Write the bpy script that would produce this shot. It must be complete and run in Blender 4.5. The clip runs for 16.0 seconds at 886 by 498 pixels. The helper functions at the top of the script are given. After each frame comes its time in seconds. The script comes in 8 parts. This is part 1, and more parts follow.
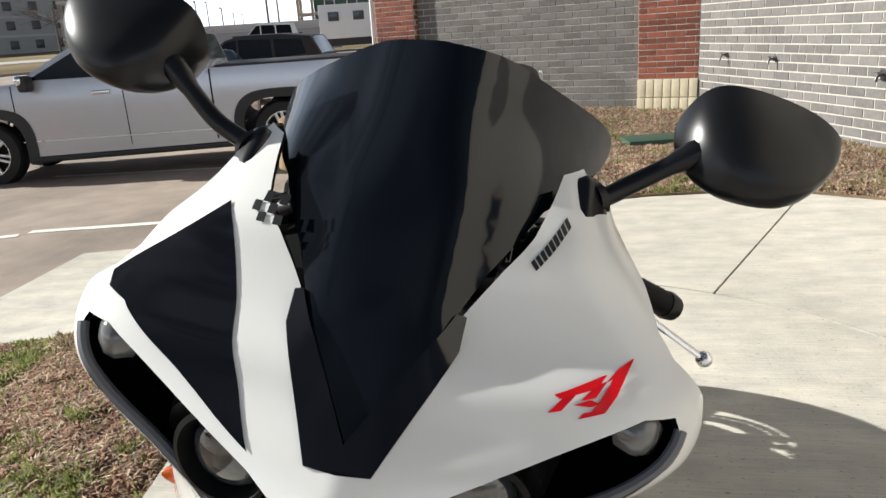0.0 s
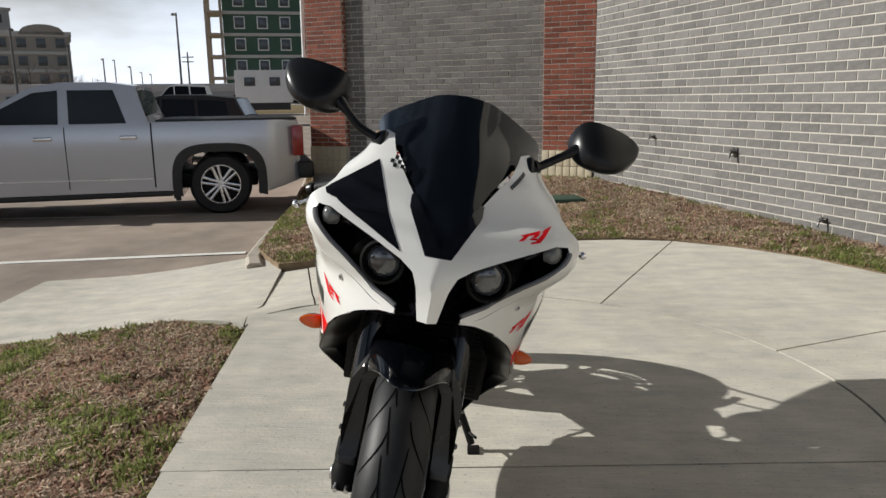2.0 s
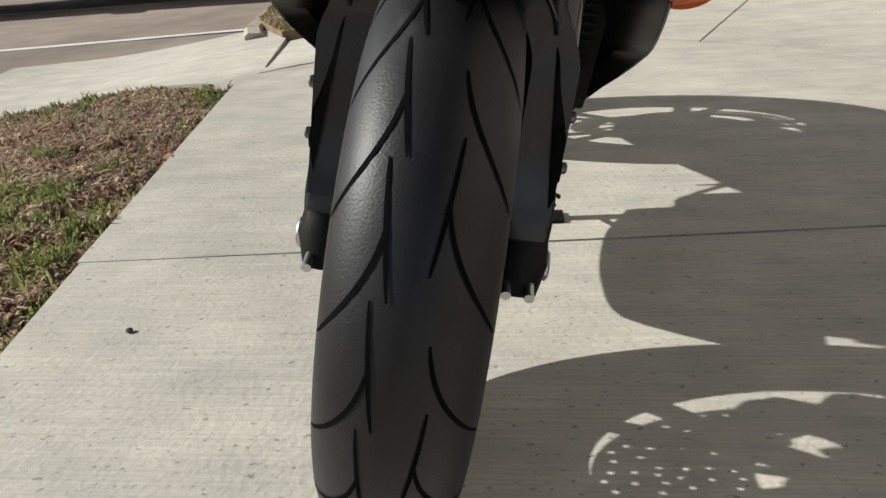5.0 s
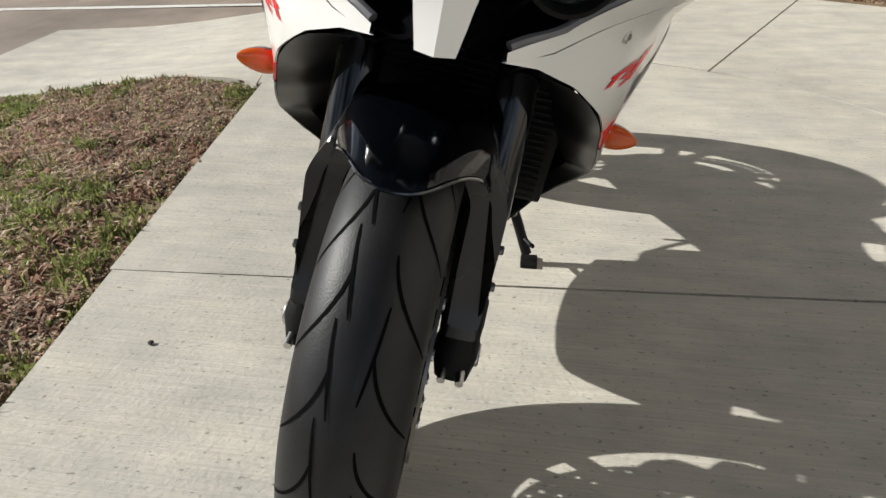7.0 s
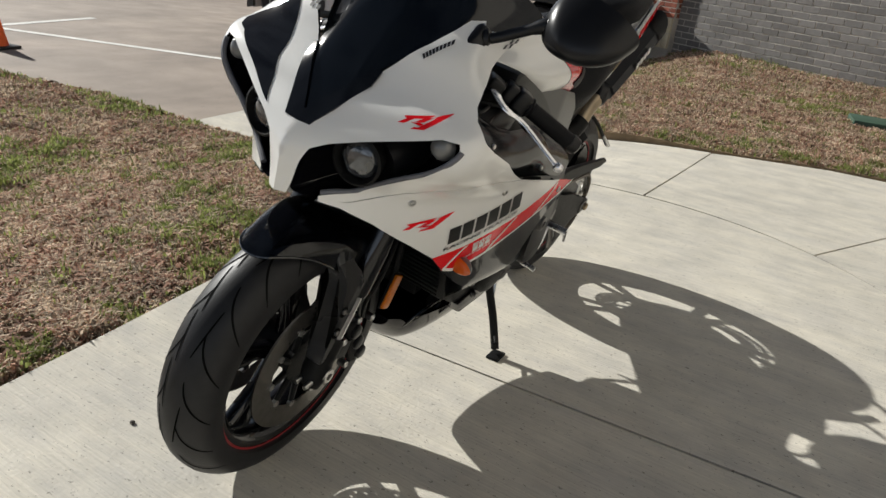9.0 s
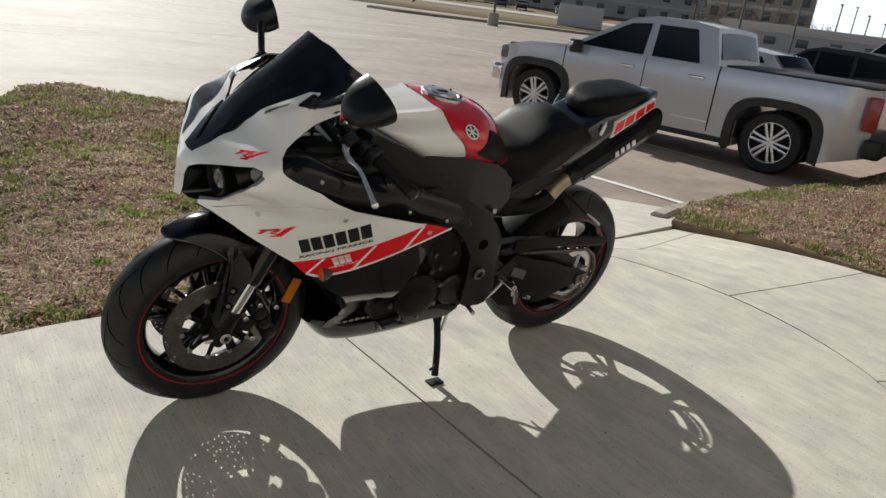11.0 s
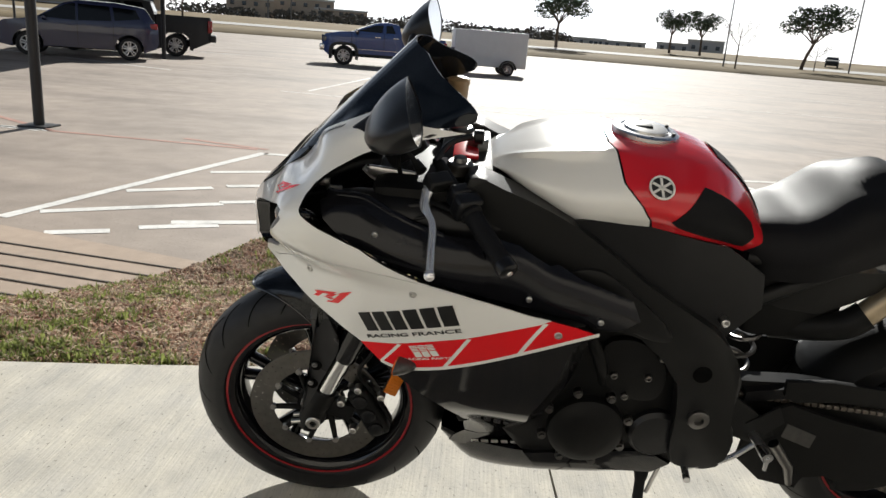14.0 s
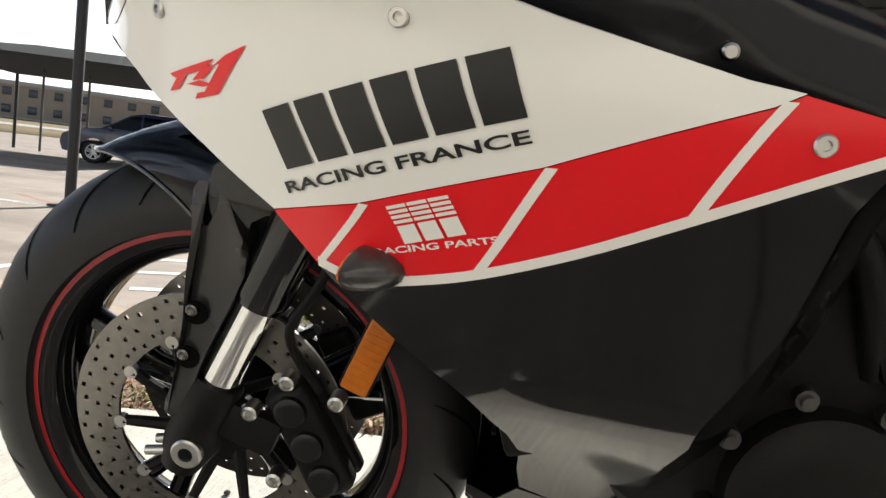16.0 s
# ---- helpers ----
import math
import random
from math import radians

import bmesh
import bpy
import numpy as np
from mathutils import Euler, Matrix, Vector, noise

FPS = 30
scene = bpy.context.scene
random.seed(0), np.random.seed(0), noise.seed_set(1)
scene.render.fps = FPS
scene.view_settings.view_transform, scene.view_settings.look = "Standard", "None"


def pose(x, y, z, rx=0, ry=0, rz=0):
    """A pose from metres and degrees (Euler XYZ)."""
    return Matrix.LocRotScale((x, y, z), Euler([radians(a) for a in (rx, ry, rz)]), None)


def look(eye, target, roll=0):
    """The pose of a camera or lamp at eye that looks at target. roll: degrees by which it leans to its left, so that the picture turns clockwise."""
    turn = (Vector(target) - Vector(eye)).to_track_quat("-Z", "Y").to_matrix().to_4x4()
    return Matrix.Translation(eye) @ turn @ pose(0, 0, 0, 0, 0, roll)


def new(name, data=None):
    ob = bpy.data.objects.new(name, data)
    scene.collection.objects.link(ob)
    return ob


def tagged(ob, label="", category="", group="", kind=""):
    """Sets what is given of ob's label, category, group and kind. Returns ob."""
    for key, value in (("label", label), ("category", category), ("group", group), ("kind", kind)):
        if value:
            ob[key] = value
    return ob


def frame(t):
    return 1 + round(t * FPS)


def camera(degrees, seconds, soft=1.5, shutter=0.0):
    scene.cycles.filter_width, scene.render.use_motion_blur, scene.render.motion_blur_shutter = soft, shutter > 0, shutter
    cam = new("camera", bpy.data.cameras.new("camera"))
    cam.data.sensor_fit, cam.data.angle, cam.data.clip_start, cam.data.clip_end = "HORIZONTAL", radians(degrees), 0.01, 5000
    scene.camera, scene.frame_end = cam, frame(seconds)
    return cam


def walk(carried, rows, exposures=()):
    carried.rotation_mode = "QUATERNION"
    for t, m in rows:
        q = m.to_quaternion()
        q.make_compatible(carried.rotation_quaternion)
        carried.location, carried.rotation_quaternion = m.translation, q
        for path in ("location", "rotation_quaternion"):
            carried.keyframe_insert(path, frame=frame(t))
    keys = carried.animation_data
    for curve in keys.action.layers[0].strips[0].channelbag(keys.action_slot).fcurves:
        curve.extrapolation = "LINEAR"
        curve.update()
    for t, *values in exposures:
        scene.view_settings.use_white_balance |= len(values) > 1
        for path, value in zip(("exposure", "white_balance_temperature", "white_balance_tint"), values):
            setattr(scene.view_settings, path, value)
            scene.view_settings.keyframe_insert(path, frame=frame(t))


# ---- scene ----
cam = camera(62.2, 16.0)
PATH = [
    (0, (0.343, -0.560, 1.136), (-0.037, 1.321, 0.562), -3.95),
    (0.5, (0.307, -0.787, 1.187), (0.008, 1.126, 0.69), -4.1),
    (1, (0.252, -1.056, 1.162), (0.015, 0.885, 0.744), -2.9),
    (1.5, (0.232, -1.287, 1.141), (0.08, 0.66, 0.712), -1.2),
    (2, (0.254, -1.472, 1.121), (0.13, 0.483, 0.719), -0.8),
    (2.5, (0.276, -1.634, 1.085), (0.137, 0.315, 0.659), -0.7),
    (3, (0.255, -1.6, 1.024), (0.07, 0.334, 0.548), -1.1),
    (3.5, (0.197, -1.351, 0.931), (0.002, 0.573, 0.419), -2.1),
    (4, (0.185, -1.063, 0.843), (0.001, 0.826, 0.211), -2.9),
    (4.5, (0.159, -0.753, 0.707), (-0.116, 1.075, -0.058), -4.7),
    (4.7, (0.143, -0.687, 0.63), (-0.093, 1.114, -0.207), -4.5),
    (7, (0.248, -0.779, 0.867), (-0.036, 0.948, -0.101), -0.6),
    (7.5, (0.343, -0.834, 0.965), (-0.025, 0.881, 0.005), 2.6),
    (8, (0.491, -0.939, 1.037), (-0.023, 0.76, 0.114), 5.4),
    (8.5, (0.695, -1.014, 1.084), (-0.015, 0.661, 0.253), 6.1),
    (9, (0.975, -1.0, 1.124), (0.059, 0.597, 0.342), 6.8),
    (9.5, (1.266, -0.988, 1.157), (0.161, 0.493, 0.39), 6.0),
    (9.7, (1.372, -0.964, 1.18), (0.198, 0.473, 0.434), 6.0),
    (11.8, (2.330, -0.278, 1.280), (0.604, 0.546, 0.696), 8.2),
    (12, (2.381, -0.173, 1.288), (0.607, 0.540, 0.700), 7.8),
    (12.5, (2.330, 0.019, 1.277), (0.481, 0.511, 0.697), 7.5),
    (13, (2.128, 0.164, 1.236), (0.239, 0.503, 0.673), 7.1),
    (13.5, (1.902, 0.257, 1.197), (-0.012, 0.427, 0.640), 6.3),
    (14, (1.629, 0.324, 1.128), (-0.291, 0.251, 0.573), 4.5),
    (14.5, (1.276, 0.311, 1.037), (-0.644, 0.141, 0.501), 4.1),
    (15, (1.008, 0.295, 0.899), (-0.918, 0.132, 0.384), 5.1),
    (15.5, (0.895, 0.302, 0.711), (-1.041, 0.058, 0.271), 6.4),
    (16, (0.862, 0.331, 0.586), (-1.114, 0.094, 0.386), 6.7),
]
walk(cam, [(t, look(eye, target, roll)) for t, eye, target, roll in PATH],
     [(0, 0.78), (0.5, 0.58), (1.2, 0.28), (2.5, 0.05), (3.6, 0.05), (4.5, 0.25), (4.7, 0.27), (7.0, 0.36), (7.5, 0.32), (9.0, 0.32), (12.5, 0.14), (13.5, 0.30), (14.2, 0.54), (15.0, 0.84), (15.5, 0.92), (16, 1.06)])

# ---- world and sun ----
SUN_EL, SUN_AZ = radians(29.0), math.atan2(0.08, -1.0)
to_sun = Vector((math.cos(SUN_EL) * math.cos(SUN_AZ), math.cos(SUN_EL) * math.sin(SUN_AZ), math.sin(SUN_EL)))
world = bpy.data.worlds.new("sky")
scene.world = world
world.use_nodes = True
wn = world.node_tree.nodes
sky = wn.new("ShaderNodeTexSky")
sky.sky_type = "NISHITA"
sky.sun_disc = False
sky.sun_elevation = SUN_EL
sky.sun_rotation = math.pi / 2 - SUN_AZ
sky.air_density, sky.dust_density, sky.ozone_density = 1.0, 0.8, 1.5
# thin high cloud over the blue
tex = wn.new("ShaderNodeTexCoord")
cl = wn.new("ShaderNodeTexNoise")
cl.inputs["Scale"].default_value, cl.inputs["Detail"].default_value = 2.6, 7
mp = wn.new("ShaderNodeMapping")
mp.inputs["Scale"].default_value = (1, 1, 3.0)
rmp = wn.new("ShaderNodeValToRGB")
rmp.color_ramp.elements[0].position, rmp.color_ramp.elements[1].position = 0.40, 0.64
mixc = wn.new("ShaderNodeMixRGB")
mixc.inputs["Color2"].default_value = (38.5, 45.0, 54.5, 1)
wl = world.node_tree.links
wl.new(tex.outputs["Generated"], mp.inputs["Vector"])
wl.new(mp.outputs["Vector"], cl.inputs["Vector"])
wl.new(cl.outputs["Fac"], rmp.inputs["Fac"])
sep = wn.new("ShaderNodeSeparateXYZ")
hz = wn.new("ShaderNodeMapRange")
hz.inputs["From Min"].default_value, hz.inputs["From Max"].default_value = 0.0, 0.24
hz.inputs["To Min"].default_value, hz.inputs["To Max"].default_value = 0.85, 0.0
haze = wn.new("ShaderNodeMixRGB")
haze.inputs["Color2"].default_value = (74.0, 74.5, 75.0, 1)
wl.new(tex.outputs["Generated"], sep.inputs[0])
wl.new(sep.outputs["Z"], hz.inputs["Value"])
dt = wn.new("ShaderNodeVectorMath")
dt.operation = "DOT_PRODUCT"
dt.inputs[1].default_value = (to_sun.x, to_sun.y, 0)
sd = wn.new("ShaderNodeMapRange")
sd.inputs["From Min"].default_value, sd.inputs["From Max"].default_value = 0.1, 0.75
sd.inputs["To Min"].default_value, sd.inputs["To Max"].default_value = 0.15, 1.0
hm = wn.new("ShaderNodeMath")
hm.operation = "MULTIPLY"
wl.new(tex.outputs["Generated"], dt.inputs[0])
wl.new(dt.outputs["Value"], sd.inputs["Value"])
wl.new(hz.outputs["Result"], hm.inputs[0])
wl.new(sd.outputs["Result"], hm.inputs[1])
cz = wn.new("ShaderNodeMapRange")
cz.inputs["From Min"].default_value, cz.inputs["From Max"].default_value = 0.15, 0.5
cz.inputs["To Min"].default_value, cz.inputs["To Max"].default_value = 1.0, 0.1
cm = wn.new("ShaderNodeMath")
cm.operation = "MULTIPLY"
wl.new(sep.outputs["Z"], cz.inputs["Value"])
wl.new(rmp.outputs["Color"], cm.inputs[0])
wl.new(cz.outputs["Result"], cm.inputs[1])
wl.new(cm.outputs[0], mixc.inputs["Fac"])
wl.new(sky.outputs["Color"], mixc.inputs["Color1"])
wl.new(mixc.outputs["Color"], haze.inputs["Color1"])
wl.new(hm.outputs[0], haze.inputs["Fac"])
wl.new(haze.outputs["Color"], wn["Background"].inputs["Color"])
wn["Background"].inputs["Strength"].default_value = 0.018
sun = new("sun", bpy.data.lights.new("sun", "SUN"))
sun.data.energy, sun.data.angle, sun.data.color = 5.0, radians(0.55), (0.985, 0.975, 0.925)
sun.matrix_world = look(to_sun * 50, (0, 0, 0))

# ---- tools ----
from mathutils.geometry import delaunay_2d_cdt


def mat(name, color, rough=0.5, metal=0.0, vary=0.15, scale=20.0, bump=0.0, fine=0.0, spec=0.5, coat=0.0, trans=0.0, color2=None, island=0.0, objrand=0.0, detail=6, broom=0.0, stain=0.0):
    """A procedural surface: two scales of tone, a little uneven gloss, and a relief."""
    m = bpy.data.materials.new(name)
    m.use_nodes = True
    nt = m.node_tree
    n, l = nt.nodes, nt.links
    b = n["Principled BSDF"]
    b.inputs["Metallic"].default_value = metal
    b.inputs["Specular IOR Level"].default_value = spec
    b.inputs["Coat Weight"].default_value = coat
    b.inputs["Coat Roughness"].default_value = 0.04
    b.inputs["Transmission Weight"].default_value = trans
    tc = n.new("ShaderNodeTexCoord")
    n1, n2 = n.new("ShaderNodeTexNoise"), n.new("ShaderNodeTexNoise")
    n1.inputs["Scale"].default_value, n1.inputs["Detail"].default_value = scale, detail
    n2.inputs["Scale"].default_value, n2.inputs["Detail"].default_value = scale * 0.11, 4
    for q in (n1, n2):
        l.new(tc.outputs["Object"], q.inputs["Vector"])
    add = n.new("ShaderNodeMath")
    add.operation = "ADD"
    l.new(n1.outputs["Fac"], add.inputs[0])
    l.new(n2.outputs["Fac"], add.inputs[1])
    last = add.outputs[0]
    if island or objrand:
        src = n.new("ShaderNodeNewGeometry").outputs["Random Per Island"] if island else n.new("ShaderNodeObjectInfo").outputs["Random"]
        mr = n.new("ShaderNodeMath")
        mr.operation = "MULTIPLY_ADD"
        l.new(src, mr.inputs[0])
        mr.inputs[1].default_value = 2 * (island or objrand)
        mr.inputs[2].default_value = -(island or objrand)
        ad2 = n.new("ShaderNodeMath")
        l.new(last, ad2.inputs[0])
        l.new(mr.outputs[0], ad2.inputs[1])
        last = ad2.outputs[0]
    rg = n.new("ShaderNodeMapRange")
    rg.inputs["From Min"].default_value, rg.inputs["From Max"].default_value = 0.6, 1.4
    l.new(last, rg.inputs["Value"])
    mx = n.new("ShaderNodeMixRGB")
    c2 = color2 or tuple(min(1.0, c * (1 + vary)) for c in color)
    c1 = color if color2 else tuple(c * (1 - vary) for c in color)
    mx.inputs["Color1"].default_value, mx.inputs["Color2"].default_value = (*c1, 1), (*c2, 1)
    l.new(rg.outputs["Result"], mx.inputs["Fac"])
    col = mx.outputs["Color"]
    if broom or stain:
        # dark specks and wide soft stains
        for sc_, lo_, hi_, dark, st in ((58.0, 0.615, 0.675, 0.52, (1, 1.6, 1)), (0.9, 0.46, 0.75, 1.0 - 0.55 * max(stain, 0.35), (1, 0.35, 1))):
            ns = n.new("ShaderNodeTexNoise")
            ns.inputs["Scale"].default_value, ns.inputs["Detail"].default_value, ns.inputs["Roughness"].default_value = sc_, 5, 0.6
            mp_ = n.new("ShaderNodeMapping")
            mp_.inputs["Scale"].default_value = st
            l.new(tc.outputs["Object"], mp_.inputs["Vector"])
            l.new(mp_.outputs["Vector"], ns.inputs["Vector"])
            mr_ = n.new("ShaderNodeMapRange")
            mr_.inputs["From Min"].default_value, mr_.inputs["From Max"].default_value = lo_, hi_
            mr_.inputs["To Min"].default_value, mr_.inputs["To Max"].default_value = 1.0, dark
            l.new(ns.outputs["Fac"], mr_.inputs["Value"])
            ml = n.new("ShaderNodeMixRGB")
            ml.blend_type = "MULTIPLY"
            ml.inputs["Fac"].default_value = 1.0
            l.new(col, ml.inputs["Color1"])
            l.new(mr_.outputs["Result"], ml.inputs["Color2"])
            col = ml.outputs["Color"]
    l.new(col, b.inputs["Base Color"])
    rr = n.new("ShaderNodeMapRange")
    rr.inputs["To Min"].default_value, rr.inputs["To Max"].default_value = max(0.0, rough - 0.06 * (rough > 0.1)), min(1.0, rough + 0.06)
    l.new(n2.outputs["Fac"], rr.inputs["Value"])
    l.new(rr.outputs["Result"], b.inputs["Roughness"])
    if bump or fine:
        bp = n.new("ShaderNodeBump")
        bp.inputs["Strength"].default_value, bp.inputs["Distance"].default_value = 1.0, max(bump, fine)
        n3 = n.new("ShaderNodeTexNoise")
        n3.inputs["Scale"].default_value, n3.inputs["Detail"].default_value = (scale if bump else scale * 12), 8
        l.new(tc.outputs["Object"], n3.inputs["Vector"])
        hgt = n3.outputs["Fac"]
        if broom:
            # fine parallel brush marks
            mp2 = n.new("ShaderNodeMapping")
            mp2.inputs["Scale"].default_value, mp2.inputs["Rotation"].default_value = (4, 190, 1), (0, 0, 0.05)
            n4 = n.new("ShaderNodeTexNoise")
            n4.inputs["Scale"].default_value, n4.inputs["Detail"].default_value = 1.0, 3
            l.new(tc.outputs["Object"], mp2.inputs["Vector"])
            l.new(mp2.outputs["Vector"], n4.inputs["Vector"])
            ad3 = n.new("ShaderNodeMath")
            l.new(n3.outputs["Fac"], ad3.inputs[0])
            l.new(n4.outputs["Fac"], ad3.inputs[1])
            hgt = ad3.outputs[0]
            sr = n.new("ShaderNodeMapRange")
            sr.inputs["From Min"].default_value, sr.inputs["From Max"].default_value = 0.3, 0.7
            sr.inputs["To Min"].default_value, sr.inputs["To Max"].default_value = 0.88, 1.06
            l.new(n4.outputs["Fac"], sr.inputs["Value"])
            mb = n.new("ShaderNodeMixRGB")
            mb.blend_type = "MULTIPLY"
            mb.inputs["Fac"].default_value = 1.0
            l.new(col, mb.inputs["Color1"])
            l.new(sr.outputs["Result"], mb.inputs["Color2"])
            # cream and grey clouds in the cement, drawn out along the brush
            n5 = n.new("ShaderNodeTexNoise")
            n5.inputs["Scale"].default_value, n5.inputs["Detail"].default_value, n5.inputs["Roughness"].default_value = 1.0, 9, 0.68
            mp3 = n.new("ShaderNodeMapping")
            mp3.inputs["Scale"].default_value = (3.5, 8.0, 1)
            l.new(tc.outputs["Object"], mp3.inputs["Vector"])
            l.new(mp3.outputs["Vector"], n5.inputs["Vector"])
            cr = n.new("ShaderNodeValToRGB")
            cr.color_ramp.elements[0].position, cr.color_ramp.elements[1].position = 0.34, 0.66
            cr.color_ramp.elements[0].color = (0.82, 0.82, 0.835, 1)
            cr.color_ramp.elements[1].color = (1.075, 1.055, 1.01, 1)
            l.new(n5.outputs["Fac"], cr.inputs["Fac"])
            mc = n.new("ShaderNodeMixRGB")
            mc.blend_type = "MULTIPLY"
            mc.inputs["Fac"].default_value = 1.0
            l.new(mb.outputs["Color"], mc.inputs["Color1"])
            l.new(cr.outputs["Color"], mc.inputs["Color2"])
            l.new(mc.outputs["Color"], b.inputs["Base Color"])
        l.new(hgt, bp.inputs["Height"])
        l.new(bp.outputs["Normal"], b.inputs["Normal"])
    return m


def thing(name, m=None, label="", category="", group="", kind=""):
    ob = new(name)
    ob.empty_display_size = 0.05
    if m is not None:
        ob.matrix_world = m
    return tagged(ob, label, category, group, kind)


def mesh(name, bm, material, smooth=True, angle=38):
    me = bpy.data.meshes.new(name)
    bmesh.ops.recalc_face_normals(bm, faces=bm.faces[:])
    if smooth:
        lim = radians(angle)
        for f in bm.faces:
            f.smooth = True
        for e in bm.edges:
            e.smooth = len(e.link_faces) == 2 and e.calc_face_angle(0) < lim
    bm.to_mesh(me)
    bm.free()
    for q in (material if isinstance(material, (list, tuple)) else [material]):
        me.materials.append(q)
    return me


def part(name, bm, material, parent=None, label="", smooth=True, angle=38):
    """One mesh object under a thing or a part, in the thing's own axes."""
    ob = new(name, mesh(name, bm, material, smooth, angle))
    ob.parent = parent
    return tagged(ob, label)


def solo(name, bm, material, label, category, kind="", group="", smooth=True, m=None):
    ob = new(name, mesh(name, bm, material, smooth))
    if m is not None:
        ob.matrix_world = m
    return tagged(ob, label, category, group, kind)


def box(bm, c, s, bevel=0.0, m=None, seg=2):
    r = bmesh.ops.create_cube(bm, size=1.0)
    vs = r["verts"]
    for v in vs:
        v.co = Vector((v.co.x * s[0], v.co.y * s[1], v.co.z * s[2]))
    if bevel:
        es = list({e for v in vs for e in v.link_edges})
        r = bmesh.ops.bevel(bm, geom=es, offset=min(bevel, min(s) * 0.49), segments=seg, affect="EDGES", profile=0.6)
        vs = list({v for f in r["faces"] for v in f.verts} | {v for v in vs if v.is_valid})
    t = Matrix.Translation(c) @ (m or Matrix())
    for v in vs:
        v.co = t @ v.co
    return vs


def spline(pts, n=6, closed=False):
    """A smooth run through points of any dimension."""
    p = [np.array(q, float) for q in pts]
    out = []
    k = len(p)
    for i in range(k if closed else k - 1):
        a, b, c, d = (p[(i + j) % k] if closed else p[min(max(i + j, 0), k - 1)] for j in (-1, 0, 1, 2))
        for s in range(n):
            t = s / n
            out.append(0.5 * (2 * b + (c - a) * t + (2 * a - 5 * b + 4 * c - d) * t * t + (3 * b - a - 3 * c + d) * t ** 3))
    if not closed:
        out.append(p[-1])
    return out


def tube(bm, pts, r, seg=10, caps=True, flat=1.0, up=None):
    """A round (or flattened) bar along points; r one radius or one for each."""
    P = [Vector(q) for q in pts]
    R = [r] * len(P) if isinstance(r, (int, float)) else list(r)
    rings = []
    ref = Vector(up) if up else None
    for i, q in enumerate(P):
        d = (P[min(i + 1, len(P) - 1)] - P[max(i - 1, 0)]).normalized()
        if ref is None:
            ref = Vector((0, 0, 1)) if abs(d.z) < 0.9 else Vector((0, 1, 0))
        a = d.cross(ref).normalized()
        b = a.cross(d).normalized()
        ref = b
        rings.append([bm.verts.new(q + a * math.cos(2 * math.pi * k / seg) * R[i] + b * math.sin(2 * math.pi * k / seg) * R[i] * flat) for k in range(seg)])
    for u, v in zip(rings, rings[1:]):
        for k in range(seg):
            bm.faces.new((u[k], u[(k + 1) % seg], v[(k + 1) % seg], v[k]))
    if caps:
        bm.faces.new(rings[0][::-1])
        bm.faces.new(rings[-1])
    return rings


def lathe(bm, profile, seg=48, c=(0, 0, 0), axis="x", closed=False, m=None):
    """Turns a profile of (along, radius) round an axis."""
    rings = []
    c = Vector(c)
    for a, r in profile:
        ring = []
        for k in range(seg):
            w = 2 * math.pi * k / seg
            p = {"x": Vector((a, r * math.cos(w), r * math.sin(w))), "y": Vector((r * math.cos(w), a, r * math.sin(w))), "z": Vector((r * math.cos(w), r * math.sin(w), a))}[axis]
            ring.append(bm.verts.new((m @ p if m else p) + c))
        rings.append(ring)
    pairs = list(zip(rings, rings[1:])) + ([(rings[-1], rings[0])] if closed else [])
    for u, v in pairs:
        for k in range(seg):
            bm.faces.new((u[k], u[(k + 1) % seg], v[(k + 1) % seg], v[k]))
    if not closed:
        for ring in (rings[0], rings[-1]):
            if (ring[0].co - ring[seg // 2].co).length > 1e-6:
                bm.faces.new(ring)
    return rings


def cyl(bm, a, b, r, seg=16, r2=None, bevel=0.0):
    """A cylinder or cone from a to b, with eased rims."""
    a, b = Vector(a), Vector(b)
    r2 = r if r2 is None else r2
    d = (b - a)
    e = min(bevel, d.length * 0.4)
    if bevel:
        u = d.normalized() * e
        tube(bm, [a, a + u * 0.01, a + u, b - u, b - u * 0.01, b], [r - e, r - e, r, r2, r2 - e, r2 - e], seg)
    else:
        tube(bm, [a, b], [r, r2], seg)


def fill(outline, step):
    """Triangles over a flat outline, with points inside: (points, faces)."""
    o = [Vector((float(p[0]), float(p[1]))) for p in outline]
    k = len(o)
    dense = []
    for i in range(k):
        a, b = o[i], o[(i + 1) % k]
        n = max(1, int((b - a).length / step + 0.5))
        dense += [a + (b - a) * (j / n) for j in range(n)]
    lo = Vector((min(p.x for p in dense), min(p.y for p in dense)))
    hi = Vector((max(p.x for p in dense), max(p.y for p in dense)))
    pts = list(dense)
    iy, y = 0, lo.y + step * 0.5
    seg = list(zip(dense, dense[1:] + dense[:1]))
    while y < hi.y:
        xs = sorted(a.x + (y - a.y) / (b.y - a.y) * (b.x - a.x) for a, b in seg if (a.y > y) != (b.y > y))
        for x0, x1 in zip(xs[::2], xs[1::2]):
            x = lo.x + (math.floor((x0 - lo.x) / step) + 1 + 0.5 * (iy % 2)) * step
            while x < x1 - step * 0.45:
                if x > x0 + step * 0.45:
                    pts.append(Vector((x, y)))
                x += step
        y += step * 0.87
        iy += 1
    v, _, f, _, _, _ = delaunay_2d_cdt(pts, [], [list(range(len(dense)))], 1, 1e-6)
    return v, f


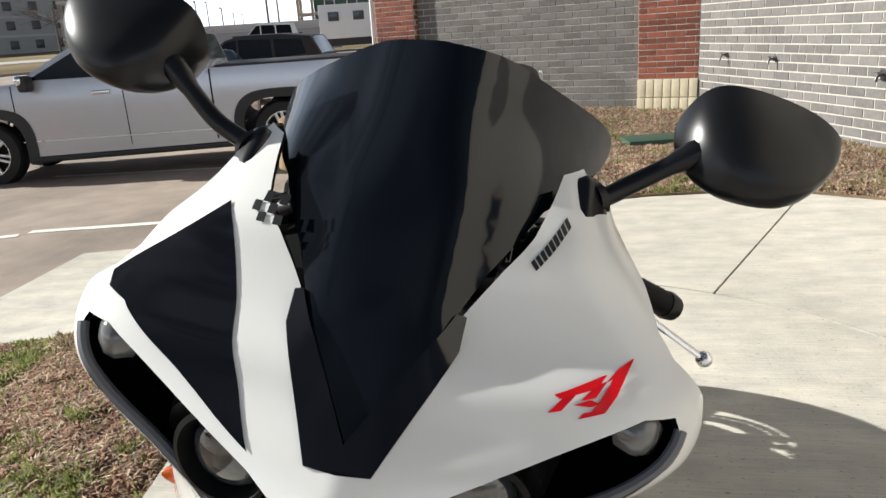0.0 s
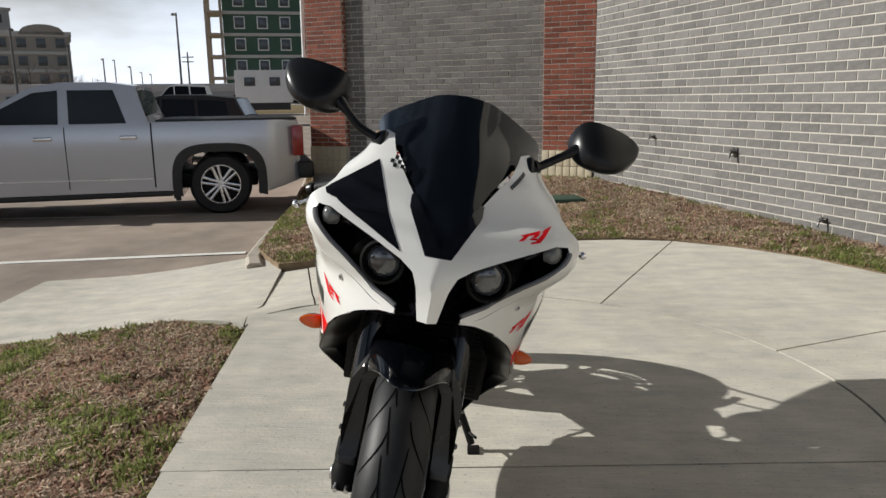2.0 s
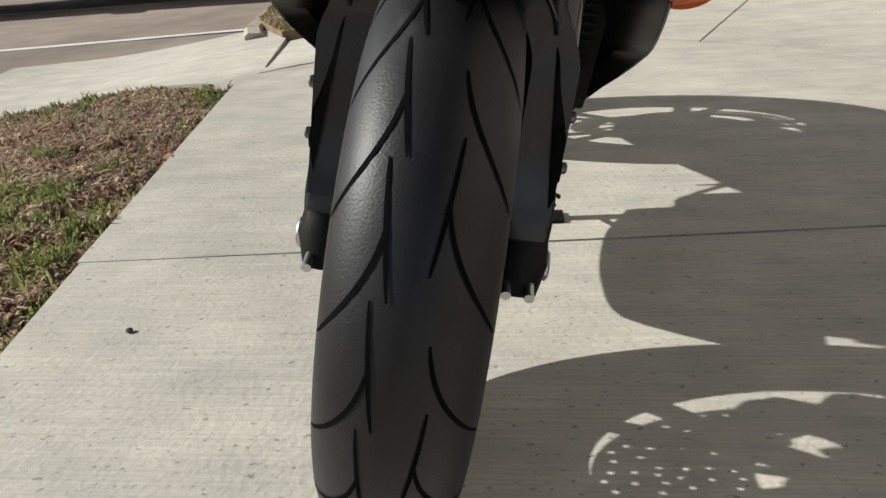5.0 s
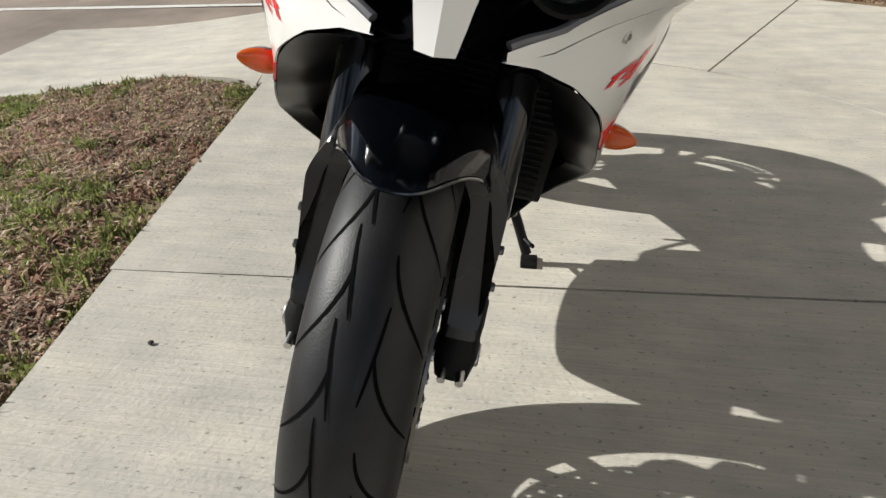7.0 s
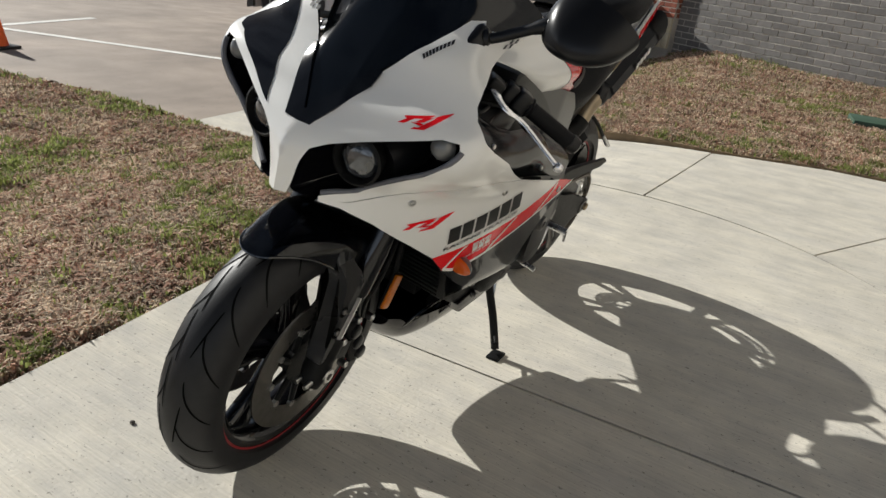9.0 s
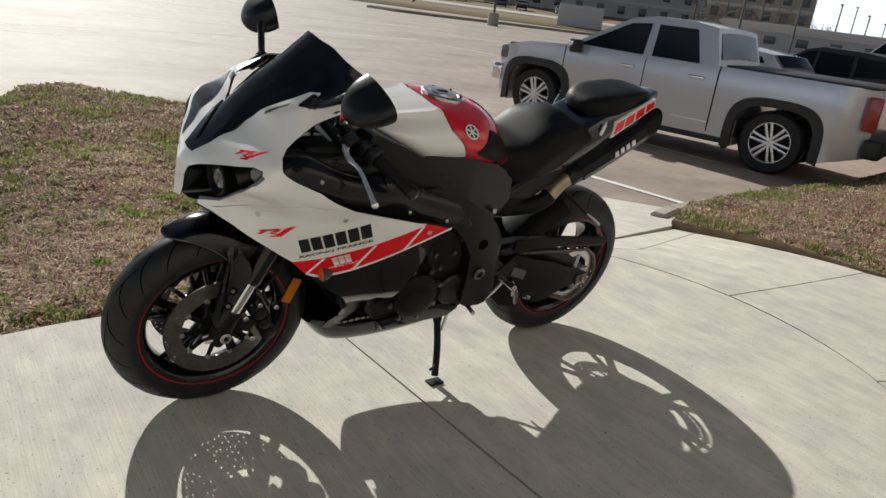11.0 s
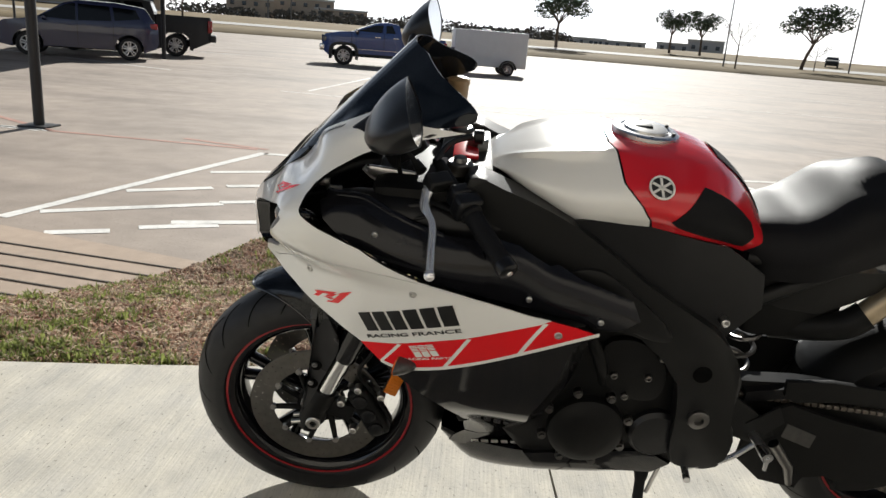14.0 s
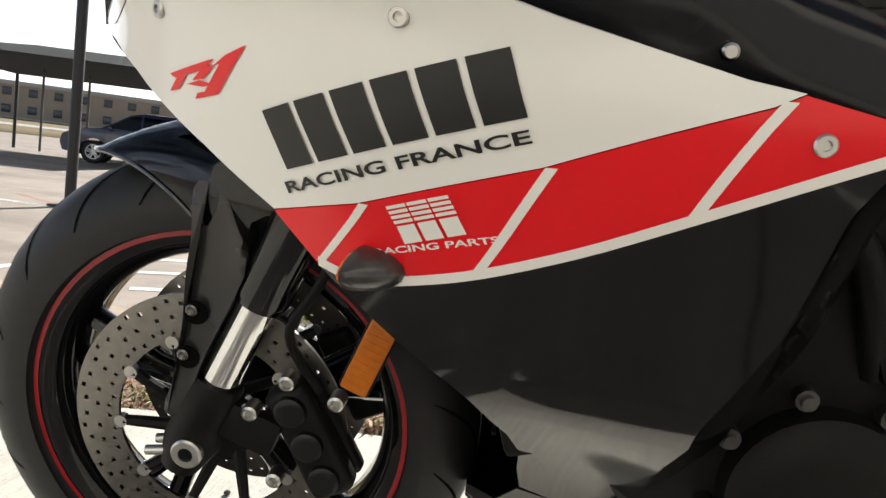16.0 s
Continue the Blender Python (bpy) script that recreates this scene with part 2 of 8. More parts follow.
def sheet(bm, outline, fn, step=0.02, thick=0.0, proud=0.0, flip=False):
    """A panel: a flat outline laid on the surface fn(u, v); thick: how far it goes in behind; proud: how far it stands out."""
    v, f = fill(outline, step)
    e = 1e-4

    def place(q):
        p = Vector(fn(q.x, q.y))
        nrm = (Vector(fn(q.x + e, q.y)) - p).cross(Vector(fn(q.x, q.y + e)) - p).normalized()
        return p, (-nrm if flip else nrm)

    pn = [place(q) for q in v]
    top = [bm.verts.new(p + nn * proud) for p, nn in pn]
    for t in f:
        bm.faces.new([top[i] for i in t])
    if thick:
        low = [bm.verts.new(p - nn * thick) for p, nn in pn]
        count = {}
        for t in f:
            bm.faces.new([low[i] for i in reversed(t)])
            for a, b in zip(t, list(t[1:]) + [t[0]]):
                count[(a, b)] = 1
        for a, b in count:
            if (b, a) not in count:
                bm.faces.new((top[b], top[a], low[a], low[b]))


def prism(bm, outline, x0, x1, bevel=0.0, axis="x", step=None):
    """An outline in two axes given depth along the third."""
    def at(u, w, x):
        return {"x": (x, u, w), "y": (u, x, w), "z": (u, w, x)}[axis]
    A = [bm.verts.new(at(float(u), float(w), x0)) for u, w in outline]
    B = [bm.verts.new(at(float(u), float(w), x1)) for u, w in outline]
    n = len(A)
    fs = [bm.faces.new(A[::-1]), bm.faces.new(B)]
    for i in range(n):
        fs.append(bm.faces.new((A[i], A[(i + 1) % n], B[(i + 1) % n], B[i])))
    if bevel:
        es = list(fs[0].edges) + list(fs[1].edges)
        bmesh.ops.bevel(bm, geom=es, offset=bevel, segments=2, affect="EDGES", profile=0.6)
    return A + B


def table(xs, ys):
    """A smooth run through a few knots."""
    def g(x):
        if x <= xs[0]:
            return ys[0]
        if x >= xs[-1]:
            return ys[-1]
        i = max(k for k in range(len(xs)) if xs[k] <= x)
        i = min(i, len(xs) - 2)
        t = (x - xs[i]) / (xs[i + 1] - xs[i])
        m0 = (ys[i + 1] - ys[i - 1]) / (xs[i + 1] - xs[i - 1]) if i > 0 else (ys[1] - ys[0]) / (xs[1] - xs[0])
        m1 = (ys[i + 2] - ys[i]) / (xs[i + 2] - xs[i]) if i < len(xs) - 2 else (ys[-1] - ys[-2]) / (xs[-1] - xs[-2])
        h = xs[i + 1] - xs[i]
        return (2 * t ** 3 - 3 * t * t + 1) * ys[i] + (t ** 3 - 2 * t * t + t) * h * m0 + (-2 * t ** 3 + 3 * t * t) * ys[i + 1] + (t ** 3 - t * t) * h * m1
    return g

# ---- materials ----
M_SLAB = mat("broom_concrete", (0.575, 0.545, 0.48), 0.85, vary=0.16, scale=7, fine=0.0017, spec=0.3, broom=0.0026)
M_KERB = mat("kerb_concrete", (0.40, 0.355, 0.30), 0.9, vary=0.2, scale=14, fine=0.002, spec=0.3)
M_LOT = mat("lot_concrete", (0.335, 0.272, 0.222), 0.75, vary=0.26, scale=3, fine=0.002, spec=0.4, stain=0.75)
M_RAMP = mat("ramp_concrete", (0.40, 0.31, 0.24), 0.85, vary=0.15, scale=9, fine=0.0015, spec=0.3)
M_PAINT = mat("worn_white_line", (0.72, 0.70, 0.66), 0.8, vary=0.25, scale=24, spec=0.3)
M_REDLINE = mat("worn_red_line", (0.42, 0.24, 0.19), 0.8, vary=0.3, scale=24, spec=0.3)
M_JOINT = mat("joint_dirt", (0.10, 0.085, 0.07), 0.95, vary=0.3, scale=40)
M_SOIL = mat("lawn_soil", (0.22, 0.16, 0.10), 0.95, vary=0.4, scale=14, bump=0.006, spec=0.2)
M_GRAYBRICK = mat("grey_brick", (0.165, 0.156, 0.148), 0.8, vary=0.22, scale=30, fine=0.0015, objrand=0.35, spec=0.3)
M_GRAYBRICK_J = mat("grey_brick_joined", (0.165, 0.156, 0.148), 0.8, vary=0.22, scale=30, fine=0.0015, island=0.35, spec=0.3)
M_REDBRICK = mat("red_brick", (0.235, 0.074, 0.046), 0.85, vary=0.3, scale=30, fine=0.0015, island=0.5, spec=0.3)
M_CREAM = mat("cream_stone", (0.66, 0.58, 0.42), 0.85, vary=0.12, scale=25, fine=0.001, island=0.3, spec=0.3)
M_MORTAR = mat("pale_mortar", (0.47, 0.44, 0.392), 0.95, vary=0.15, scale=60, fine=0.001, spec=0.2)
M_WHITE = mat("white_pearl_paint", (0.80, 0.79, 0.76), 0.22, vary=0.02, scale=6, spec=0.5, coat=0.6)
M_BLACK = mat("gloss_black_paint", (0.004, 0.004, 0.005), 0.045, vary=0.2, scale=8, spec=0.55, coat=0.0)
M_SATIN = mat("satin_black_plastic", (0.007, 0.007, 0.008), 0.30, vary=0.2, scale=30, spec=0.3)
M_MATTE = mat("matte_black_cast", (0.006, 0.006, 0.006), 0.5, vary=0.3, scale=40, fine=0.0004, spec=0.16)
M_FRAME = mat("black_frame_paint", (0.009, 0.009, 0.009), 0.38, vary=0.2, scale=25, fine=0.0002, spec=0.24)
M_RED = mat("red_paint", (0.60, 0.012, 0.02), 0.2, vary=0.06, scale=8, coat=0.6)
M_DECALRED = mat("red_decal", (0.76, 0.007, 0.013), 0.2, vary=0.04, scale=10)
M_DECALWHITE = mat("white_decal", (0.78, 0.76, 0.72), 0.35, vary=0.03, scale=10)
M_DECALBLACK = mat("black_decal", (0.008, 0.008, 0.008), 0.35, vary=0.2, scale=30)
M_TYRE = mat("tyre_rubber", (0.0125, 0.0125, 0.0135), 0.48, vary=0.35, scale=35, fine=0.0003, spec=0.3)
# near-black that puts the shade of grooves, holes and gaps into flat colour
M_RECESS_SHADE = mat("recess_shade", (0.003, 0.003, 0.003), 0.9, vary=0.2, scale=40, spec=0.05)
M_STEEL = mat("brushed_steel", (0.55, 0.54, 0.52), 0.3, metal=1.0, vary=0.15, scale=40)
M_DARKBOLT = mat("dark_steel_bolt", (0.16, 0.155, 0.15), 0.35, metal=1.0, vary=0.2, scale=60)
M_CHROME = mat("chrome", (0.8, 0.8, 0.8), 0.08, metal=1.0, vary=0.05, scale=20)
M_ALU = mat("silver_aluminium", (0.62, 0.62, 0.63), 0.28, metal=1.0, vary=0.12, scale=30)
M_LEVER = mat("polished_lever_alloy", (0.86, 0.86, 0.88), 0.2, metal=0.75, vary=0.04, scale=30)
M_BRASS = mat("tan_titanium", (0.36, 0.29, 0.20), 0.4, metal=0.8, vary=0.3, scale=30)
M_AMBER = mat("amber_lens", (0.62, 0.11, 0.008), 0.15, vary=0.15, scale=60, coat=0.4)
M_AMBERR = mat("amber_reflector", (0.50, 0.135, 0.006), 0.2, vary=0.2, scale=160)
M_SEAT = mat("black_seat_vinyl", (0.008, 0.008, 0.009), 0.52, vary=0.15, scale=50, fine=0.0004, spec=0.12)
M_SCREEN = mat("dark_tinted_screen", (0.004, 0.0055, 0.008), 0.05, vary=0.1, scale=8, spec=0.42)
M_SILVERCAR = mat("silver_car_paint", (0.50, 0.51, 0.545), 0.26, metal=0.5, vary=0.04, scale=3, coat=0.7)
M_BLUECAR = mat("blue_car_paint", (0.02, 0.06, 0.24), 0.28, vary=0.06, scale=3, coat=0.7)
M_NAVYCAR = mat("navy_car_paint", (0.012, 0.016, 0.06), 0.25, vary=0.06, scale=3, coat=0.7)
M_CARGLASS = mat("dark_car_glass", (0.004, 0.005, 0.006), 0.05, vary=0.1, scale=3, spec=0.4)
M_CARTRIM = mat("black_car_trim", (0.02, 0.02, 0.02), 0.55, vary=0.2, scale=15)
M_CARWHITE = mat("white_trailer_panel", (0.74, 0.74, 0.73), 0.4, vary=0.05, scale=3)
M_REDLENS = mat("red_tail_lens", (0.30, 0.012, 0.014), 0.15, vary=0.15, scale=20, coat=0.4)
M_POLE = mat("black_pole_paint", (0.014, 0.014, 0.015), 0.5, vary=0.2, scale=12)
M_GREYPOLE = mat("grey_pole_paint", (0.10, 0.10, 0.10), 0.5, vary=0.2, scale=6)
M_BARK = mat("bark", (0.10, 0.075, 0.055), 0.95, vary=0.3, scale=12, bump=0.01)
M_LEAF = mat("live_oak_leaves", (0.035, 0.055, 0.022), 0.7, vary=0.4, scale=3, island=0.4)
M_TWIG = mat("winter_twigs", (0.13, 0.10, 0.085), 0.9, vary=0.3, scale=3)
M_CONE = mat("orange_cone", (0.85, 0.13, 0.02), 0.6, vary=0.1, scale=10)

# ---- ground ----
LOT_Z = -0.28


def sstep(t):
    t = min(1.0, max(0.0, t))
    return t * t * (3 - 2 * t)


DISC_C, DISC_R = (0.12, 1.16), 1.52


def plaza_z(x, y):
    """The disc lies level; the ring round it falls away towards the car park."""
    r = math.hypot(x - DISC_C[0], y - DISC_C[1])
    return -0.27 * sstep((0.25 - x) / 2.7) * sstep((r - DISC_R) / 0.7) if y > 1.2 else 0.0


def drop(x, y):
    """The car park falls away beside the building."""
    return 0.14 * sstep((y - 5.0) / 4.5) * sstep((x + 16) / 8)


def kerb_x(y):
    return -1.62 - (y - 4.3) * 0.17


def back_z(x, y):
    """The lawn climbs to the brick walls and falls to the kerb."""
    rise = 0.021 * max(0.0, y - 3.9)
    side = sstep((x - kerb_x(y)) / 1.3)
    return (-0.12 - drop(x, y)) * (1 - side) + (0.005 + rise) * side


def left_z(x, y):
    d = -0.62 - 0.14 * (y - 0.0) * 0.9 - x
    return -0.020 - 0.222 * sstep(max(0.0, d) / 1.9)


def ground_sheet(name, outline, zfn, material, step, skirt, label, category):
    bm = bmesh.new()
    sheet(bm, outline, lambda u, v: (u, v, zfn(u, v)), step, thick=skirt)
    return solo(name, bm, material, label, category, kind="structure", smooth=True)


bm = bmesh.new()
R0 = 84.0
rings = [bm.verts.new((0, 0, LOT_Z))]
prev = None
for r in (4, 6, 8, 10, 12, 14, 17, 20, 26, 34, 48, R0):
    ring = [bm.verts.new((r * math.cos(a), r * math.sin(a), LOT_Z - drop(r * math.cos(a), r * math.sin(a)))) for a in np.linspace(0, 2 * math.pi, 72, endpoint=False)]
    for i in range(72):
        if prev is None:
            bm.faces.new((rings[0], ring[i], ring[(i + 1) % 72]))
        else:
            bm.faces.new((prev[i], ring[i], ring[(i + 1) % 72], prev[(i + 1) % 72]))
    prev = ring
solo("ground", bm, M_LOT, "wide tan worn concrete car park", "ground", kind="structure")

EDGE = [(-0.40, -1.9), (-0.48, -1.25), (-0.56, -0.75), (-0.64, -0.33), (-0.695, 0.12), (-0.757, 0.56), (-0.975, 2.02)]
LEFT_LAWN = EDGE[::-1] + [(-0.95, -1.85), (-1.3, -1.62), (-2.1, -1.30), (-2.75, -1.12), (-3.3, -0.98), (-5.0, -0.5), (-7.3, 0.22), (-7.6, 0.75), (-6.4, 1.85), (-3.9, 2.38), (-2.68, 2.37), (-1.55, 2.33), (-1.06, 2.10)]
WALL_P, WALL_D = Vector((1.58, 8.0)), Vector((0.358, -0.934))
OUTER = [(-1.36, 3.95), (-0.8, 3.98), (0.05, 4.04), (0.74, 4.29), (1.31, 4.36), (1.71, 4.29), (2.12, 4.03), (2.48, 3.67), (2.78, 3.13), (3.05, 2.3), (3.4, 1.2), (3.75, -0.2), (4.6, -3.0)]
BACK_LAWN = OUTER + [(6.0, -3.0), (1.75, 8.1), (1.4, 8.4), (-1.9, 9.6), (-2.2, 10.2), (-1.6, 18.0), (-4.2, 17.0), (-2.72, 10.2), (-1.72, 4.6)]
ground_sheet("lawn_front", LEFT_LAWN, left_z, M_SOIL, 0.12, 0.2, "dormant brown lawn soil with green tufts", "lawn")
ground_sheet("lawn_back", BACK_LAWN, back_z, M_SOIL, 0.2, 0.3, "dormant tan lawn beside the brick building", "lawn")

# ---- paving slabs, each with open joints ----
paving = thing("pavement", None, "pale broom-finished concrete plaza with tooled joints", "pavement", kind="structure")
bm = bmesh.new()
sheet(bm, [(-0.39, -1.9), (-0.37, -4.5), (5.2, -4.5), (3.7, -0.2), (3.0, 2.3), (2.4, 3.6), (1.7, 4.2), (0.7, 4.2), (-1.3, 3.9), (-2.9, 3.4), (-2.9, 2.3), (-1.5, 2.25), (-1.05, 2.12)] + EDGE[::-1], lambda u, v: (u, v, plaza_z(u, v) - 0.012), 0.3, thick=0.15)
part("joint_bed", bm, M_JOINT, paving)


def slab(outline, step=0.12):
    bm = bmesh.new()
    sheet(bm, outline, lambda u, v: (u, v, plaza_z(u, v)), step, thick=0.1)
    return part("slab", bm, M_SLAB, paving)


def arc(c, r, a0, a1, n=24):
    return [(c[0] + r * math.cos(radians(a0 + (a1 - a0) * i / n)), c[1] + r * math.sin(radians(a0 + (a1 - a0) * i / n))) for i in range(n + 1)]


def joint_y(x):
    return 0.607 + 0.065 * x


slab([(-0.39, -1.9), (-0.37, -4.5), (5.2, -4.5), (4.55, -3.0), (3.7, -0.2), (3.52, 0.4), (3.40, joint_y(3.4) - 0.005)] + [(x, joint_y(x) - 0.005) for x in (2.0, 0.5)] + EDGE[-2:0:-1])
slab([(-0.985, 2.13)] + [(x, joint_y(x) + 0.005) for x in (-0.765, 0.5, 1.54)] + arc(DISC_C, DISC_R - 0.006, -16, 138.6, 40)[1:-1])
RINGS = [
    [(-0.93, 2.27), (-0.80, 2.40), (-0.72, 2.44), (-1.13, 3.93), (-1.32, 3.92), (-1.08, 2.42), (-0.99, 2.06), (-0.97, 2.10)],
    [(-0.71, 2.445)] + arc(DISC_C, DISC_R + 0.006, 122.5, 94.0, 12)[1:] + [(0.045, 4.02), (-0.8, 3.96), (-1.12, 3.935)],
    arc(DISC_C, DISC_R + 0.006, 93.6, 60.6, 12) + [(1.685, 4.28), (1.31, 4.345), (0.74, 4.28), (0.055, 4.005)],
    arc(DISC_C, DISC_R + 0.006, 60.2, 22.0, 14) + [(3.05, 2.45), (2.77, 3.12), (2.47, 3.66), (2.11, 4.02), (1.695, 4.275)],
    arc(DISC_C, DISC_R + 0.006, 21.6, -17, 14) + [(x, joint_y(x) + 0.005) for x in (2.2, 3.40)] + [(3.3, 1.3), (3.055, 2.44)],
]
for r in RINGS:
    slab(r)
bm = bmesh.new()
sheet(bm, [(-1.00, 2.06), (-1.09, 2.45), (-1.33, 3.92), (-1.46, 4.16), (-1.70, 4.55), (-3.30, 4.06), (-3.16, 2.30), (-2.68, 2.33), (-1.55, 2.31), (-1.06, 2.12)], lambda u, v: (u, v, plaza_z(-1.1, v) * (1 - sstep((-1.05 - u) / 1.8)) - 0.274 * sstep((-1.05 - u) / 1.8) - 0.003), 0.15, thick=0.12)
part("apron_slab", bm, M_SLAB, paving)

# kerb along the back lawn
bm = bmesh.new()
pts = [(-1.53, 4.10)] + [tuple(q) for q in spline([(-1.64, 4.40), (-2.05, 7.0), (-2.55, 9.6), (-3.1, 12.3), (-4.2, 17.0)], 6)]
for a, b in zip(pts, pts[1:]):
    d = (Vector(b) - Vector(a)).normalized()
    nrm = Vector((-d.y, d.x))
    prof = [(0.0, -0.6), (0.0, -0.155), (0.02, -0.135), (0.10, -0.130), (0.125, -0.15), (0.14, -0.6)]
    A = [bm.verts.new((a[0] + nrm.x * u, a[1] + nrm.y * u, z - drop(a[0], a[1]))) for u, z in prof]
    B = [bm.verts.new((b[0] + nrm.x * u, b[1] + nrm.y * u, z - drop(b[0], b[1]))) for u, z in prof]
    for i in range(len(prof) - 1):
        bm.faces.new((A[i], A[i + 1], B[i + 1], B[i]))
bm.verts.ensure_lookup_table()
bm.faces.new([bm.verts[i] for i in range(6)])
bmesh.ops.remove_doubles(bm, verts=bm.verts[:], dist=0.002)
solo("kerb", bm, M_KERB, "worn pale concrete kerb between car park and lawn", "kerb", kind="structure")

# grooved ramp beside the lawn
ramp = thing("ramp", None, "tan concrete ramp with tooled drainage grooves", "ramp", kind="structure")
bm = bmesh.new()
sheet(bm, [(-0.5, -1.95), (-1.28, -1.66), (-2.05, -1.34), (-2.45, -1.27), (-3.0, -3.4), (-1.2, -4.3)], lambda u, v: (u, v, -0.262), 0.3, thick=0.1)
part("ramp_slab", bm, M_RAMP, ramp)
for i in range(9):
    bm = bmesh.new()
    a = Vector((-0.95 - 0.165 * i, -1.80 + 0.066 * i, -0.259))
    b = a + Vector((-0.28, -1.7, 0))
    box(bm, (a + b) / 2, (0.012, (b - a).length, 0.006), 0.0, Matrix.Rotation(math.atan2(b.y - a.y, b.x - a.x) - math.pi / 2, 4, "Z"))
    part("groove", bm, M_JOINT, ramp)


def stripe(name, a, b, w, material, label):
    a, b = Vector((*a, LOT_Z + 0.003)), Vector((*b, LOT_Z + 0.003))
    bm = bmesh.new()
    n = max(2, int((b - a).length / 0.35))
    d = (b - a).normalized()
    nn = Vector((-d.y, d.x, 0)) * w / 2
    rows = []
    for i in range(n + 1):
        p = a + (b - a) * i / n
        k1, k2 = 1 + random.uniform(-0.12, 0.1), 1 + random.uniform(-0.12, 0.1)
        p = p - Vector((0, 0, drop(p.x, p.y) - 0.002 * (drop(p.x, p.y) > 0)))
        rows.append((bm.verts.new(p + nn * k1), bm.verts.new(p - nn * k2)))
    for (p, q), (r, s) in zip(rows, rows[1:]):
        bm.faces.new((p, q, s, r))
    return solo(name, bm, material, label, "line", kind="structure", smooth=False)


WL = "worn white painted parking line"
for a, b in (((-3.06, -2.88), (-6.46, -2.06)), ((-3.28, -2.74), (-3.96, -1.66)), ((-4.12, -2.52), (-4.5, -1.94)), ((-2.79, -2.42), (-2.96, -2.07)), ((-3.1, -1.94), (-3.33, -1.47)), ((-3.3, -1.8), (-3.57, -1.05)),
             ((-4.0, -1.7), (-4.43, -0.81)), ((-4.6, -1.85), (-5.26, -0.62)), ((-5.15, -2.2), (-6.07, -0.44)), ((-6.4, -2.05), (-6.6, -0.4)), ((-6.77, -5.49), (-6.7, -4.8)), ((-7.0, -8.0), (-6.75, -4.7)),
             ((-4.27, 4.70), (-2.03, 5.17)), ((-6.43, 7.81), (-2.81, 8.3)), ((-7.2, 3.3), (-4.3, 4.6)), ((-7.1, 2.26), (-7.6, 4.7)), ((-14.44, -4.08), (-13.5, 1.56)), ((-24.5, -2.56), (-14.5, -0.49)), ((-13.95, -1.31), (-17.3, 0.18)), ((-15.0, -3.6), (-27.7, -2.8)), ((-14.4, -0.6), (-16.8, 5.8)),
             ((-20, 4), (-21, 14)), ((-20, 14), (-12, 16)), ((-30, -14), (-30, 22)), ((-24, -22), (-18, -8))):
    stripe("parking_line", a, b, 0.10, M_PAINT, WL)
for a, b in (((-6.73, -4.65), (-6.65, -2.2)), ((-7.75, -6.2), (-6.73, -4.65)), ((-7.0, -3.2), (-6.7, -2.1))):
    stripe("red_line", a, b, 0.09, M_REDLINE, "faded red painted fire-lane line")

# ---- brick building ----
def raw_part(name, verts, faces, material, parent, kind=""):
    me = bpy.data.meshes.new(name)
    me.from_pydata(verts, [], faces)
    me.materials.append(material)
    ob = new(name, me)
    ob.parent = parent
    return tagged(ob, kind=kind)


COURSE, BRICK_L, MORT, BRICK_D = 0.079, 0.208, 0.0125, 0.005
RED_COURSE = 0.064


def brick_set(o, ux, n, length, z0, z1, course=COURSE):
    """Centres and widths of the bricks of a running-bond wall."""
    out = []
    rows = int((z1 - z0) / course)
    for r in range(rows):
        z = z0 + (r + 0.5) * course
        s = -BRICK_L / 2 if r % 2 else 0.0
        while s < length - 0.02:
            a, b = max(s, 0.0), min(s + BRICK_L, length)
            if b - a > 0.04:
                out.append(((a + b) / 2, z, b - a - MORT))
            s += BRICK_L
    return out


def joined_bricks(name, bricks, o, ux, n, material, parent, h=COURSE - MORT):
    vs, fs = [], []
    e, d = 0.002, BRICK_D
    uz = Vector((0, 0, 1))
    for s, z, w in bricks:
        c = o + ux * s + uz * z
        k = len(vs)
        jit = random.uniform(-0.0015, 0.0015)
        for ww, hh, dd in ((w - 2 * e, h - 2 * e, d + jit), (w, h, d - e + jit), (w, h, 0.0)):
            for sx, sz in ((-1, -1), (1, -1), (1, 1), (-1, 1)):
                vs.append(c + ux * (sx * ww / 2) + uz * (sz * hh / 2) + n * dd)
        fs.append((k, k + 1, k + 2, k + 3))
        for i in range(4):
            j = (i + 1) % 4
            fs.append((k + i, k + 4 + i, k + 4 + j, k + j))
            fs.append((k + 4 + i, k + 8 + i, k + 8 + j, k + 4 + j))
    return raw_part(name, vs, fs, material, parent, kind="stuff")


def wall_block(name, outline, z0, z1, label, material=None):
    bm = bmesh.new()
    prism(bm, outline, z0, z1, axis="z")
    return solo(name, bm, material or M_MORTAR, label, "wall", kind="structure", smooth=False)


UP = Vector((0, 0, 1))
wd = Vector((WALL_D.x, WALL_D.y, 0)).normalized()
wn_ = Vector((-0.934, -0.358, 0)).normalized()
wp = Vector((WALL_P.x, WALL_P.y, 0))
far_ = wp + wd * 14.0
back_off = -wn_ * 0.3
wall_side = wall_block("wall_side", [(p.x, p.y) for p in (wp, far_, far_ + back_off, wp + back_off)], -0.4, 6.0, "grey brick side wall with pale mortar joints")
fx = Vector((0.9325, -0.361, 0)).normalized()
fn_ = Vector((-0.361, -0.9325, 0)).normalized()
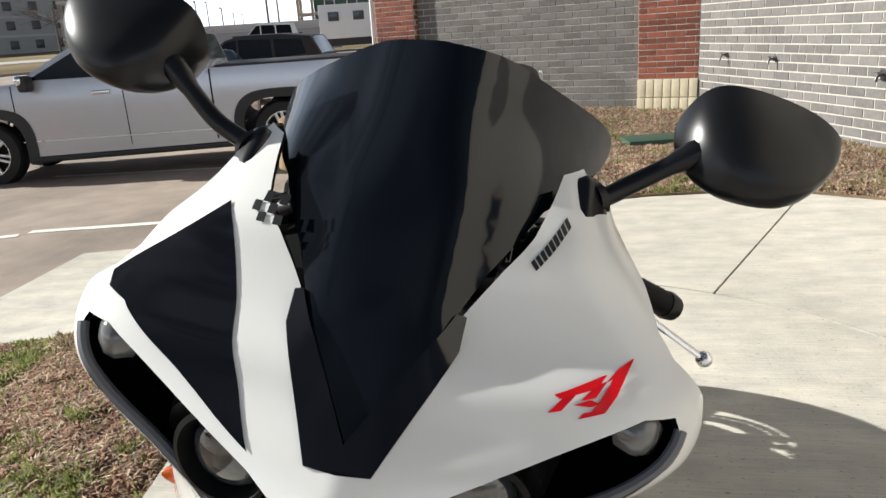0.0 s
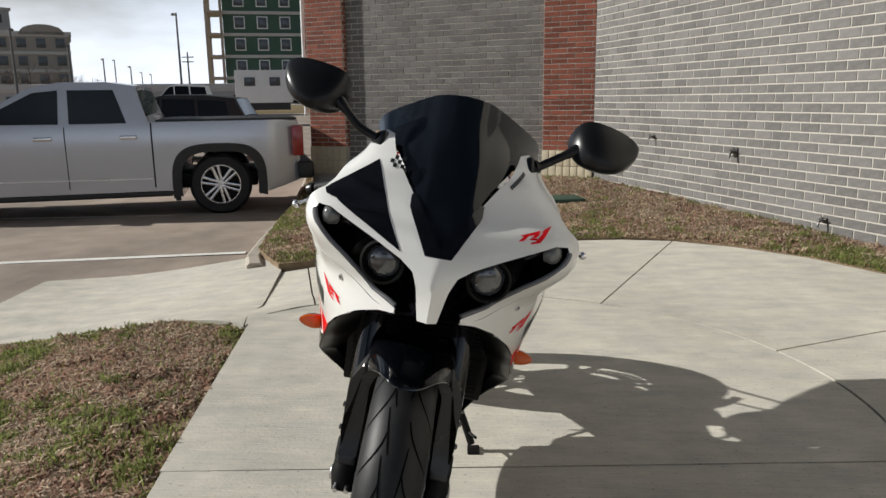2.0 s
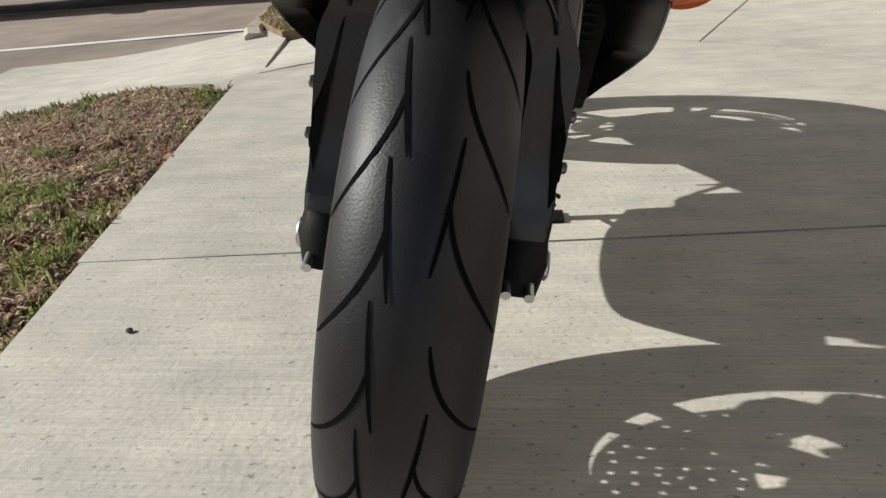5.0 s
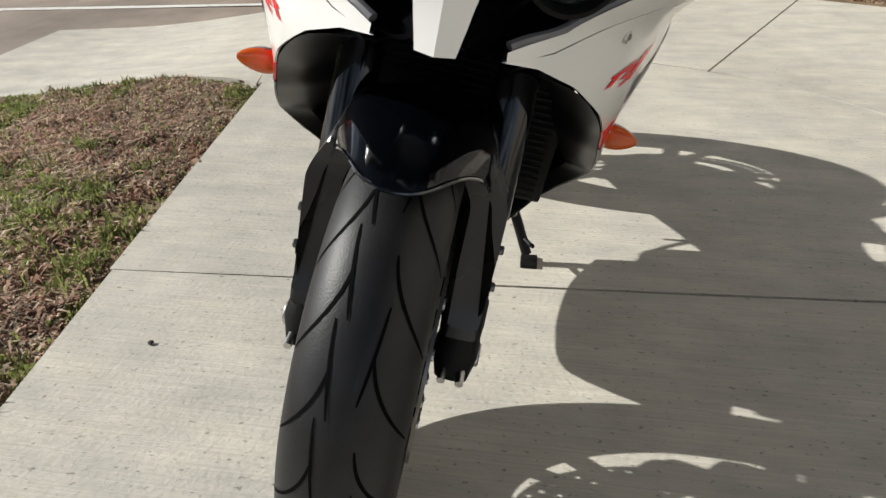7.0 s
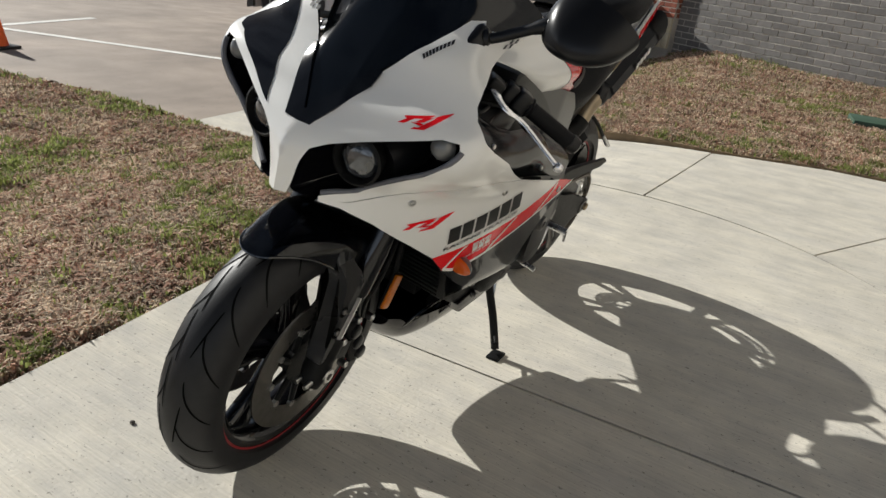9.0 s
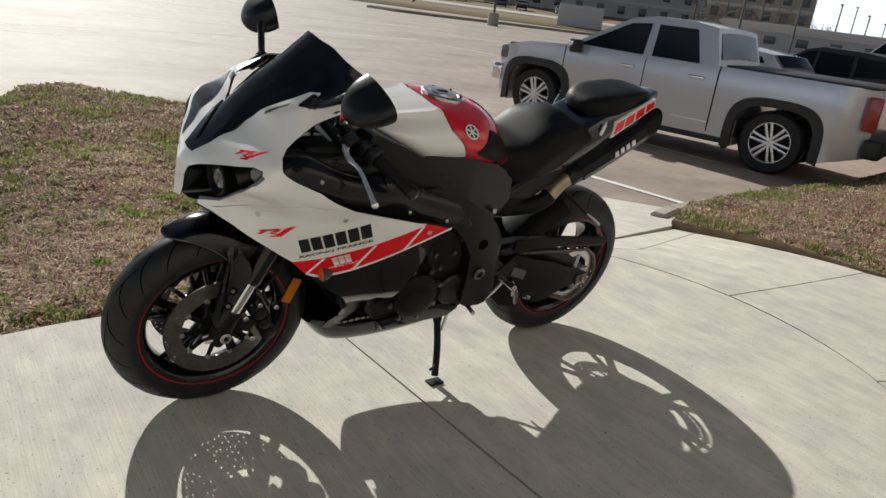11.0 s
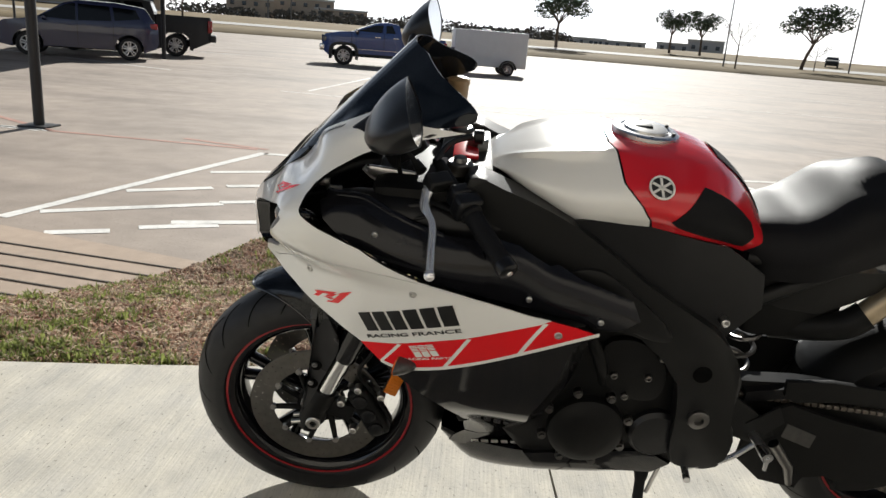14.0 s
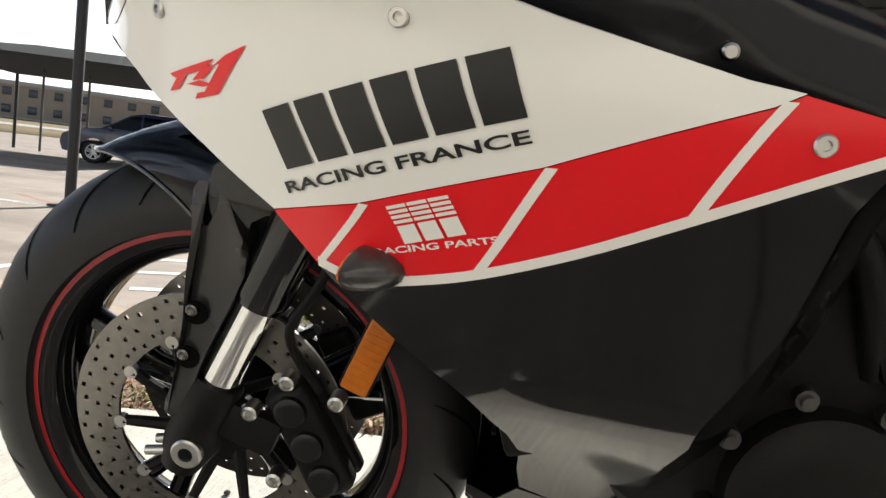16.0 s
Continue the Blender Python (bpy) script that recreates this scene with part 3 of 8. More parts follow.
# the wall between the piers stands back from their faces
pe_b = Vector((1.58, 8.0, 0))
pe_a = pe_b - fx * 0.67
pw_b = pe_b - fx * 3.66
pw_a = pw_b - fx * 0.62
fp = pw_b - fn_ * 0.09
FACE_L = 2.99
wall_front = wall_block("wall_front", [(p.x, p.y) for p in (fp - fx * 0.2, fp + fx * 3.6, fp + fx * 3.6 - fn_ * 0.3, fp - fx * 0.2 - fn_ * 0.3)], -0.3, 6.0, "grey brick wall set back between red brick piers")
joined_bricks("brick_course", brick_set(fp, fx, fn_, FACE_L, -0.03, 3.4), fp, fx, fn_, M_GRAYBRICK_J, wall_front)
side_b = brick_set(wp, wd, wn_, 7.4, -0.06, 3.5)
near = [b for b in side_b if 2.5 < b[0] < 4.9 and 0.0 < b[1] < 1.98]
near = near[:300]
nearset = set(near)
joined_bricks("brick_course", [b for b in side_b if b not in nearset], wp, wd, wn_, M_GRAYBRICK_J, wall_side)


def pier(name, a, b, n, z0, label):
    """A red brick pier on two courses of upright cream stones; a, b: its front corners."""
    ux = (b - a).normalized()
    L = (b - a).length
    bm = bmesh.new()
    prism(bm, [(p.x, p.y) for p in (a, b, b - n * 0.45, a - n * 0.45)], -0.3, 6.0, axis="z")
    ob = solo(name, bm, M_MORTAR, label, "pier", kind="structure", smooth=False)
    zb = z0 + 0.40
    joined_bricks("brick_course", brick_set(a, ux, n, L, zb, 3.6, RED_COURSE), a, ux, n, M_REDBRICK, ob, RED_COURSE - MORT)
    left = a - n * 0.45
    joined_bricks("brick_course", brick_set(left, n, -ux, 0.45, zb, 3.6, RED_COURSE), left, n, -ux, M_REDBRICK, ob, RED_COURSE - MORT)
    rt = b - n * 0.45
    joined_bricks("brick_course", brick_set(rt, n, ux, 0.45, zb, 3.6, RED_COURSE), rt, n, ux, M_REDBRICK, ob, RED_COURSE - MORT)
    k = 0
    for row, grow in ((0, 0.05), (1, 0.035)):
        m = int(L / 0.092)
        for i in range(m):
            bm = bmesh.new()
            c = a + ux * ((i + 0.5) * L / m) + n * (grow / 2) + UP * (z0 + 0.10 + 0.2 * row)
            box(bm, c, (L / m - 0.008, grow, 0.19), 0.004, Matrix.Rotation(math.atan2(ux.y, ux.x), 4, "Z"))
            part("stone", bm, M_CREAM, ob, "upright cream stone" if k == 0 else "")
            k += 1
    return ob


pier("pier_east", pe_a, pe_b, fn_, 0.04, "red brick pier on a cream stone base")
pier("pier_west", pw_a, pw_b, fn_, 0.04, "red brick pier on a cream stone base at the corner")
wall_block("wall_west", [(-2.30, 9.91), (-2.05, 9.96), (-1.4, 19.0), (-1.66, 19.0)], -0.5, 6.0, "shaded brick return wall of the building", M_REDBRICK)
bm = bmesh.new()
prism(bm, [(-2.55, 9.5), (1.56, 7.93), (6.75, -5.2), (12, -3), (12, 19), (-1.8, 19)], 6.0, 6.3, axis="z")
solo("roof", bm, M_KERB, "flat roof slab of the brick building", "roof", kind="structure", smooth=False)
ds = thing("downspout", Matrix.Translation((-2.50, 9.70, 0)), "white metal downspout beside the brick pier", "downspout")
bm = bmesh.new()
tube(bm, [(0, 0, 0.9), (0.01, 0, 2.2), (0.05, 0.02, 6.0)], 0.03, 10)
part("pipe", bm, M_CARWHITE, ds)
for z in (1.4, 3.0):
    bm = bmesh.new()
    box(bm, (0.06, 0.02, z), (0.16, 0.04, 0.04), 0.006)
    part("strap", bm, M_CARWHITE, ds)


def hose_tap(name, s, z, big):
    """A wall tap or box on a plate, standing out of the side wall."""
    o = wp + wd * s + UP * z + wn_ * 0.012
    rot = Matrix((( wd.x, wn_.x, 0), (wd.y, wn_.y, 0), (0, 0, 1))).to_4x4()
    th = thing(name, Matrix.Translation(o) @ rot @ Matrix.Scale(0.75, 4), "grey metal wall outlet box with a pipe stub" if big else "small bronze hose tap on the brick wall", "wall outlet", "taps on the wall")
    bm = bmesh.new()
    box(bm, (0, 0.006, 0), (0.075, 0.012, 0.12) if big else (0.06, 0.01, 0.06), 0.003)
    part("plate", bm, M_DARKBOLT, th)
    bm = bmesh.new()
    tube(bm, [(0, 0.005, 0), (0, 0.06, 0.0), (0, 0.085, -0.03), (0, 0.09, -0.07)], 0.016 if big else 0.012, 10)
    part("pipe", bm, M_DARKBOLT, th)
    bm = bmesh.new()
    tube(bm, [(-0.03, 0.075, 0.03), (0.03, 0.075, 0.03)], 0.008, 8)
    tube(bm, [(0, 0.06, 0.0), (0, 0.075, 0.03)], 0.007, 8)
    part("handle", bm, M_DARKBOLT, th)


hose_tap("wall_outlet", 2.68, 0.60, True)
hose_tap("hose_tap", 1.35, 0.68, False)
hose_tap("hose_tap", 0.55, 0.70, False)
hose_tap("hose_tap", 3.78, 0.13, False)

# ---- motorcycle: x to its left, y to its rear, z up; the front axle stands over the origin ----
bike = thing("motorcycle", Matrix.Translation((-0.012, 0, 0)) @ Matrix.Rotation(radians(2), 4, "Z") @ Matrix.Rotation(radians(11), 4, "Y"), "white black and red sport motorcycle leaning on its side stand", "motorcycle")
FX = -0.009
M_GUARD = mat("satin_moulded_plastic", (0.026, 0.026, 0.027), 0.28, vary=0.2, scale=30, spec=0.45)
# black mudguard paint; the faint blue in its colour stands for reflected sky
M_SKYBLACK = mat("sky_tinted_black_paint", (0.003, 0.0038, 0.006), 0.08, vary=0.2, scale=8, coat=0.7)
FA, RA = Vector((FX, 0, 0.298)), Vector((-0.022, 1.392, 0.319))
CDX = 0.006

# the fairing's skin: half-width by height, how sharply it turns round the nose, where the nose lies
fw_A = table((0.17, 0.25, 0.30, 0.33, 0.36, 0.40, 0.45, 0.48, 0.51, 0.57, 0.70, 0.76, 0.84, 0.88, 0.92, 0.95, 0.994, 1.03, 1.08), (0.082, 0.106, 0.130, 0.148, 0.170, 0.202, 0.242, 0.262, 0.268, 0.275, 0.298, 0.295, 0.292, 0.29, 0.275, 0.245, 0.20, 0.185, 0.17))
fw_L = table((0.6, 0.67, 0.74, 0.78, 0.82, 0.86, 0.90), (0.19, 0.174, 0.155, 0.105, 0.055, 0.026, 0.018))
fw_n = table((0.2, 0.6, 0.73, 0.80, 0.84, 0.87, 0.895, 0.92, 0.95, 0.994, 1.03, 1.06), (-0.14, -0.14, -0.138, -0.135, -0.112, -0.078, -0.058, -0.022, 0.0, 0.02, 0.08, 0.13))


def wide(t):
    t = min(1.0, max(0.0, t))
    return t * t * (3 - 2 * t)


def skin(s):
    """The fairing's surface on side s: v runs back from the nose along the skin, z is height."""
    def f(v, z):
        A, L, n0 = fw_A(z), fw_L(z), fw_n(z)
        if s < 0:
            A += 0.022 * wide((0.82 - z) / 0.07) * wide((z - 0.34) / 0.15)
        # a scoop low behind the wheel arch
        A -= 0.012 * wide((0.49 - z) / 0.12) * math.exp(-((v - 0.70) / 0.10) ** 2)
        if v <= 0:
            return Vector((CDX + s * v * A / (A + L), n0 + v * L / (A + L), z))
        lo, hi = 0.0, v
        for _ in range(22):
            q = (lo + hi) / 2
            if A * (1 - math.exp(-q / L)) + q < v:
                lo = q
            else:
                hi = q
        return Vector((CDX + s * A * (1 - math.exp(-lo / L)), n0 + lo, z))
    return f


SK = {1: skin(1), -1: skin(-1)}


def panel(name, outline, s, material, parent=None, step=0.014, thick=0.003, proud=0.0, label=""):
    bm = bmesh.new()
    sheet(bm, outline, SK[s], step, thick=thick, proud=proud, flip=(s < 0))
    return part(name, bm, material, parent or bike, label)


HL_UP = [(0.312, 0.872), (0.297, 0.888), (0.260, 0.887), (0.177, 0.859), (0.14, 0.846), (0.085, 0.824), (0.055, 0.806), (0.044, 0.778), (0.038, 0.742)]
HL_LOW = [(0.038, 0.742), (0.036, 0.724), (0.066, 0.7165), (0.104, 0.722), (0.130, 0.729), (0.192, 0.743), (0.258, 0.786), (0.300, 0.820), (0.314, 0.846), (0.312, 0.872)]
C_UP = [(0.40, 1.026), (0.370, 1.014), (0.342, 1.004), (0.310, 0.984), (0.287, 0.955), (0.283, 0.936), (0.298, 0.919), (0.325, 0.908), (0.36, 0.893)]
C_LOW = [(0.36, 0.893), (0.414, 0.873), (0.522, 0.841), (0.656, 0.779)]
SEAM = [(0.656, 0.779), (0.58, 0.790), (0.50, 0.799), (0.35, 0.775), (0.183, 0.723)]
BROW = [(0.0, 0.714), (0.0, 0.76), (0.0, 0.80), (0.0, 0.838), (0.026, 0.838), (0.075, 0.915), (0.077, 0.937), (0.110, 0.975), (0.137, 1.0), (0.155, 1.025), (0.165, 1.042), (0.195, 1.047), (0.21, 1.035), (0.29, 1.034)] + C_UP + HL_UP + [(0.03, 0.714)]
LIP = C_LOW + SEAM[1:] + [(0.130, 0.714), (0.106, 0.7125)] + HL_LOW[3:]

bm = bmesh.new()
for s in (1, -1):
    for poly in (BROW, LIP):
        sheet(bm, poly, SK[s], 0.009, thick=0.0, flip=(s < 0))
bmesh.ops.remove_doubles(bm, verts=bm.verts[:], dist=0.0006)
cowl = part("upper_cowl", bm, M_WHITE, bike, "pearl white nose cowl")
bm = bmesh.new()
for s in (1, -1):
    for poly in (BROW, LIP):
        sheet(bm, poly, SK[s], 0.016, thick=0.0, proud=-0.006, flip=(s < 0))
part("cowl_liner", bm, M_MATTE, bike)
# black triangle on the right brow
panel("brow_decal", [(0.295, 0.915), (0.235, 0.953), (0.180, 0.990), (0.165, 0.972), (0.135, 0.920), (0.085, 0.836), (0.12, 0.850), (0.182, 0.876), (0.25, 0.903), (0.283, 0.907)], -1, M_BLACK, cowl, 0.009, 0.0, 0.0012, "gloss black brow panel")

# headlights
for s in (1, -1):
    hl = part("headlight", bmesh.new(), M_MATTE, bike, "dark twin headlight opening")
    bm = bmesh.new()
    ring = spline(HL_UP[:-1] + HL_LOW[:-1], 4, True)
    P0 = [SK[s](float(v), float(z)) for v, z in ring]
    c0 = Vector((CDX + s * 0.125, 0.02, 0.80))
    rows = []
    for k, (f, dy) in enumerate(((1.0, 0.002), (0.985, 0.018), (0.9, 0.04), (0.62, 0.062), (0.2, 0.068))):
        rows.append([bm.verts.new(Vector((c0.x + (p.x - c0.x) * f, (p.y + dy) * f + (c0.y + 0.03) * (1 - f), c0.z + (p.z - c0.z) * f))) for p in P0])
    for u, v in zip(rows, rows[1:]):
        for i in range(len(u)):
            bm.faces.new((u[i], u[(i + 1) % len(u)], v[(i + 1) % len(u)], v[i]))
    bm.faces.new(rows[-1])
    part("housing", bm, M_BLACK, hl)
    # grey sill along the lower lip
    bm = bmesh.new()
    tube(bm, [SK[s](float(v), float(z)) + Vector((0, 0.006, 0.004)) for v, z in spline(HL_LOW[3:], 5)], 0.0055, 8)
    part("sill", bm, mat("grey_sill", (0.13, 0.13, 0.14), 0.4, vary=0.1) if s == 1 else bpy.data.materials["grey_sill"], hl)
    cx = CDX + s * 0.105
    fwd = Vector((s * 0.15, -1, -0.06)).normalized()
    rot = fwd.to_track_quat("Z", "Y").to_matrix().to_4x4()
    bm = bmesh.new()
    lathe(bm, [(-0.05, 0.030), (0.0, 0.044), (0.012, 0.046), (0.014, 0.041), (0.004, 0.037), (-0.004, 0.036)], 40, (cx, -0.062, 0.803), "z", m=rot)
    part("bezel", bm, M_MATTE, hl)
    bm = bmesh.new()
    lathe(bm, [(-0.006 + 0.020 * math.sin(a), 0.0365 * math.cos(a)) for a in np.linspace(0, 1.54, 10)], 36, (cx, -0.062, 0.803), "z", m=rot)
    part("projector_lens", bm, mat("projector_glass", (0.05, 0.054, 0.06), 0.03, vary=0.95, scale=42, coat=1.0, spec=0.8) if s == 1 else bpy.data.materials["projector_glass"], hl)
    bm = bmesh.new()
    p = SK[s](0.285, 0.868)
    fw2 = Vector((s * 0.75, -0.65, 0)).normalized()
    lathe(bm, [(-0.016, 0.021), (0.0, 0.0205), (0.008, 0.014), (0.011, 0.002)], 20, p + Vector((-0.010 * s, 0.016, 0)), "z", m=fw2.to_track_quat("Z", "Y").to_matrix().to_4x4())
    part("position_lamp", bm, mat("lamp_glass", (0.13, 0.13, 0.128), 0.12, vary=0.2, scale=60, coat=0.6) if s == 1 else bpy.data.materials["lamp_glass"], hl)

# windscreen
def screen_at(x, z):
    a = abs(x)
    bub = 0.010 * (1 - sstep((a - 0.045) / 0.03)) * sstep((z - 0.86) / 0.1)
    q = sstep((z - 1.0) / 0.09)
    return (CDX + x, -0.105 + (z - 0.84) * 0.967 + (1.2 * a * a + 110 * a ** 4) * (1 - q) + 5.34 * a * a * q - bub, z)


half = [(0.0, 0.853), (0.066, 0.937), (0.085, 0.965), (0.125, 1.008), (0.162, 1.022), (0.186, 1.034), (0.194, 1.053), (0.178, 1.076), (0.12, 1.110), (0.06, 1.139), (0.0, 1.147)]
bm = bmesh.new()
edge = spline(half[3:], 4)
pts = [(float(a), float(b)) for a, b in half[:3] + [tuple(q) for q in edge]]
sheet(bm, pts + [(-a, b) for a, b in pts[-2:0:-1]], screen_at, 0.011, thick=0.003)
part("windscreen", bm, M_SCREEN, bike, "dark smoked windscreen")
bm = bmesh.new()
sheet(bm, [(-0.026, 0.836), (0.026, 0.836), (0.072, 0.912), (0.073, 0.934), (0.064, 0.937), (0.0, 0.851), (-0.064, 0.937), (-0.073, 0.934), (-0.072, 0.912)], screen_at, 0.011, thick=0.004, proud=0.005)
part("screen_base", bm, M_BLACK, bike, "gloss black panel under the screen")

# side fairings
MID = [(0.10, 0.712), (0.162, 0.706), (0.25, 0.684), (0.377, 0.636), (0.464, 0.596), (0.562, 0.615), (0.728, 0.663), (0.80, 0.690), (0.876, 0.718), (0.893, 0.7275), (0.857, 0.732), (0.736, 0.757), (0.656, 0.7775), (0.58, 0.788), (0.50, 0.797), (0.35, 0.773), (0.183, 0.721)]
BANDT = [(0.464, 0.595), (0.562, 0.614), (0.728, 0.662), (0.80, 0.689), (0.876, 0.717), (0.893, 0.7265)]
BANDB = [(0.985, 0.706), (0.943, 0.688), (0.833, 0.638), (0.75, 0.602), (0.669, 0.573), (0.60, 0.556), (0.557, 0.550), (0.514, 0.558)]
LOWF = [(0.514, 0.557), (0.557, 0.549), (0.60, 0.555), (0.669, 0.572), (0.75, 0.601), (0.833, 0.637), (0.943, 0.687), (0.979, 0.702), (0.955, 0.69), (0.932, 0.655), (0.912, 0.60), (0.897, 0.56), (0.870, 0.512), (0.832, 0.453), (0.766, 0.388), (0.720, 0.325), (0.635, 0.316), (0.613, 0.33), (0.627, 0.362), (0.648, 0.395), (0.655, 0.420), (0.652, 0.460), (0.640, 0.480), (0.602, 0.503), (0.55, 0.535)]
PAN = [(0.575, 0.300), (0.553, 0.272), (0.575, 0.262), (0.650, 0.256), (0.76, 0.268), (0.848, 0.285), (0.97, 0.312), (0.97, 0.322), (0.84, 0.322), (0.765, 0.323), (0.635, 0.314), (0.609, 0.326)]
for s in (1, -1):
    mid = panel("side_fairing", MID, s, M_WHITE, None, 0.016, 0.003, 0.0, "pearl white side fairing")
    red = panel("red_band", BANDT + [(0.94, 0.718)] + BANDB, s, M_DECALRED, mid, 0.014, 0.003, 0.0, "red band with white slashes")
    # pinstripes and slashes
    bm = bmesh.new()
    low = [np.array(q) for q in BANDB]
    run = spline(low, 4)
    strip = [(float(a), float(b) + 0.0075) for a, b in run] + [(float(a), float(b) - 0.0005) for a, b in run[::-1]]
    sheet(bm, strip, SK[s], 0.02, proud=0.0011, flip=(s < 0))
    for (a, b), (c, d) in (((0.517, 0.562), (0.570, 0.616)), ((0.669, 0.578), (0.735, 0.664)), ((0.830, 0.638), (0.885, 0.722))):
        sheet(bm, [(a - 0.0045, b), (a + 0.0045, b), (c + 0.0045, d), (c - 0.0045, d)], SK[s], 0.02, proud=0.0011, flip=(s < 0))
    part("white_stripe", bm, M_DECALWHITE, mid)
    lowp = panel("lower_fairing", LOWF, s, M_BLACK, None, 0.018, 0.003, 0.0, "gloss black lower fairing")
    # the panel's rear edge turns in as a second, narrower face
    bm = bmesh.new()
    back = [SK[s](float(v), float(z)) for v, z in spline([(0.955, 0.69), (0.932, 0.655), (0.912, 0.60), (0.897, 0.56), (0.870, 0.512), (0.832, 0.453), (0.766, 0.388), (0.720, 0.325)], 4)]
    rows = [[bm.verts.new(p + Vector((-s * dx, dy, dz))) for p in back] for dx, dy, dz in ((0.0005, 0.0005, 0), (0.003, 0.003, 0), (0.024, 0.030, -0.004), (0.050, 0.042, -0.006))]
    for u, v in zip(rows, rows[1:]):
        for i in range(len(u) - 1):
            bm.faces.new((u[i], u[i + 1], v[i + 1], v[i]) if s > 0 else (v[i], v[i + 1], u[i + 1], u[i]))
    part("rear_return", bm, M_BLACK, lowp)
    panel("belly_pan", PAN, s, M_BLACK, None, 0.014, 0.003, 0.0, "gloss black belly pan with pale lettering")
    bm = bmesh.new()
    sheet(bm, [(0.12, 0.70)] + MID[1:5] + [(0.514, 0.557), (0.555, 0.53), (0.65, 0.475), (0.662, 0.42), (0.628, 0.335), (0.71, 0.335), (0.82, 0.455), (0.885, 0.56), (0.95, 0.69), (0.893, 0.722), (0.736, 0.752), (0.5, 0.79), (0.35, 0.768), (0.183, 0.716)], SK[s], 0.04, proud=-0.008, flip=(s < 0))
    part("inner_liner", bm, M_MATTE, bike)
    # wheel-arch shroud turning in behind the front edge
    bm = bmesh.new()
    rim = spline([(0.10, 0.708), (0.25, 0.682), (0.377, 0.634), (0.464, 0.594), (0.514, 0.556), (0.55, 0.534), (0.602, 0.502), (0.640, 0.480), (0.652, 0.458), (0.654, 0.42), (0.646, 0.395), (0.616, 0.34)], 4)
    A = [SK[s](float(v), float(z)) - Vector((s * 0.004, 0, 0)) for v, z in rim]
    rows = [[bm.verts.new(p) for p in A], [bm.verts.new(Vector((p.x * 0.86, p.y + 0.025, p.z - 0.002))) for p in A], [bm.verts.new(Vector((p.x * 0.72, p.y + 0.10 + 0.1 * max(0, 0.7 - p.z), p.z - 0.01))) for p in A]]
    for u, v in zip(rows, rows[1:]):
        for i in range(len(u) - 1):
            bm.faces.new((u[i], u[i + 1], v[i + 1], v[i]))
    part("arch_shroud", bm, M_SATIN, bike)
    # fairing bolts
    for v, z in ((0.335, 0.737), (0.622, 0.748), (0.910, 0.699)):
        bm = bmesh.new()
        p, q = SK[s](v, z), SK[s](v + 0.004, z)
        nrm = (q - p).cross(Vector((0, 0, 1))).normalized()
        nrm = nrm if nrm.x * s > 0 else -nrm
        lathe(bm, [(-0.001, 0.0072), (0.002, 0.0072), (0.0032, 0.006), (0.0032, 0.0034), (0.0006, 0.0030)], 18, p, "z", m=nrm.to_track_quat("Z", "Y").to_matrix().to_4x4())
        part("bolt", bm, M_STEEL, mid)


# ---- marks on the fairing ----
def marks(name, polys, s, material, parent, proud=0.0013, label="", single=False):
    if single:
        for poly in polys:
            bm = bmesh.new()
            sheet(bm, poly, SK[s], 0.012, proud=proud, flip=(s < 0))
            part(name, bm, material, parent, label)
        return
    bm = bmesh.new()
    for poly in polys:
        sheet(bm, poly, SK[s], 0.012, proud=proud, flip=(s < 0))
    return part(name, bm, material, parent, label)


def quad_on(a, b, up, u0, u1, w0, w1, lean=0.0):
    """A slanted block in the frame of a line a-b with height direction up."""
    ax = np.array(b) - np.array(a)
    f = lambda u, w: tuple(np.array(a) + ax * (u + lean * w) + np.array(up) * w)
    return [f(u0, w0), f(u1, w0), f(u1, w1), f(u0, w1)]


def emblem_polys(a, b, h):
    """The model mark as plain slanted shapes."""
    up = np.array((-0.12 * h, h))
    ax = np.array(b) - np.array(a)
    shapes = (((0.0, 0.27), (0.14, 0.27), (0.30, 0.60), (0.17, 0.60)), ((0.05, 0.66), (0.12, 0.54), (0.52, 0.60), (0.64, 0.80), (0.58, 0.80)), ((0.34, 0.42), (0.50, 0.42), (0.64, 0.68), (0.50, 0.66)), ((0.26, 0.36), (0.44, 0.40), (0.56, 0.28), (0.46, 0.24)),
              ((0.42, 0.02), (0.62, 0.04), (0.98, 0.98), (0.76, 0.84)), ((0.33, 0.0), (0.60, 0.03), (0.60, 0.14), (0.38, 0.13)), ((0.62, 0.66), (0.78, 0.70), (0.96, 0.98), (0.76, 0.84)))
    return [[tuple(np.array(a) + ax * u + up * w) for u, w in q] for q in shapes]


def wordblocks(a, b, h, n, gap=0.18, lean=0.0):
    out = []
    for i in range(n):
        out.append(quad_on(a, b, h, (i + gap / 2) / n, (i + 1 - gap / 2) / n, 0, 1, lean))
    return out


sides = [o for o in bike.children if o.name.startswith("side_fairing")]
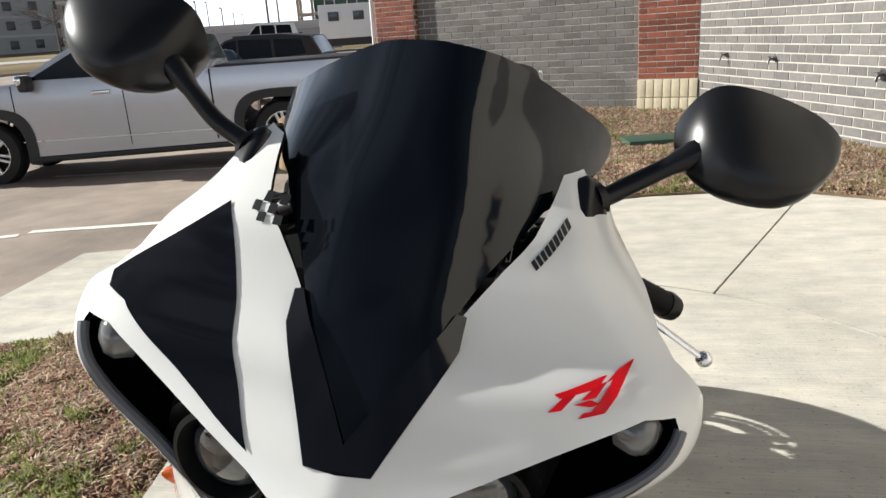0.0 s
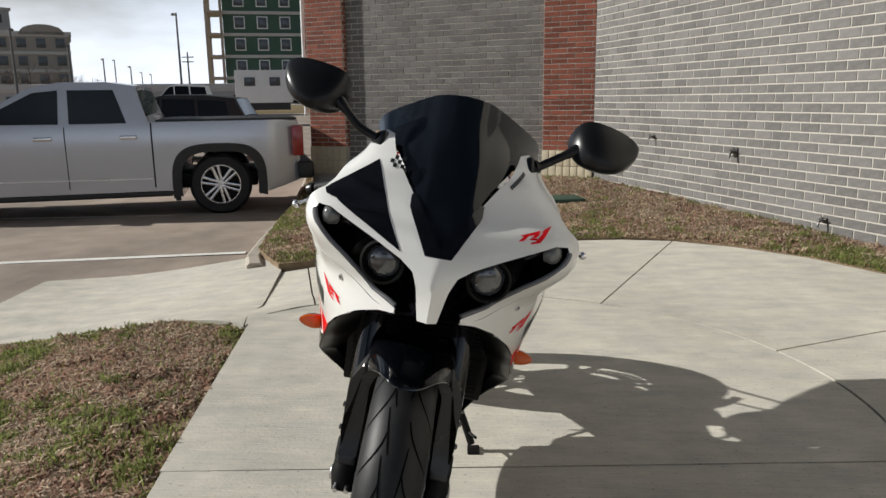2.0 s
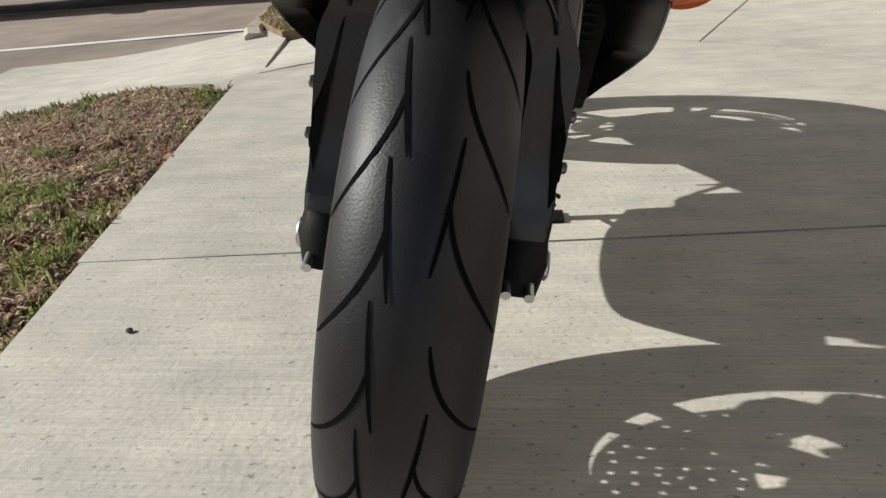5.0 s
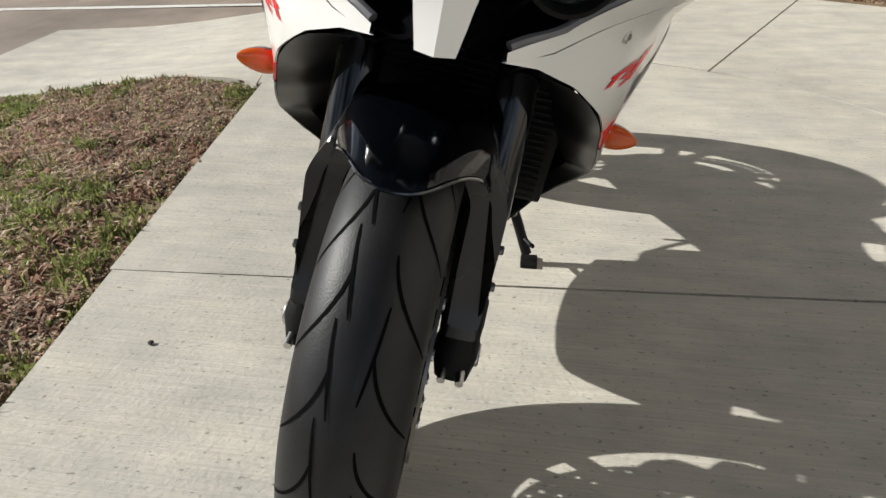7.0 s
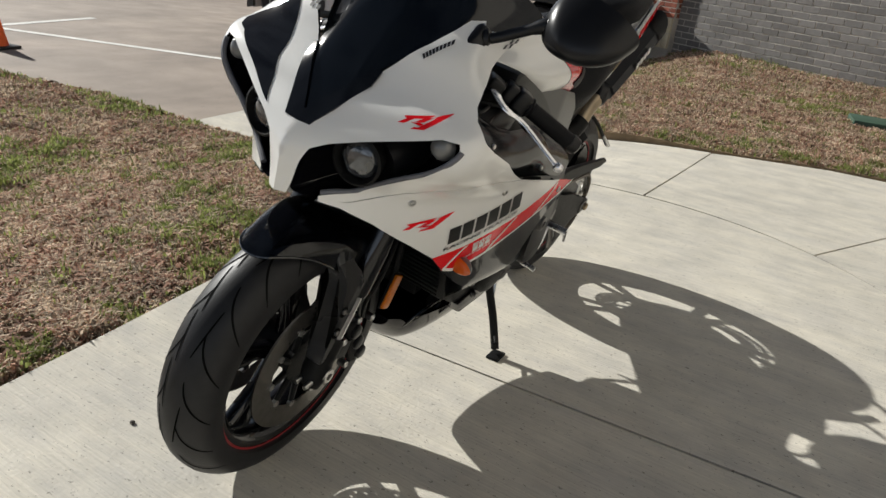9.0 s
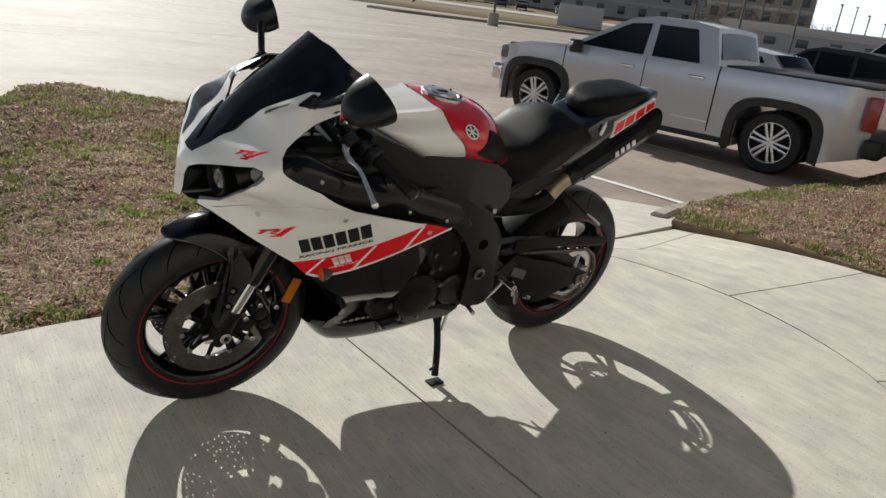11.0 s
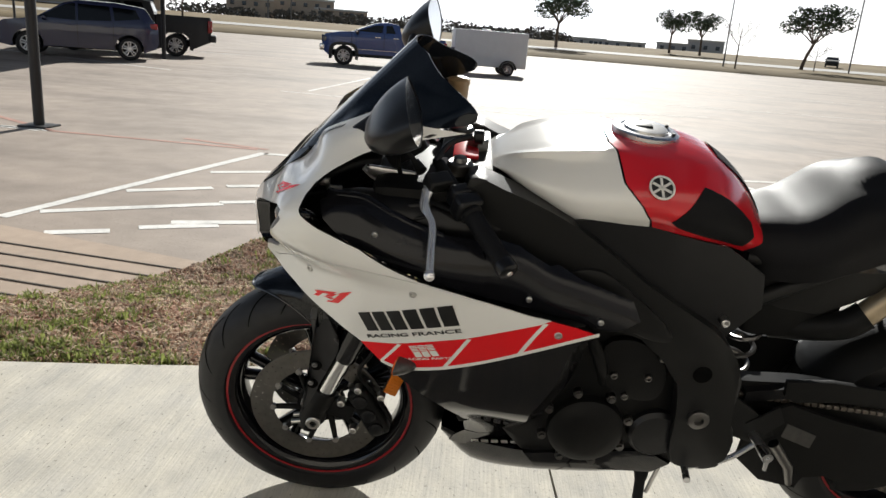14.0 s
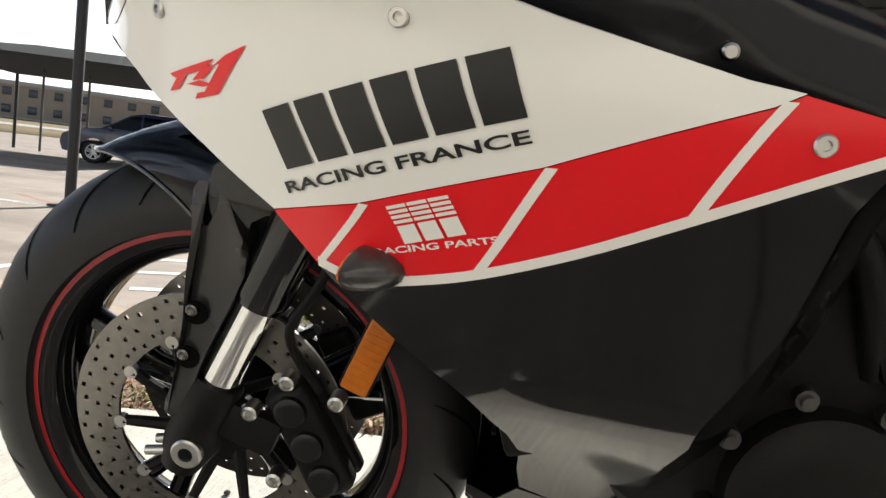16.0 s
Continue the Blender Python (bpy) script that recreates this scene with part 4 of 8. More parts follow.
for s, mid in zip((1, -1), sides):
    marks("model_mark", emblem_polys((0.335, 0.666), (0.474, 0.687), 0.033), s, M_DECALRED, mid)
    marks("word_block", wordblocks((0.490, 0.631), (0.722, 0.696), (-0.016, 0.042), 6, 0.16), s, M_DECALBLACK, mid, single=True)
    a_, b_, h_ = (0.604, 0.590), (0.664, 0.6075), (-0.013, 0.028)
    bars = [quad_on(a_, b_, h_, (i + 0.08) / 3, (i + 0.92) / 3, 0, 0.46) for i in range(3)]
    for k in range(4):
        bars += [quad_on(a_, b_, h_, (i + 0.04) / 3, (i + 0.96) / 3, 0.52 + 0.125 * k, 0.60 + 0.125 * k) for i in range(3)]
    marks("parts_mark", bars, s, M_DECALWHITE, mid, 0.0016)
marks("model_mark", emblem_polys((0.166, 0.880), (0.250, 0.895), 0.026), 1, M_DECALRED, cowl, label="red slanted model mark")
marks("site_mark", wordblocks((0.140, 0.976), (0.178, 1.008), (-0.006, 0.006), 9, 0.25), 1, M_DECALBLACK, cowl)
marks("chequer_mark", [[(0.112 + 0.0095 * i, 0.980 + 0.0075 * j), (0.1215 + 0.0095 * i, 0.980 + 0.0075 * j), (0.1215 + 0.0095 * i, 0.9875 + 0.0075 * j), (0.112 + 0.0095 * i, 0.9875 + 0.0075 * j)] for i in range(4) for j in range(3) if (i + j) % 2 == 0], -1, M_DECALBLACK, cowl, label="black and white chequer patch")
marks("chequer_mark", [[(0.318 + 0.011 * i, 1.008 + 0.0065 * j), (0.329 + 0.011 * i, 1.008 + 0.0065 * j), (0.329 + 0.011 * i, 1.0145 + 0.0065 * j), (0.318 + 0.011 * i, 1.0145 + 0.0065 * j)] for i in range(4) for j in range(2) if (i + j) % 2 == 0], 1, M_DECALBLACK, cowl)


belly = [o for o in bike.children if o.name.startswith("belly_pan")][0]
marks("pale_bar", wordblocks((0.600, 0.270), (0.775, 0.279), (0.004, 0.013), 8, 0.3), 1, M_DECALWHITE, belly, single=True)


def letters(name, text, s, a, b, height, material, parent, proud=0.0016):
    """Words in the built-in letters, laid on the skin from a to b."""
    cu = bpy.data.curves.new("words", "FONT")
    cu.body, cu.size, cu.align_x = text, 1.0, "LEFT"
    cu.offset = 0.022
    tmp = new("words", cu)
    me0 = tmp.to_mesh()
    vs = [v.co.copy() for v in me0.vertices]
    fs = [tuple(p.vertices) for p in me0.polygons]
    tmp.to_mesh_clear()
    bpy.data.objects.remove(tmp)
    w = max(v.x for v in vs)
    h = max(v.y for v in vs)
    ax = np.array(b) - np.array(a)
    out = []
    for v in vs:
        u, z = np.array(a) + ax * (v.x / w) + np.array((-0.3 * height, height)) * (v.y / h)
        p = SK[s](float(u), float(z))
        nrm = Vector(((SK[s](float(u) + 1e-3, float(z)) - p).y, -(SK[s](float(u) + 1e-3, float(z)) - p).x, 0)).normalized() if s > 0 else Vector((-1, 0, 0))
        out.append(p + nrm * proud)
    me = bpy.data.meshes.new(name)
    me.from_pydata(out, [], fs)
    me.materials.append(material)
    ob = new(name, me)
    ob.parent = parent
    return ob


letters("lettering", "RACING FRANCE", 1, (0.487, 0.612), (0.722, 0.679), 0.0085, M_DECALBLACK, sides[0])
letters("lettering", "RACING PARTS", 1, (0.575, 0.5765), (0.690, 0.6045), 0.0048, M_DECALWHITE, sides[0])

# ---- wheels ----
M_PINRED = mat("red_pinstripe", (0.32, 0.012, 0.018), 0.35, vary=0.2, scale=60)
def tyre_skin(c, R, half, sag):
    def f(a, w):
        """a: degrees round the tyre, w: across, -1 to 1."""
        t = w * radians(86)
        r = R - sag + sag * math.cos(t)
        return Vector((c.x + half * math.sin(t), c.y - r * math.sin(radians(a)), c.z + r * math.cos(radians(a))))
    return f


def wheel(name, c, R, half, sag, rim_r, spokes, label):
    wh = part(name, bmesh.new(), M_MATTE, bike, label)
    bm = bmesh.new()
    prof = []
    for t in np.linspace(-86, 86, 21):
        prof.append((half * math.sin(radians(t)), R - sag + sag * math.cos(radians(t))))
    prof += [(half * 0.97, R - sag - 0.012), (half * 0.90, rim_r + 0.018), (half * 0.78, rim_r + 0.003), (half * 0.70, rim_r - 0.004), (-half * 0.70, rim_r - 0.004), (-half * 0.78, rim_r + 0.003), (-half * 0.90, rim_r + 0.018), (-half * 0.97, R - sag - 0.012)]
    lathe(bm, prof, 96, c, closed=True)
    tyre = part("tyre", bm, M_TYRE, wh, "worn black sport tyre")
    # grooves: dark strips just above the rubber, groove shade painted in their colour
    bm = bmesh.new()
    f = tyre_skin(c, R, half, sag)
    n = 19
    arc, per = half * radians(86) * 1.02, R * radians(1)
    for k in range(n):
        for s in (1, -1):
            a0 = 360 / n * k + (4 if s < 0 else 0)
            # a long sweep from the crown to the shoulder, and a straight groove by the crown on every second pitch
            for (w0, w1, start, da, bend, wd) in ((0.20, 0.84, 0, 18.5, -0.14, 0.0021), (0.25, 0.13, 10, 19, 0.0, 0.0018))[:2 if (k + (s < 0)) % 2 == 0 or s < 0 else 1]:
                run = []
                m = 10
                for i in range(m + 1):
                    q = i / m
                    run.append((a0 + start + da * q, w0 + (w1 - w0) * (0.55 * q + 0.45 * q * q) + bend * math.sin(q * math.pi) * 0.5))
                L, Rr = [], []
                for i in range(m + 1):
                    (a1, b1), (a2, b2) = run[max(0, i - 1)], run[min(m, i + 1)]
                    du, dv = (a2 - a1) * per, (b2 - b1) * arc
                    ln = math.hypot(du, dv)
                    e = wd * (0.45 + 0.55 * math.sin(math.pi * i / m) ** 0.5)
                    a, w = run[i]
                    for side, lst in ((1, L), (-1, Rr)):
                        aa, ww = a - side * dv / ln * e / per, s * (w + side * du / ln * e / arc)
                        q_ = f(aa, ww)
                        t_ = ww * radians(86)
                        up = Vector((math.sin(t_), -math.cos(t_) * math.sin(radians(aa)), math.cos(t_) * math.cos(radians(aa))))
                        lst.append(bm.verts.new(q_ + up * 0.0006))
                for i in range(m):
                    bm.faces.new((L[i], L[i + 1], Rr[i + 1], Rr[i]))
    part("tread_groove", bm, M_RECESS_SHADE, wh)
    bm = bmesh.new()
    lathe(bm, [(half * 0.80, rim_r + 0.004), (half * 0.80, rim_r - 0.008), (half * 0.66, rim_r - 0.020), (half * 0.3, rim_r - 0.030), (-half * 0.3, rim_r - 0.030), (-half * 0.66, rim_r - 0.020), (-half * 0.80, rim_r - 0.008), (-half * 0.80, rim_r + 0.004), (-half * 0.7, rim_r - 0.001), (half * 0.7, rim_r - 0.001)], 72, c, closed=True)
    part("rim", bm, M_BLACK, wh, "gloss black rim with red pinstripe")
    bm = bmesh.new()
    for s in (1, -1):
        lathe(bm, [(s * (half * 0.80 + 0.0012), rim_r + 0.0035), (s * (half * 0.80 + 0.0012), rim_r - 0.002)], 72, c)
        bmesh.ops.delete(bm, geom=[q for q in bm.faces if len(q.verts) > 4], context="FACES_ONLY")
    part("pinstripe", bm, M_PINRED, wh)
    for k in range(spokes):
        bm = bmesh.new()
        a = 2 * math.pi * k / spokes + 0.35
        d, t = Vector((0, math.cos(a), math.sin(a))), Vector((0, -math.sin(a), math.cos(a)))
        for fk in (-1, 1):
            tube(bm, [c + d * 0.03, c + d * (rim_r * 0.45) + t * fk * 0.006, c + d * (rim_r - 0.022) + t * fk * 0.030], [0.017, 0.012, 0.013], 10, flat=1.3, up=(1, 0, 0))
        part("spoke", bm, M_BLACK, wh)
    bm = bmesh.new()
    lathe(bm, [(-0.055, 0.028), (-0.05, 0.036), (-0.02, 0.040), (0.02, 0.040), (0.05, 0.036), (0.055, 0.028)], 32, c)
    part("hub", bm, M_MATTE, wh)
    return wh


fwheel = wheel("front_wheel", FA, 0.298, 0.066, 0.064, 0.216, 5, "front wheel with drilled brake discs")
rwheel = wheel("rear_wheel", RA, 0.319, 0.095, 0.078, 0.217, 5, "wide rear wheel with chain sprocket")


def disc(c, x, r0, r1, holes, parent, name="brake_disc"):
    """A drilled brake disc as a fine polar net with the holes left open."""
    bm = bmesh.new()
    n, m = 180, 11
    for off in (-0.0022, 0.0022):
        g = [[bm.verts.new((c.x + x + off, c.y + (r0 + (r1 - r0) * j / m) * math.cos(2 * math.pi * i / n), c.z + (r0 + (r1 - r0) * j / m) * math.sin(2 * math.pi * i / n))) for j in range(m + 1)] for i in range(n)]
        for i in range(n):
            for j in range(m):
                if (i % 10, j) in holes:
                    continue
                bm.faces.new((g[i][j], g[(i + 1) % n][j], g[(i + 1) % n][j + 1], g[i][j + 1]))
    lathe(bm, [(x - 0.0022, r1), (x + 0.0022, r1)], n, c)
    bmesh.ops.delete(bm, geom=[q for q in bm.faces if len(q.verts) > 4], context="FACES_ONLY")
    d = part(name, bm, mat("disc_steel", (0.21, 0.20, 0.185), 0.3, metal=1.0, vary=0.2, scale=60) if "disc_steel" not in bpy.data.materials else bpy.data.materials["disc_steel"], parent, smooth=False)
    for k in range(10):
        bm = bmesh.new()
        a = 2 * math.pi * k / 10 + 0.1
        p = Vector((c.x + x, c.y + (r0 - 0.002) * math.cos(a), c.z + (r0 - 0.002) * math.sin(a)))
        sx = 1 if x > 0 else -1
        tube(bm, [p + Vector((-sx * 0.004, 0, 0)), p + Vector((sx * 0.005, 0, 0))], 0.0075, 12)
        part("rivet", bm, M_STEEL, d)
    bm = bmesh.new()
    tube(bm, [(c.x + x * 0.72, c.y, c.z), (c.x + x * 0.9, c.y, c.z)], 0.05, 24)
    for k in range(10):
        a = 2 * math.pi * k / 10 + 0.1
        p0 = Vector((c.x + x * 0.8, c.y + 0.045 * math.cos(a + 0.25), c.z + 0.045 * math.sin(a + 0.25)))
        p1 = Vector((c.x + x, c.y + (r0 - 0.004) * math.cos(a), c.z + (r0 - 0.004) * math.sin(a)))
        ba = bmesh.new()
        tube(ba, [p0, p1], [0.008, 0.006], 8)
        part("carrier_arm", ba, M_MATTE, d)
    part("carrier", bm, M_MATTE, d)
    return d


HOLES = {(1, 2), (4, 5), (7, 8), (8, 2), (1, 8), (5, 1), (4, 9), (8, 5)}
for s in (1, -1):
    disc(FA, s * 0.069, 0.106, 0.156, HOLES, fwheel)
disc(RA, -0.09, 0.07, 0.11, HOLES, rwheel, "rear_disc")
# sprocket and chain on the left
bm = bmesh.new()
n = 45
prof_o = []
for i in range(n * 4):
    a = 2 * math.pi * i / (n * 4)
    prof_o.append((0.109 + (0.004 if i % 4 in (0, 1) else 0.0), a))
rows = []
for x in (0.098, 0.105):
    rows.append([bm.verts.new((x, RA.y + r * math.cos(a), RA.z + r * math.sin(a))) for r, a in prof_o])
    rows.append([bm.verts.new((x, RA.y + (0.083) * math.cos(a), RA.z + (0.083) * math.sin(a))) for r, a in prof_o])
N = len(prof_o)
for u, v in ((rows[0], rows[1]), (rows[2], rows[3]), (rows[0], rows[2]), (rows[1], rows[3])):
    for i in range(N):
        bm.faces.new((u[i], u[(i + 1) % N], v[(i + 1) % N], v[i]))
for k in range(5):
    a = 2 * math.pi * k / 5 + 0.2
    tube(bm, [(0.101, RA.y + 0.03 * math.cos(a), RA.z + 0.03 * math.sin(a)), (0.101, RA.y + 0.088 * math.cos(a), RA.z + 0.088 * math.sin(a))], [0.016, 0.011], 8)
part("sprocket", bm, M_STEEL, rwheel, "silver drive sprocket")
bm = bmesh.new()
loop = [Vector((0.112, RA.y + 0.118 * math.cos(a), RA.z + 0.118 * math.sin(a))) for a in np.linspace(-1.45, 1.62, 26)] + [Vector((0.112, 0.90, 0.47)), Vector((0.112, 0.86, 0.43)), Vector((0.112, 0.90, 0.375))]
tot = []
for a, b in zip(loop, loop[1:] + loop[:1]):
    k = max(1, int((b - a).length / 0.016))
    tot += [(a + (b - a) * i / k) for i in range(k)]
for p, q in zip(tot, tot[1:] + tot[:1]):
    d = q - p
    if d.length > 1e-4:
        box(bm, (p + q) / 2, (0.016, 0.0135, 0.011), 0.002, Matrix.Rotation(math.atan2(d.z, d.y), 4, "X"), 1)
part("chain", bm, mat("chain_steel", (0.16, 0.14, 0.12), 0.45, metal=0.8, vary=0.3, scale=80), bike, "dull steel drive chain")

# ---- forks and front brakes ----
RAKE = 0.445


def fork_y(z):
    return 0.044 + RAKE * (z - 0.42)


for s in (1, -1):
    x = s * 0.101
    fk = part("fork_leg", bmesh.new(), M_FRAME, bike, "black fork leg with bright stanchion")
    fk.location.x = FX
    bm = bmesh.new()
    tube(bm, [(x, fork_y(z), z) for z in (0.465, 0.475, 0.70, 0.93)], [0.026, 0.029, 0.029, 0.027], 24)
    part("outer_tube", bm, M_BLACK, fk)
    bm = bmesh.new()
    tube(bm, [(x, fork_y(z), z) for z in (0.36, 0.48)], 0.0215, 24)
    part("stanchion", bm, M_CHROME, fk, "chromed stanchion")
    bm = bmesh.new()
    tube(bm, [(x, fork_y(z), z) for z in (0.375, 0.37, 0.34, 0.31)], [0.026, 0.0285, 0.029, 0.026], 20)
    tube(bm, [(x, fork_y(0.33), 0.33), (x, -0.005, 0.30), (x, -0.02, 0.268)], [0.027, 0.031, 0.022], 16)
    box(bm, (x, 0.055, 0.325), (0.022, 0.07, 0.045), 0.008, Matrix.Rotation(radians(-20), 4, "X"))
    part("fork_foot", bm, M_MATTE, fk)
    bm = bmesh.new()
    lathe(bm, [(s * 0.10, 0.014), (s * 0.128, 0.0165), (s * 0.131, 0.0165), (s * 0.133, 0.0145), (s * 0.133, 0.008), (s * 0.127, 0.008)], 20, (0, 0, 0.298))
    part("axle_nut", bm, M_STEEL, fk, "silver axle nut")
    for dx in (-0.012, 0.012):
        bm = bmesh.new()
        tube(bm, [(x + dx, -0.052, 0.284), (x + dx, -0.030, 0.288)], 0.0055, 10)
        part("pinch_bolt", bm, M_STEEL, fk)
    # fork guard: a moulded shield from the mudguard down in front of the leg
    bm = bmesh.new()
    gd = [(-0.010, 0.566), (0.004, 0.588), (0.018, 0.580), (0.040, 0.546), (0.058, 0.514), (0.047, 0.476), (0.018, 0.412), (0.003, 0.372), (-0.012, 0.338), (-0.030, 0.338), (-0.018, 0.375), (-0.010, 0.41), (-0.006, 0.445), (-0.003, 0.486), (0.0, 0.522), (-0.004, 0.545)]
    prism(bm, [(float(a_), float(b_)) for a_, b_ in spline(gd, 4, True)], s * 0.079, s * 0.124, 0.007)
    for v in bm.verts:
        # the shield narrows towards the foot and its arm leans in to the mudguard
        k_ = 1.0 - 0.12 * sstep((0.44 - v.co.z) / 0.1)
        v.co.x = s * (0.101 + (abs(v.co.x) - 0.101) * k_ - 0.034 * sstep((v.co.z - 0.50) / 0.09))
    part("fork_guard", bm, M_GUARD, fk, "satin black fork guard with two bolt holes")
    # bolt holes: raised near-black discs whose colour stands for the shade inside
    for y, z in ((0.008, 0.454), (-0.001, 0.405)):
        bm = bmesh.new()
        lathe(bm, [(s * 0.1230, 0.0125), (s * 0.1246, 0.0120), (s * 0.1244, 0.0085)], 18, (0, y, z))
        part("guard_hole", bm, M_RECESS_SHADE, fk)
        bm = bmesh.new()
        lathe(bm, [(s * 0.1235, 0.0062), (s * 0.1285, 0.0060), (s * 0.1300, 0.0042), (s * 0.128, 0.002)], 14, (0, y - 0.003, z + 0.004))
        part("guard_bolt", bm, M_DARKBOLT, fk)
    # caliper
    cal = part("brake_caliper", bmesh.new(), M_MATTE, bike, "black radial brake caliper")
    cal.location.x = FX
    bm = bmesh.new()
    q = Matrix.Rotation(radians(28), 4, "X")
    box(bm, (s * 0.092, 0.122, 0.315), (0.034, 0.050, 0.135), 0.014, q, 3)
    box(bm, (s * 0.066, 0.128, 0.315), (0.022, 0.046, 0.125), 0.010, q, 3)
    part("caliper_body", bm, M_MATTE, cal)
    for k in (-0.042, 0.0, 0.042):
        bm = bmesh.new()
        p = q @ Vector((0, 0, k)) + Vector((s * 0.108, 0.122, 0.315))
        lathe(bm, [(0, 0.0175), (s * 0.006, 0.0165), (s * 0.008, 0.013), (s * 0.008, 0.004)], 20, p)
        part("piston_cover", bm, M_SATIN, cal)
    for y, z in ((0.098, 0.385), (0.088, 0.270), (0.150, 0.37), (0.06, 0.345)):
        bm = bmesh.new()
        lathe(bm, [(s * 0.095, 0.009), (s * 0.114, 0.0085), (s * 0.116, 0.006), (s * 0.112, 0.004)], 14, (0, y, z))
        part("caliper_bolt", bm, M_STEEL, cal)
    bm = bmesh.new()
    tube(bm, spline([(s * 0.10, 0.13, 0.375), (s * 0.115, 0.10, 0.44), (s * 0.12, 0.13, 0.50), (s * 0.11, 0.18, 0.62), (s * 0.08, 0.25, 0.80)], 6), 0.005, 8)
    part("brake_hose", bm, M_MATTE, cal)
    # amber side reflector on a stay
    bm = bmesh.new()
    rr = Matrix.Rotation(radians(-20.5), 4, "X")
    box(bm, (s * 0.124, 0.183, 0.432), (0.007, 0.029, 0.082), 0.003, rr)
    for k in range(9):
        box(bm, rr @ Vector((0, 0, 0.008 * (k - 4))) + Vector((s * 0.1275, 0.183, 0.432)), (0.001, 0.025, 0.0035), 0.0, rr)
    rf = part("side_reflector", bm, M_AMBERR, bike, "amber side reflector")
    rf.location.x = FX
    bm = bmesh.new()
    box(bm, (s * 0.118, 0.183, 0.432), (0.006, 0.033, 0.087), 0.003, rr)
    tube(bm, [(s * 0.11, 0.20, 0.45), (s * 0.10, 0.215, 0.56)], 0.008, 8)
    part("reflector_stay", bm, M_MATTE, rf)
    # front indicator
    ind = part("indicator", bmesh.new(), M_AMBER, bike, "amber teardrop indicator with carbon-look shell")
    base = Vector((s * 0.222 - (0.018 if s < 0 else 0), 0.199, 0.564))
    for k, (m_, y0) in enumerate(((M_AMBER, 0), (mat("carbon_shell", (0.03, 0.03, 0.03), 0.3, vary=0.6, scale=150, coat=0.5) if s == 1 else bpy.data.materials["carbon_shell"], 1))):
        bm = bmesh.new()
        rows = []
        for u in np.linspace(0, 1, 9):
            rad = 0.0195 * math.sqrt(max(0.0, math.sin(math.pi * min(0.98, 0.18 + 0.80 * u)))) * (1 - 0.25 * u)
            cc = base + Vector((s * 0.050 * u, -0.014 * u, 0.004 * u))
            ring = []
            for a in np.linspace(-90, 90, 9):
                yy = (-1 if k == 0 else 1) * rad * (0.45 if k == 0 else 2.0) * math.cos(radians(a))
                ring.append(bm.verts.new(cc + Vector((0, yy, rad * math.sin(radians(a))))))
            rows.append(ring)
        for u, v in zip(rows, rows[1:]):
            for i in range(8):
                bm.faces.new((u[i], u[i + 1], v[i + 1], v[i]))
        bm.faces.new(rows[-1])
        part("lens" if k == 0 else "shell", bm, m_, ind)

# front mudguard: a deep shell over the tyre whose skirts sweep back and down to the fork guards
bm = bmesh.new()
rows = []
for u in np.linspace(0, 1, 34):
    row = []
    for w in np.linspace(-1, 1, 33):
        b = abs(w)
        a0 = -28.5 + 29 * b ** 2.0
        a1 = 58 - 46 * sstep((b - 0.45) / 0.5)
        a = a0 + (a1 - a0) * u
        wid = 0.068 + 0.032 * sstep((a + 26) / 34)
        r = 0.3285 - 0.088 * (1 - math.cos(min(1.0, b) * math.pi / 2)) ** 1.5 + 0.006 * math.exp(-(w / 0.16) ** 2) * sstep((u - 0.05) / 0.3) - 0.005 * (1 - u) ** 8
        x = wid * math.copysign(math.sin(b * math.pi / 2) ** 0.85, w)
        row.append(bm.verts.new((FX + x, FA.y + r * math.sin(radians(a)), FA.z + r * math.cos(radians(a)))))
    rows.append(row)
for u, v in zip(rows, rows[1:]):
    for i in range(32):
        bm.faces.new((u[i], u[i + 1], v[i + 1], v[i]))
rim = [v.co.copy() for v in rows[0]]
bmesh.ops.solidify(bm, geom=bm.faces[:], thickness=0.003)
tube(bm, rim, 0.0026, 8)
guard = part("front_mudguard", bm, M_SKYBLACK, bike, "gloss black front mudguard with reflected sky tinted in")

# radiator behind the wheel
bm = bmesh.new()
box(bm, (0, 0.285, 0.55), (0.36, 0.03, 0.34), 0.006, Matrix.Rotation(radians(18), 4, "X"))
rad = part("radiator", bm, M_MATTE, bike, "black finned radiator")
for i in range(26):
    bm = bmesh.new()
    box(bm, (0, 0.262 + (i - 13) * 0.0120 * -0.31, 0.555 + (i - 13) * 0.0120), (0.33, 0.004, 0.003))
    part("fin", bm, M_MATTE, rad)
bm = bmesh.new()
box(bm, (0, 0.34, 0.40), (0.20, 0.03, 0.10), 0.006, Matrix.Rotation(radians(14), 4, "X"))
part("oil_cooler", bm, M_MATTE, bike)
bm = bmesh.new()
box(bm, (0, 0.22, 0.83), (0.34, 0.20, 0.16), 0.03)
part("air_box_front", bm, M_MATTE, bike)
for s in (1, -1):
    bm = bmesh.new()
    tube(bm, spline([(s * 0.12, -0.02, 0.80), (s * 0.15, 0.10, 0.84), (s * 0.15, 0.30, 0.84), (s * 0.13, 0.42, 0.86)], 5), 0.05, 14)
    part("air_duct", bm, M_SATIN, bike)

# ---- inner side panels, frame, engine ----
duct_top = table((0.03, 0.06, 0.112, 0.163, 0.21, 0.26, 0.33, 0.40, 0.46, 0.52, 0.64), (0.890, 0.904, 0.899, 0.878, 0.860, 0.847, 0.842, 0.836, 0.802, 0.784, 0.745))


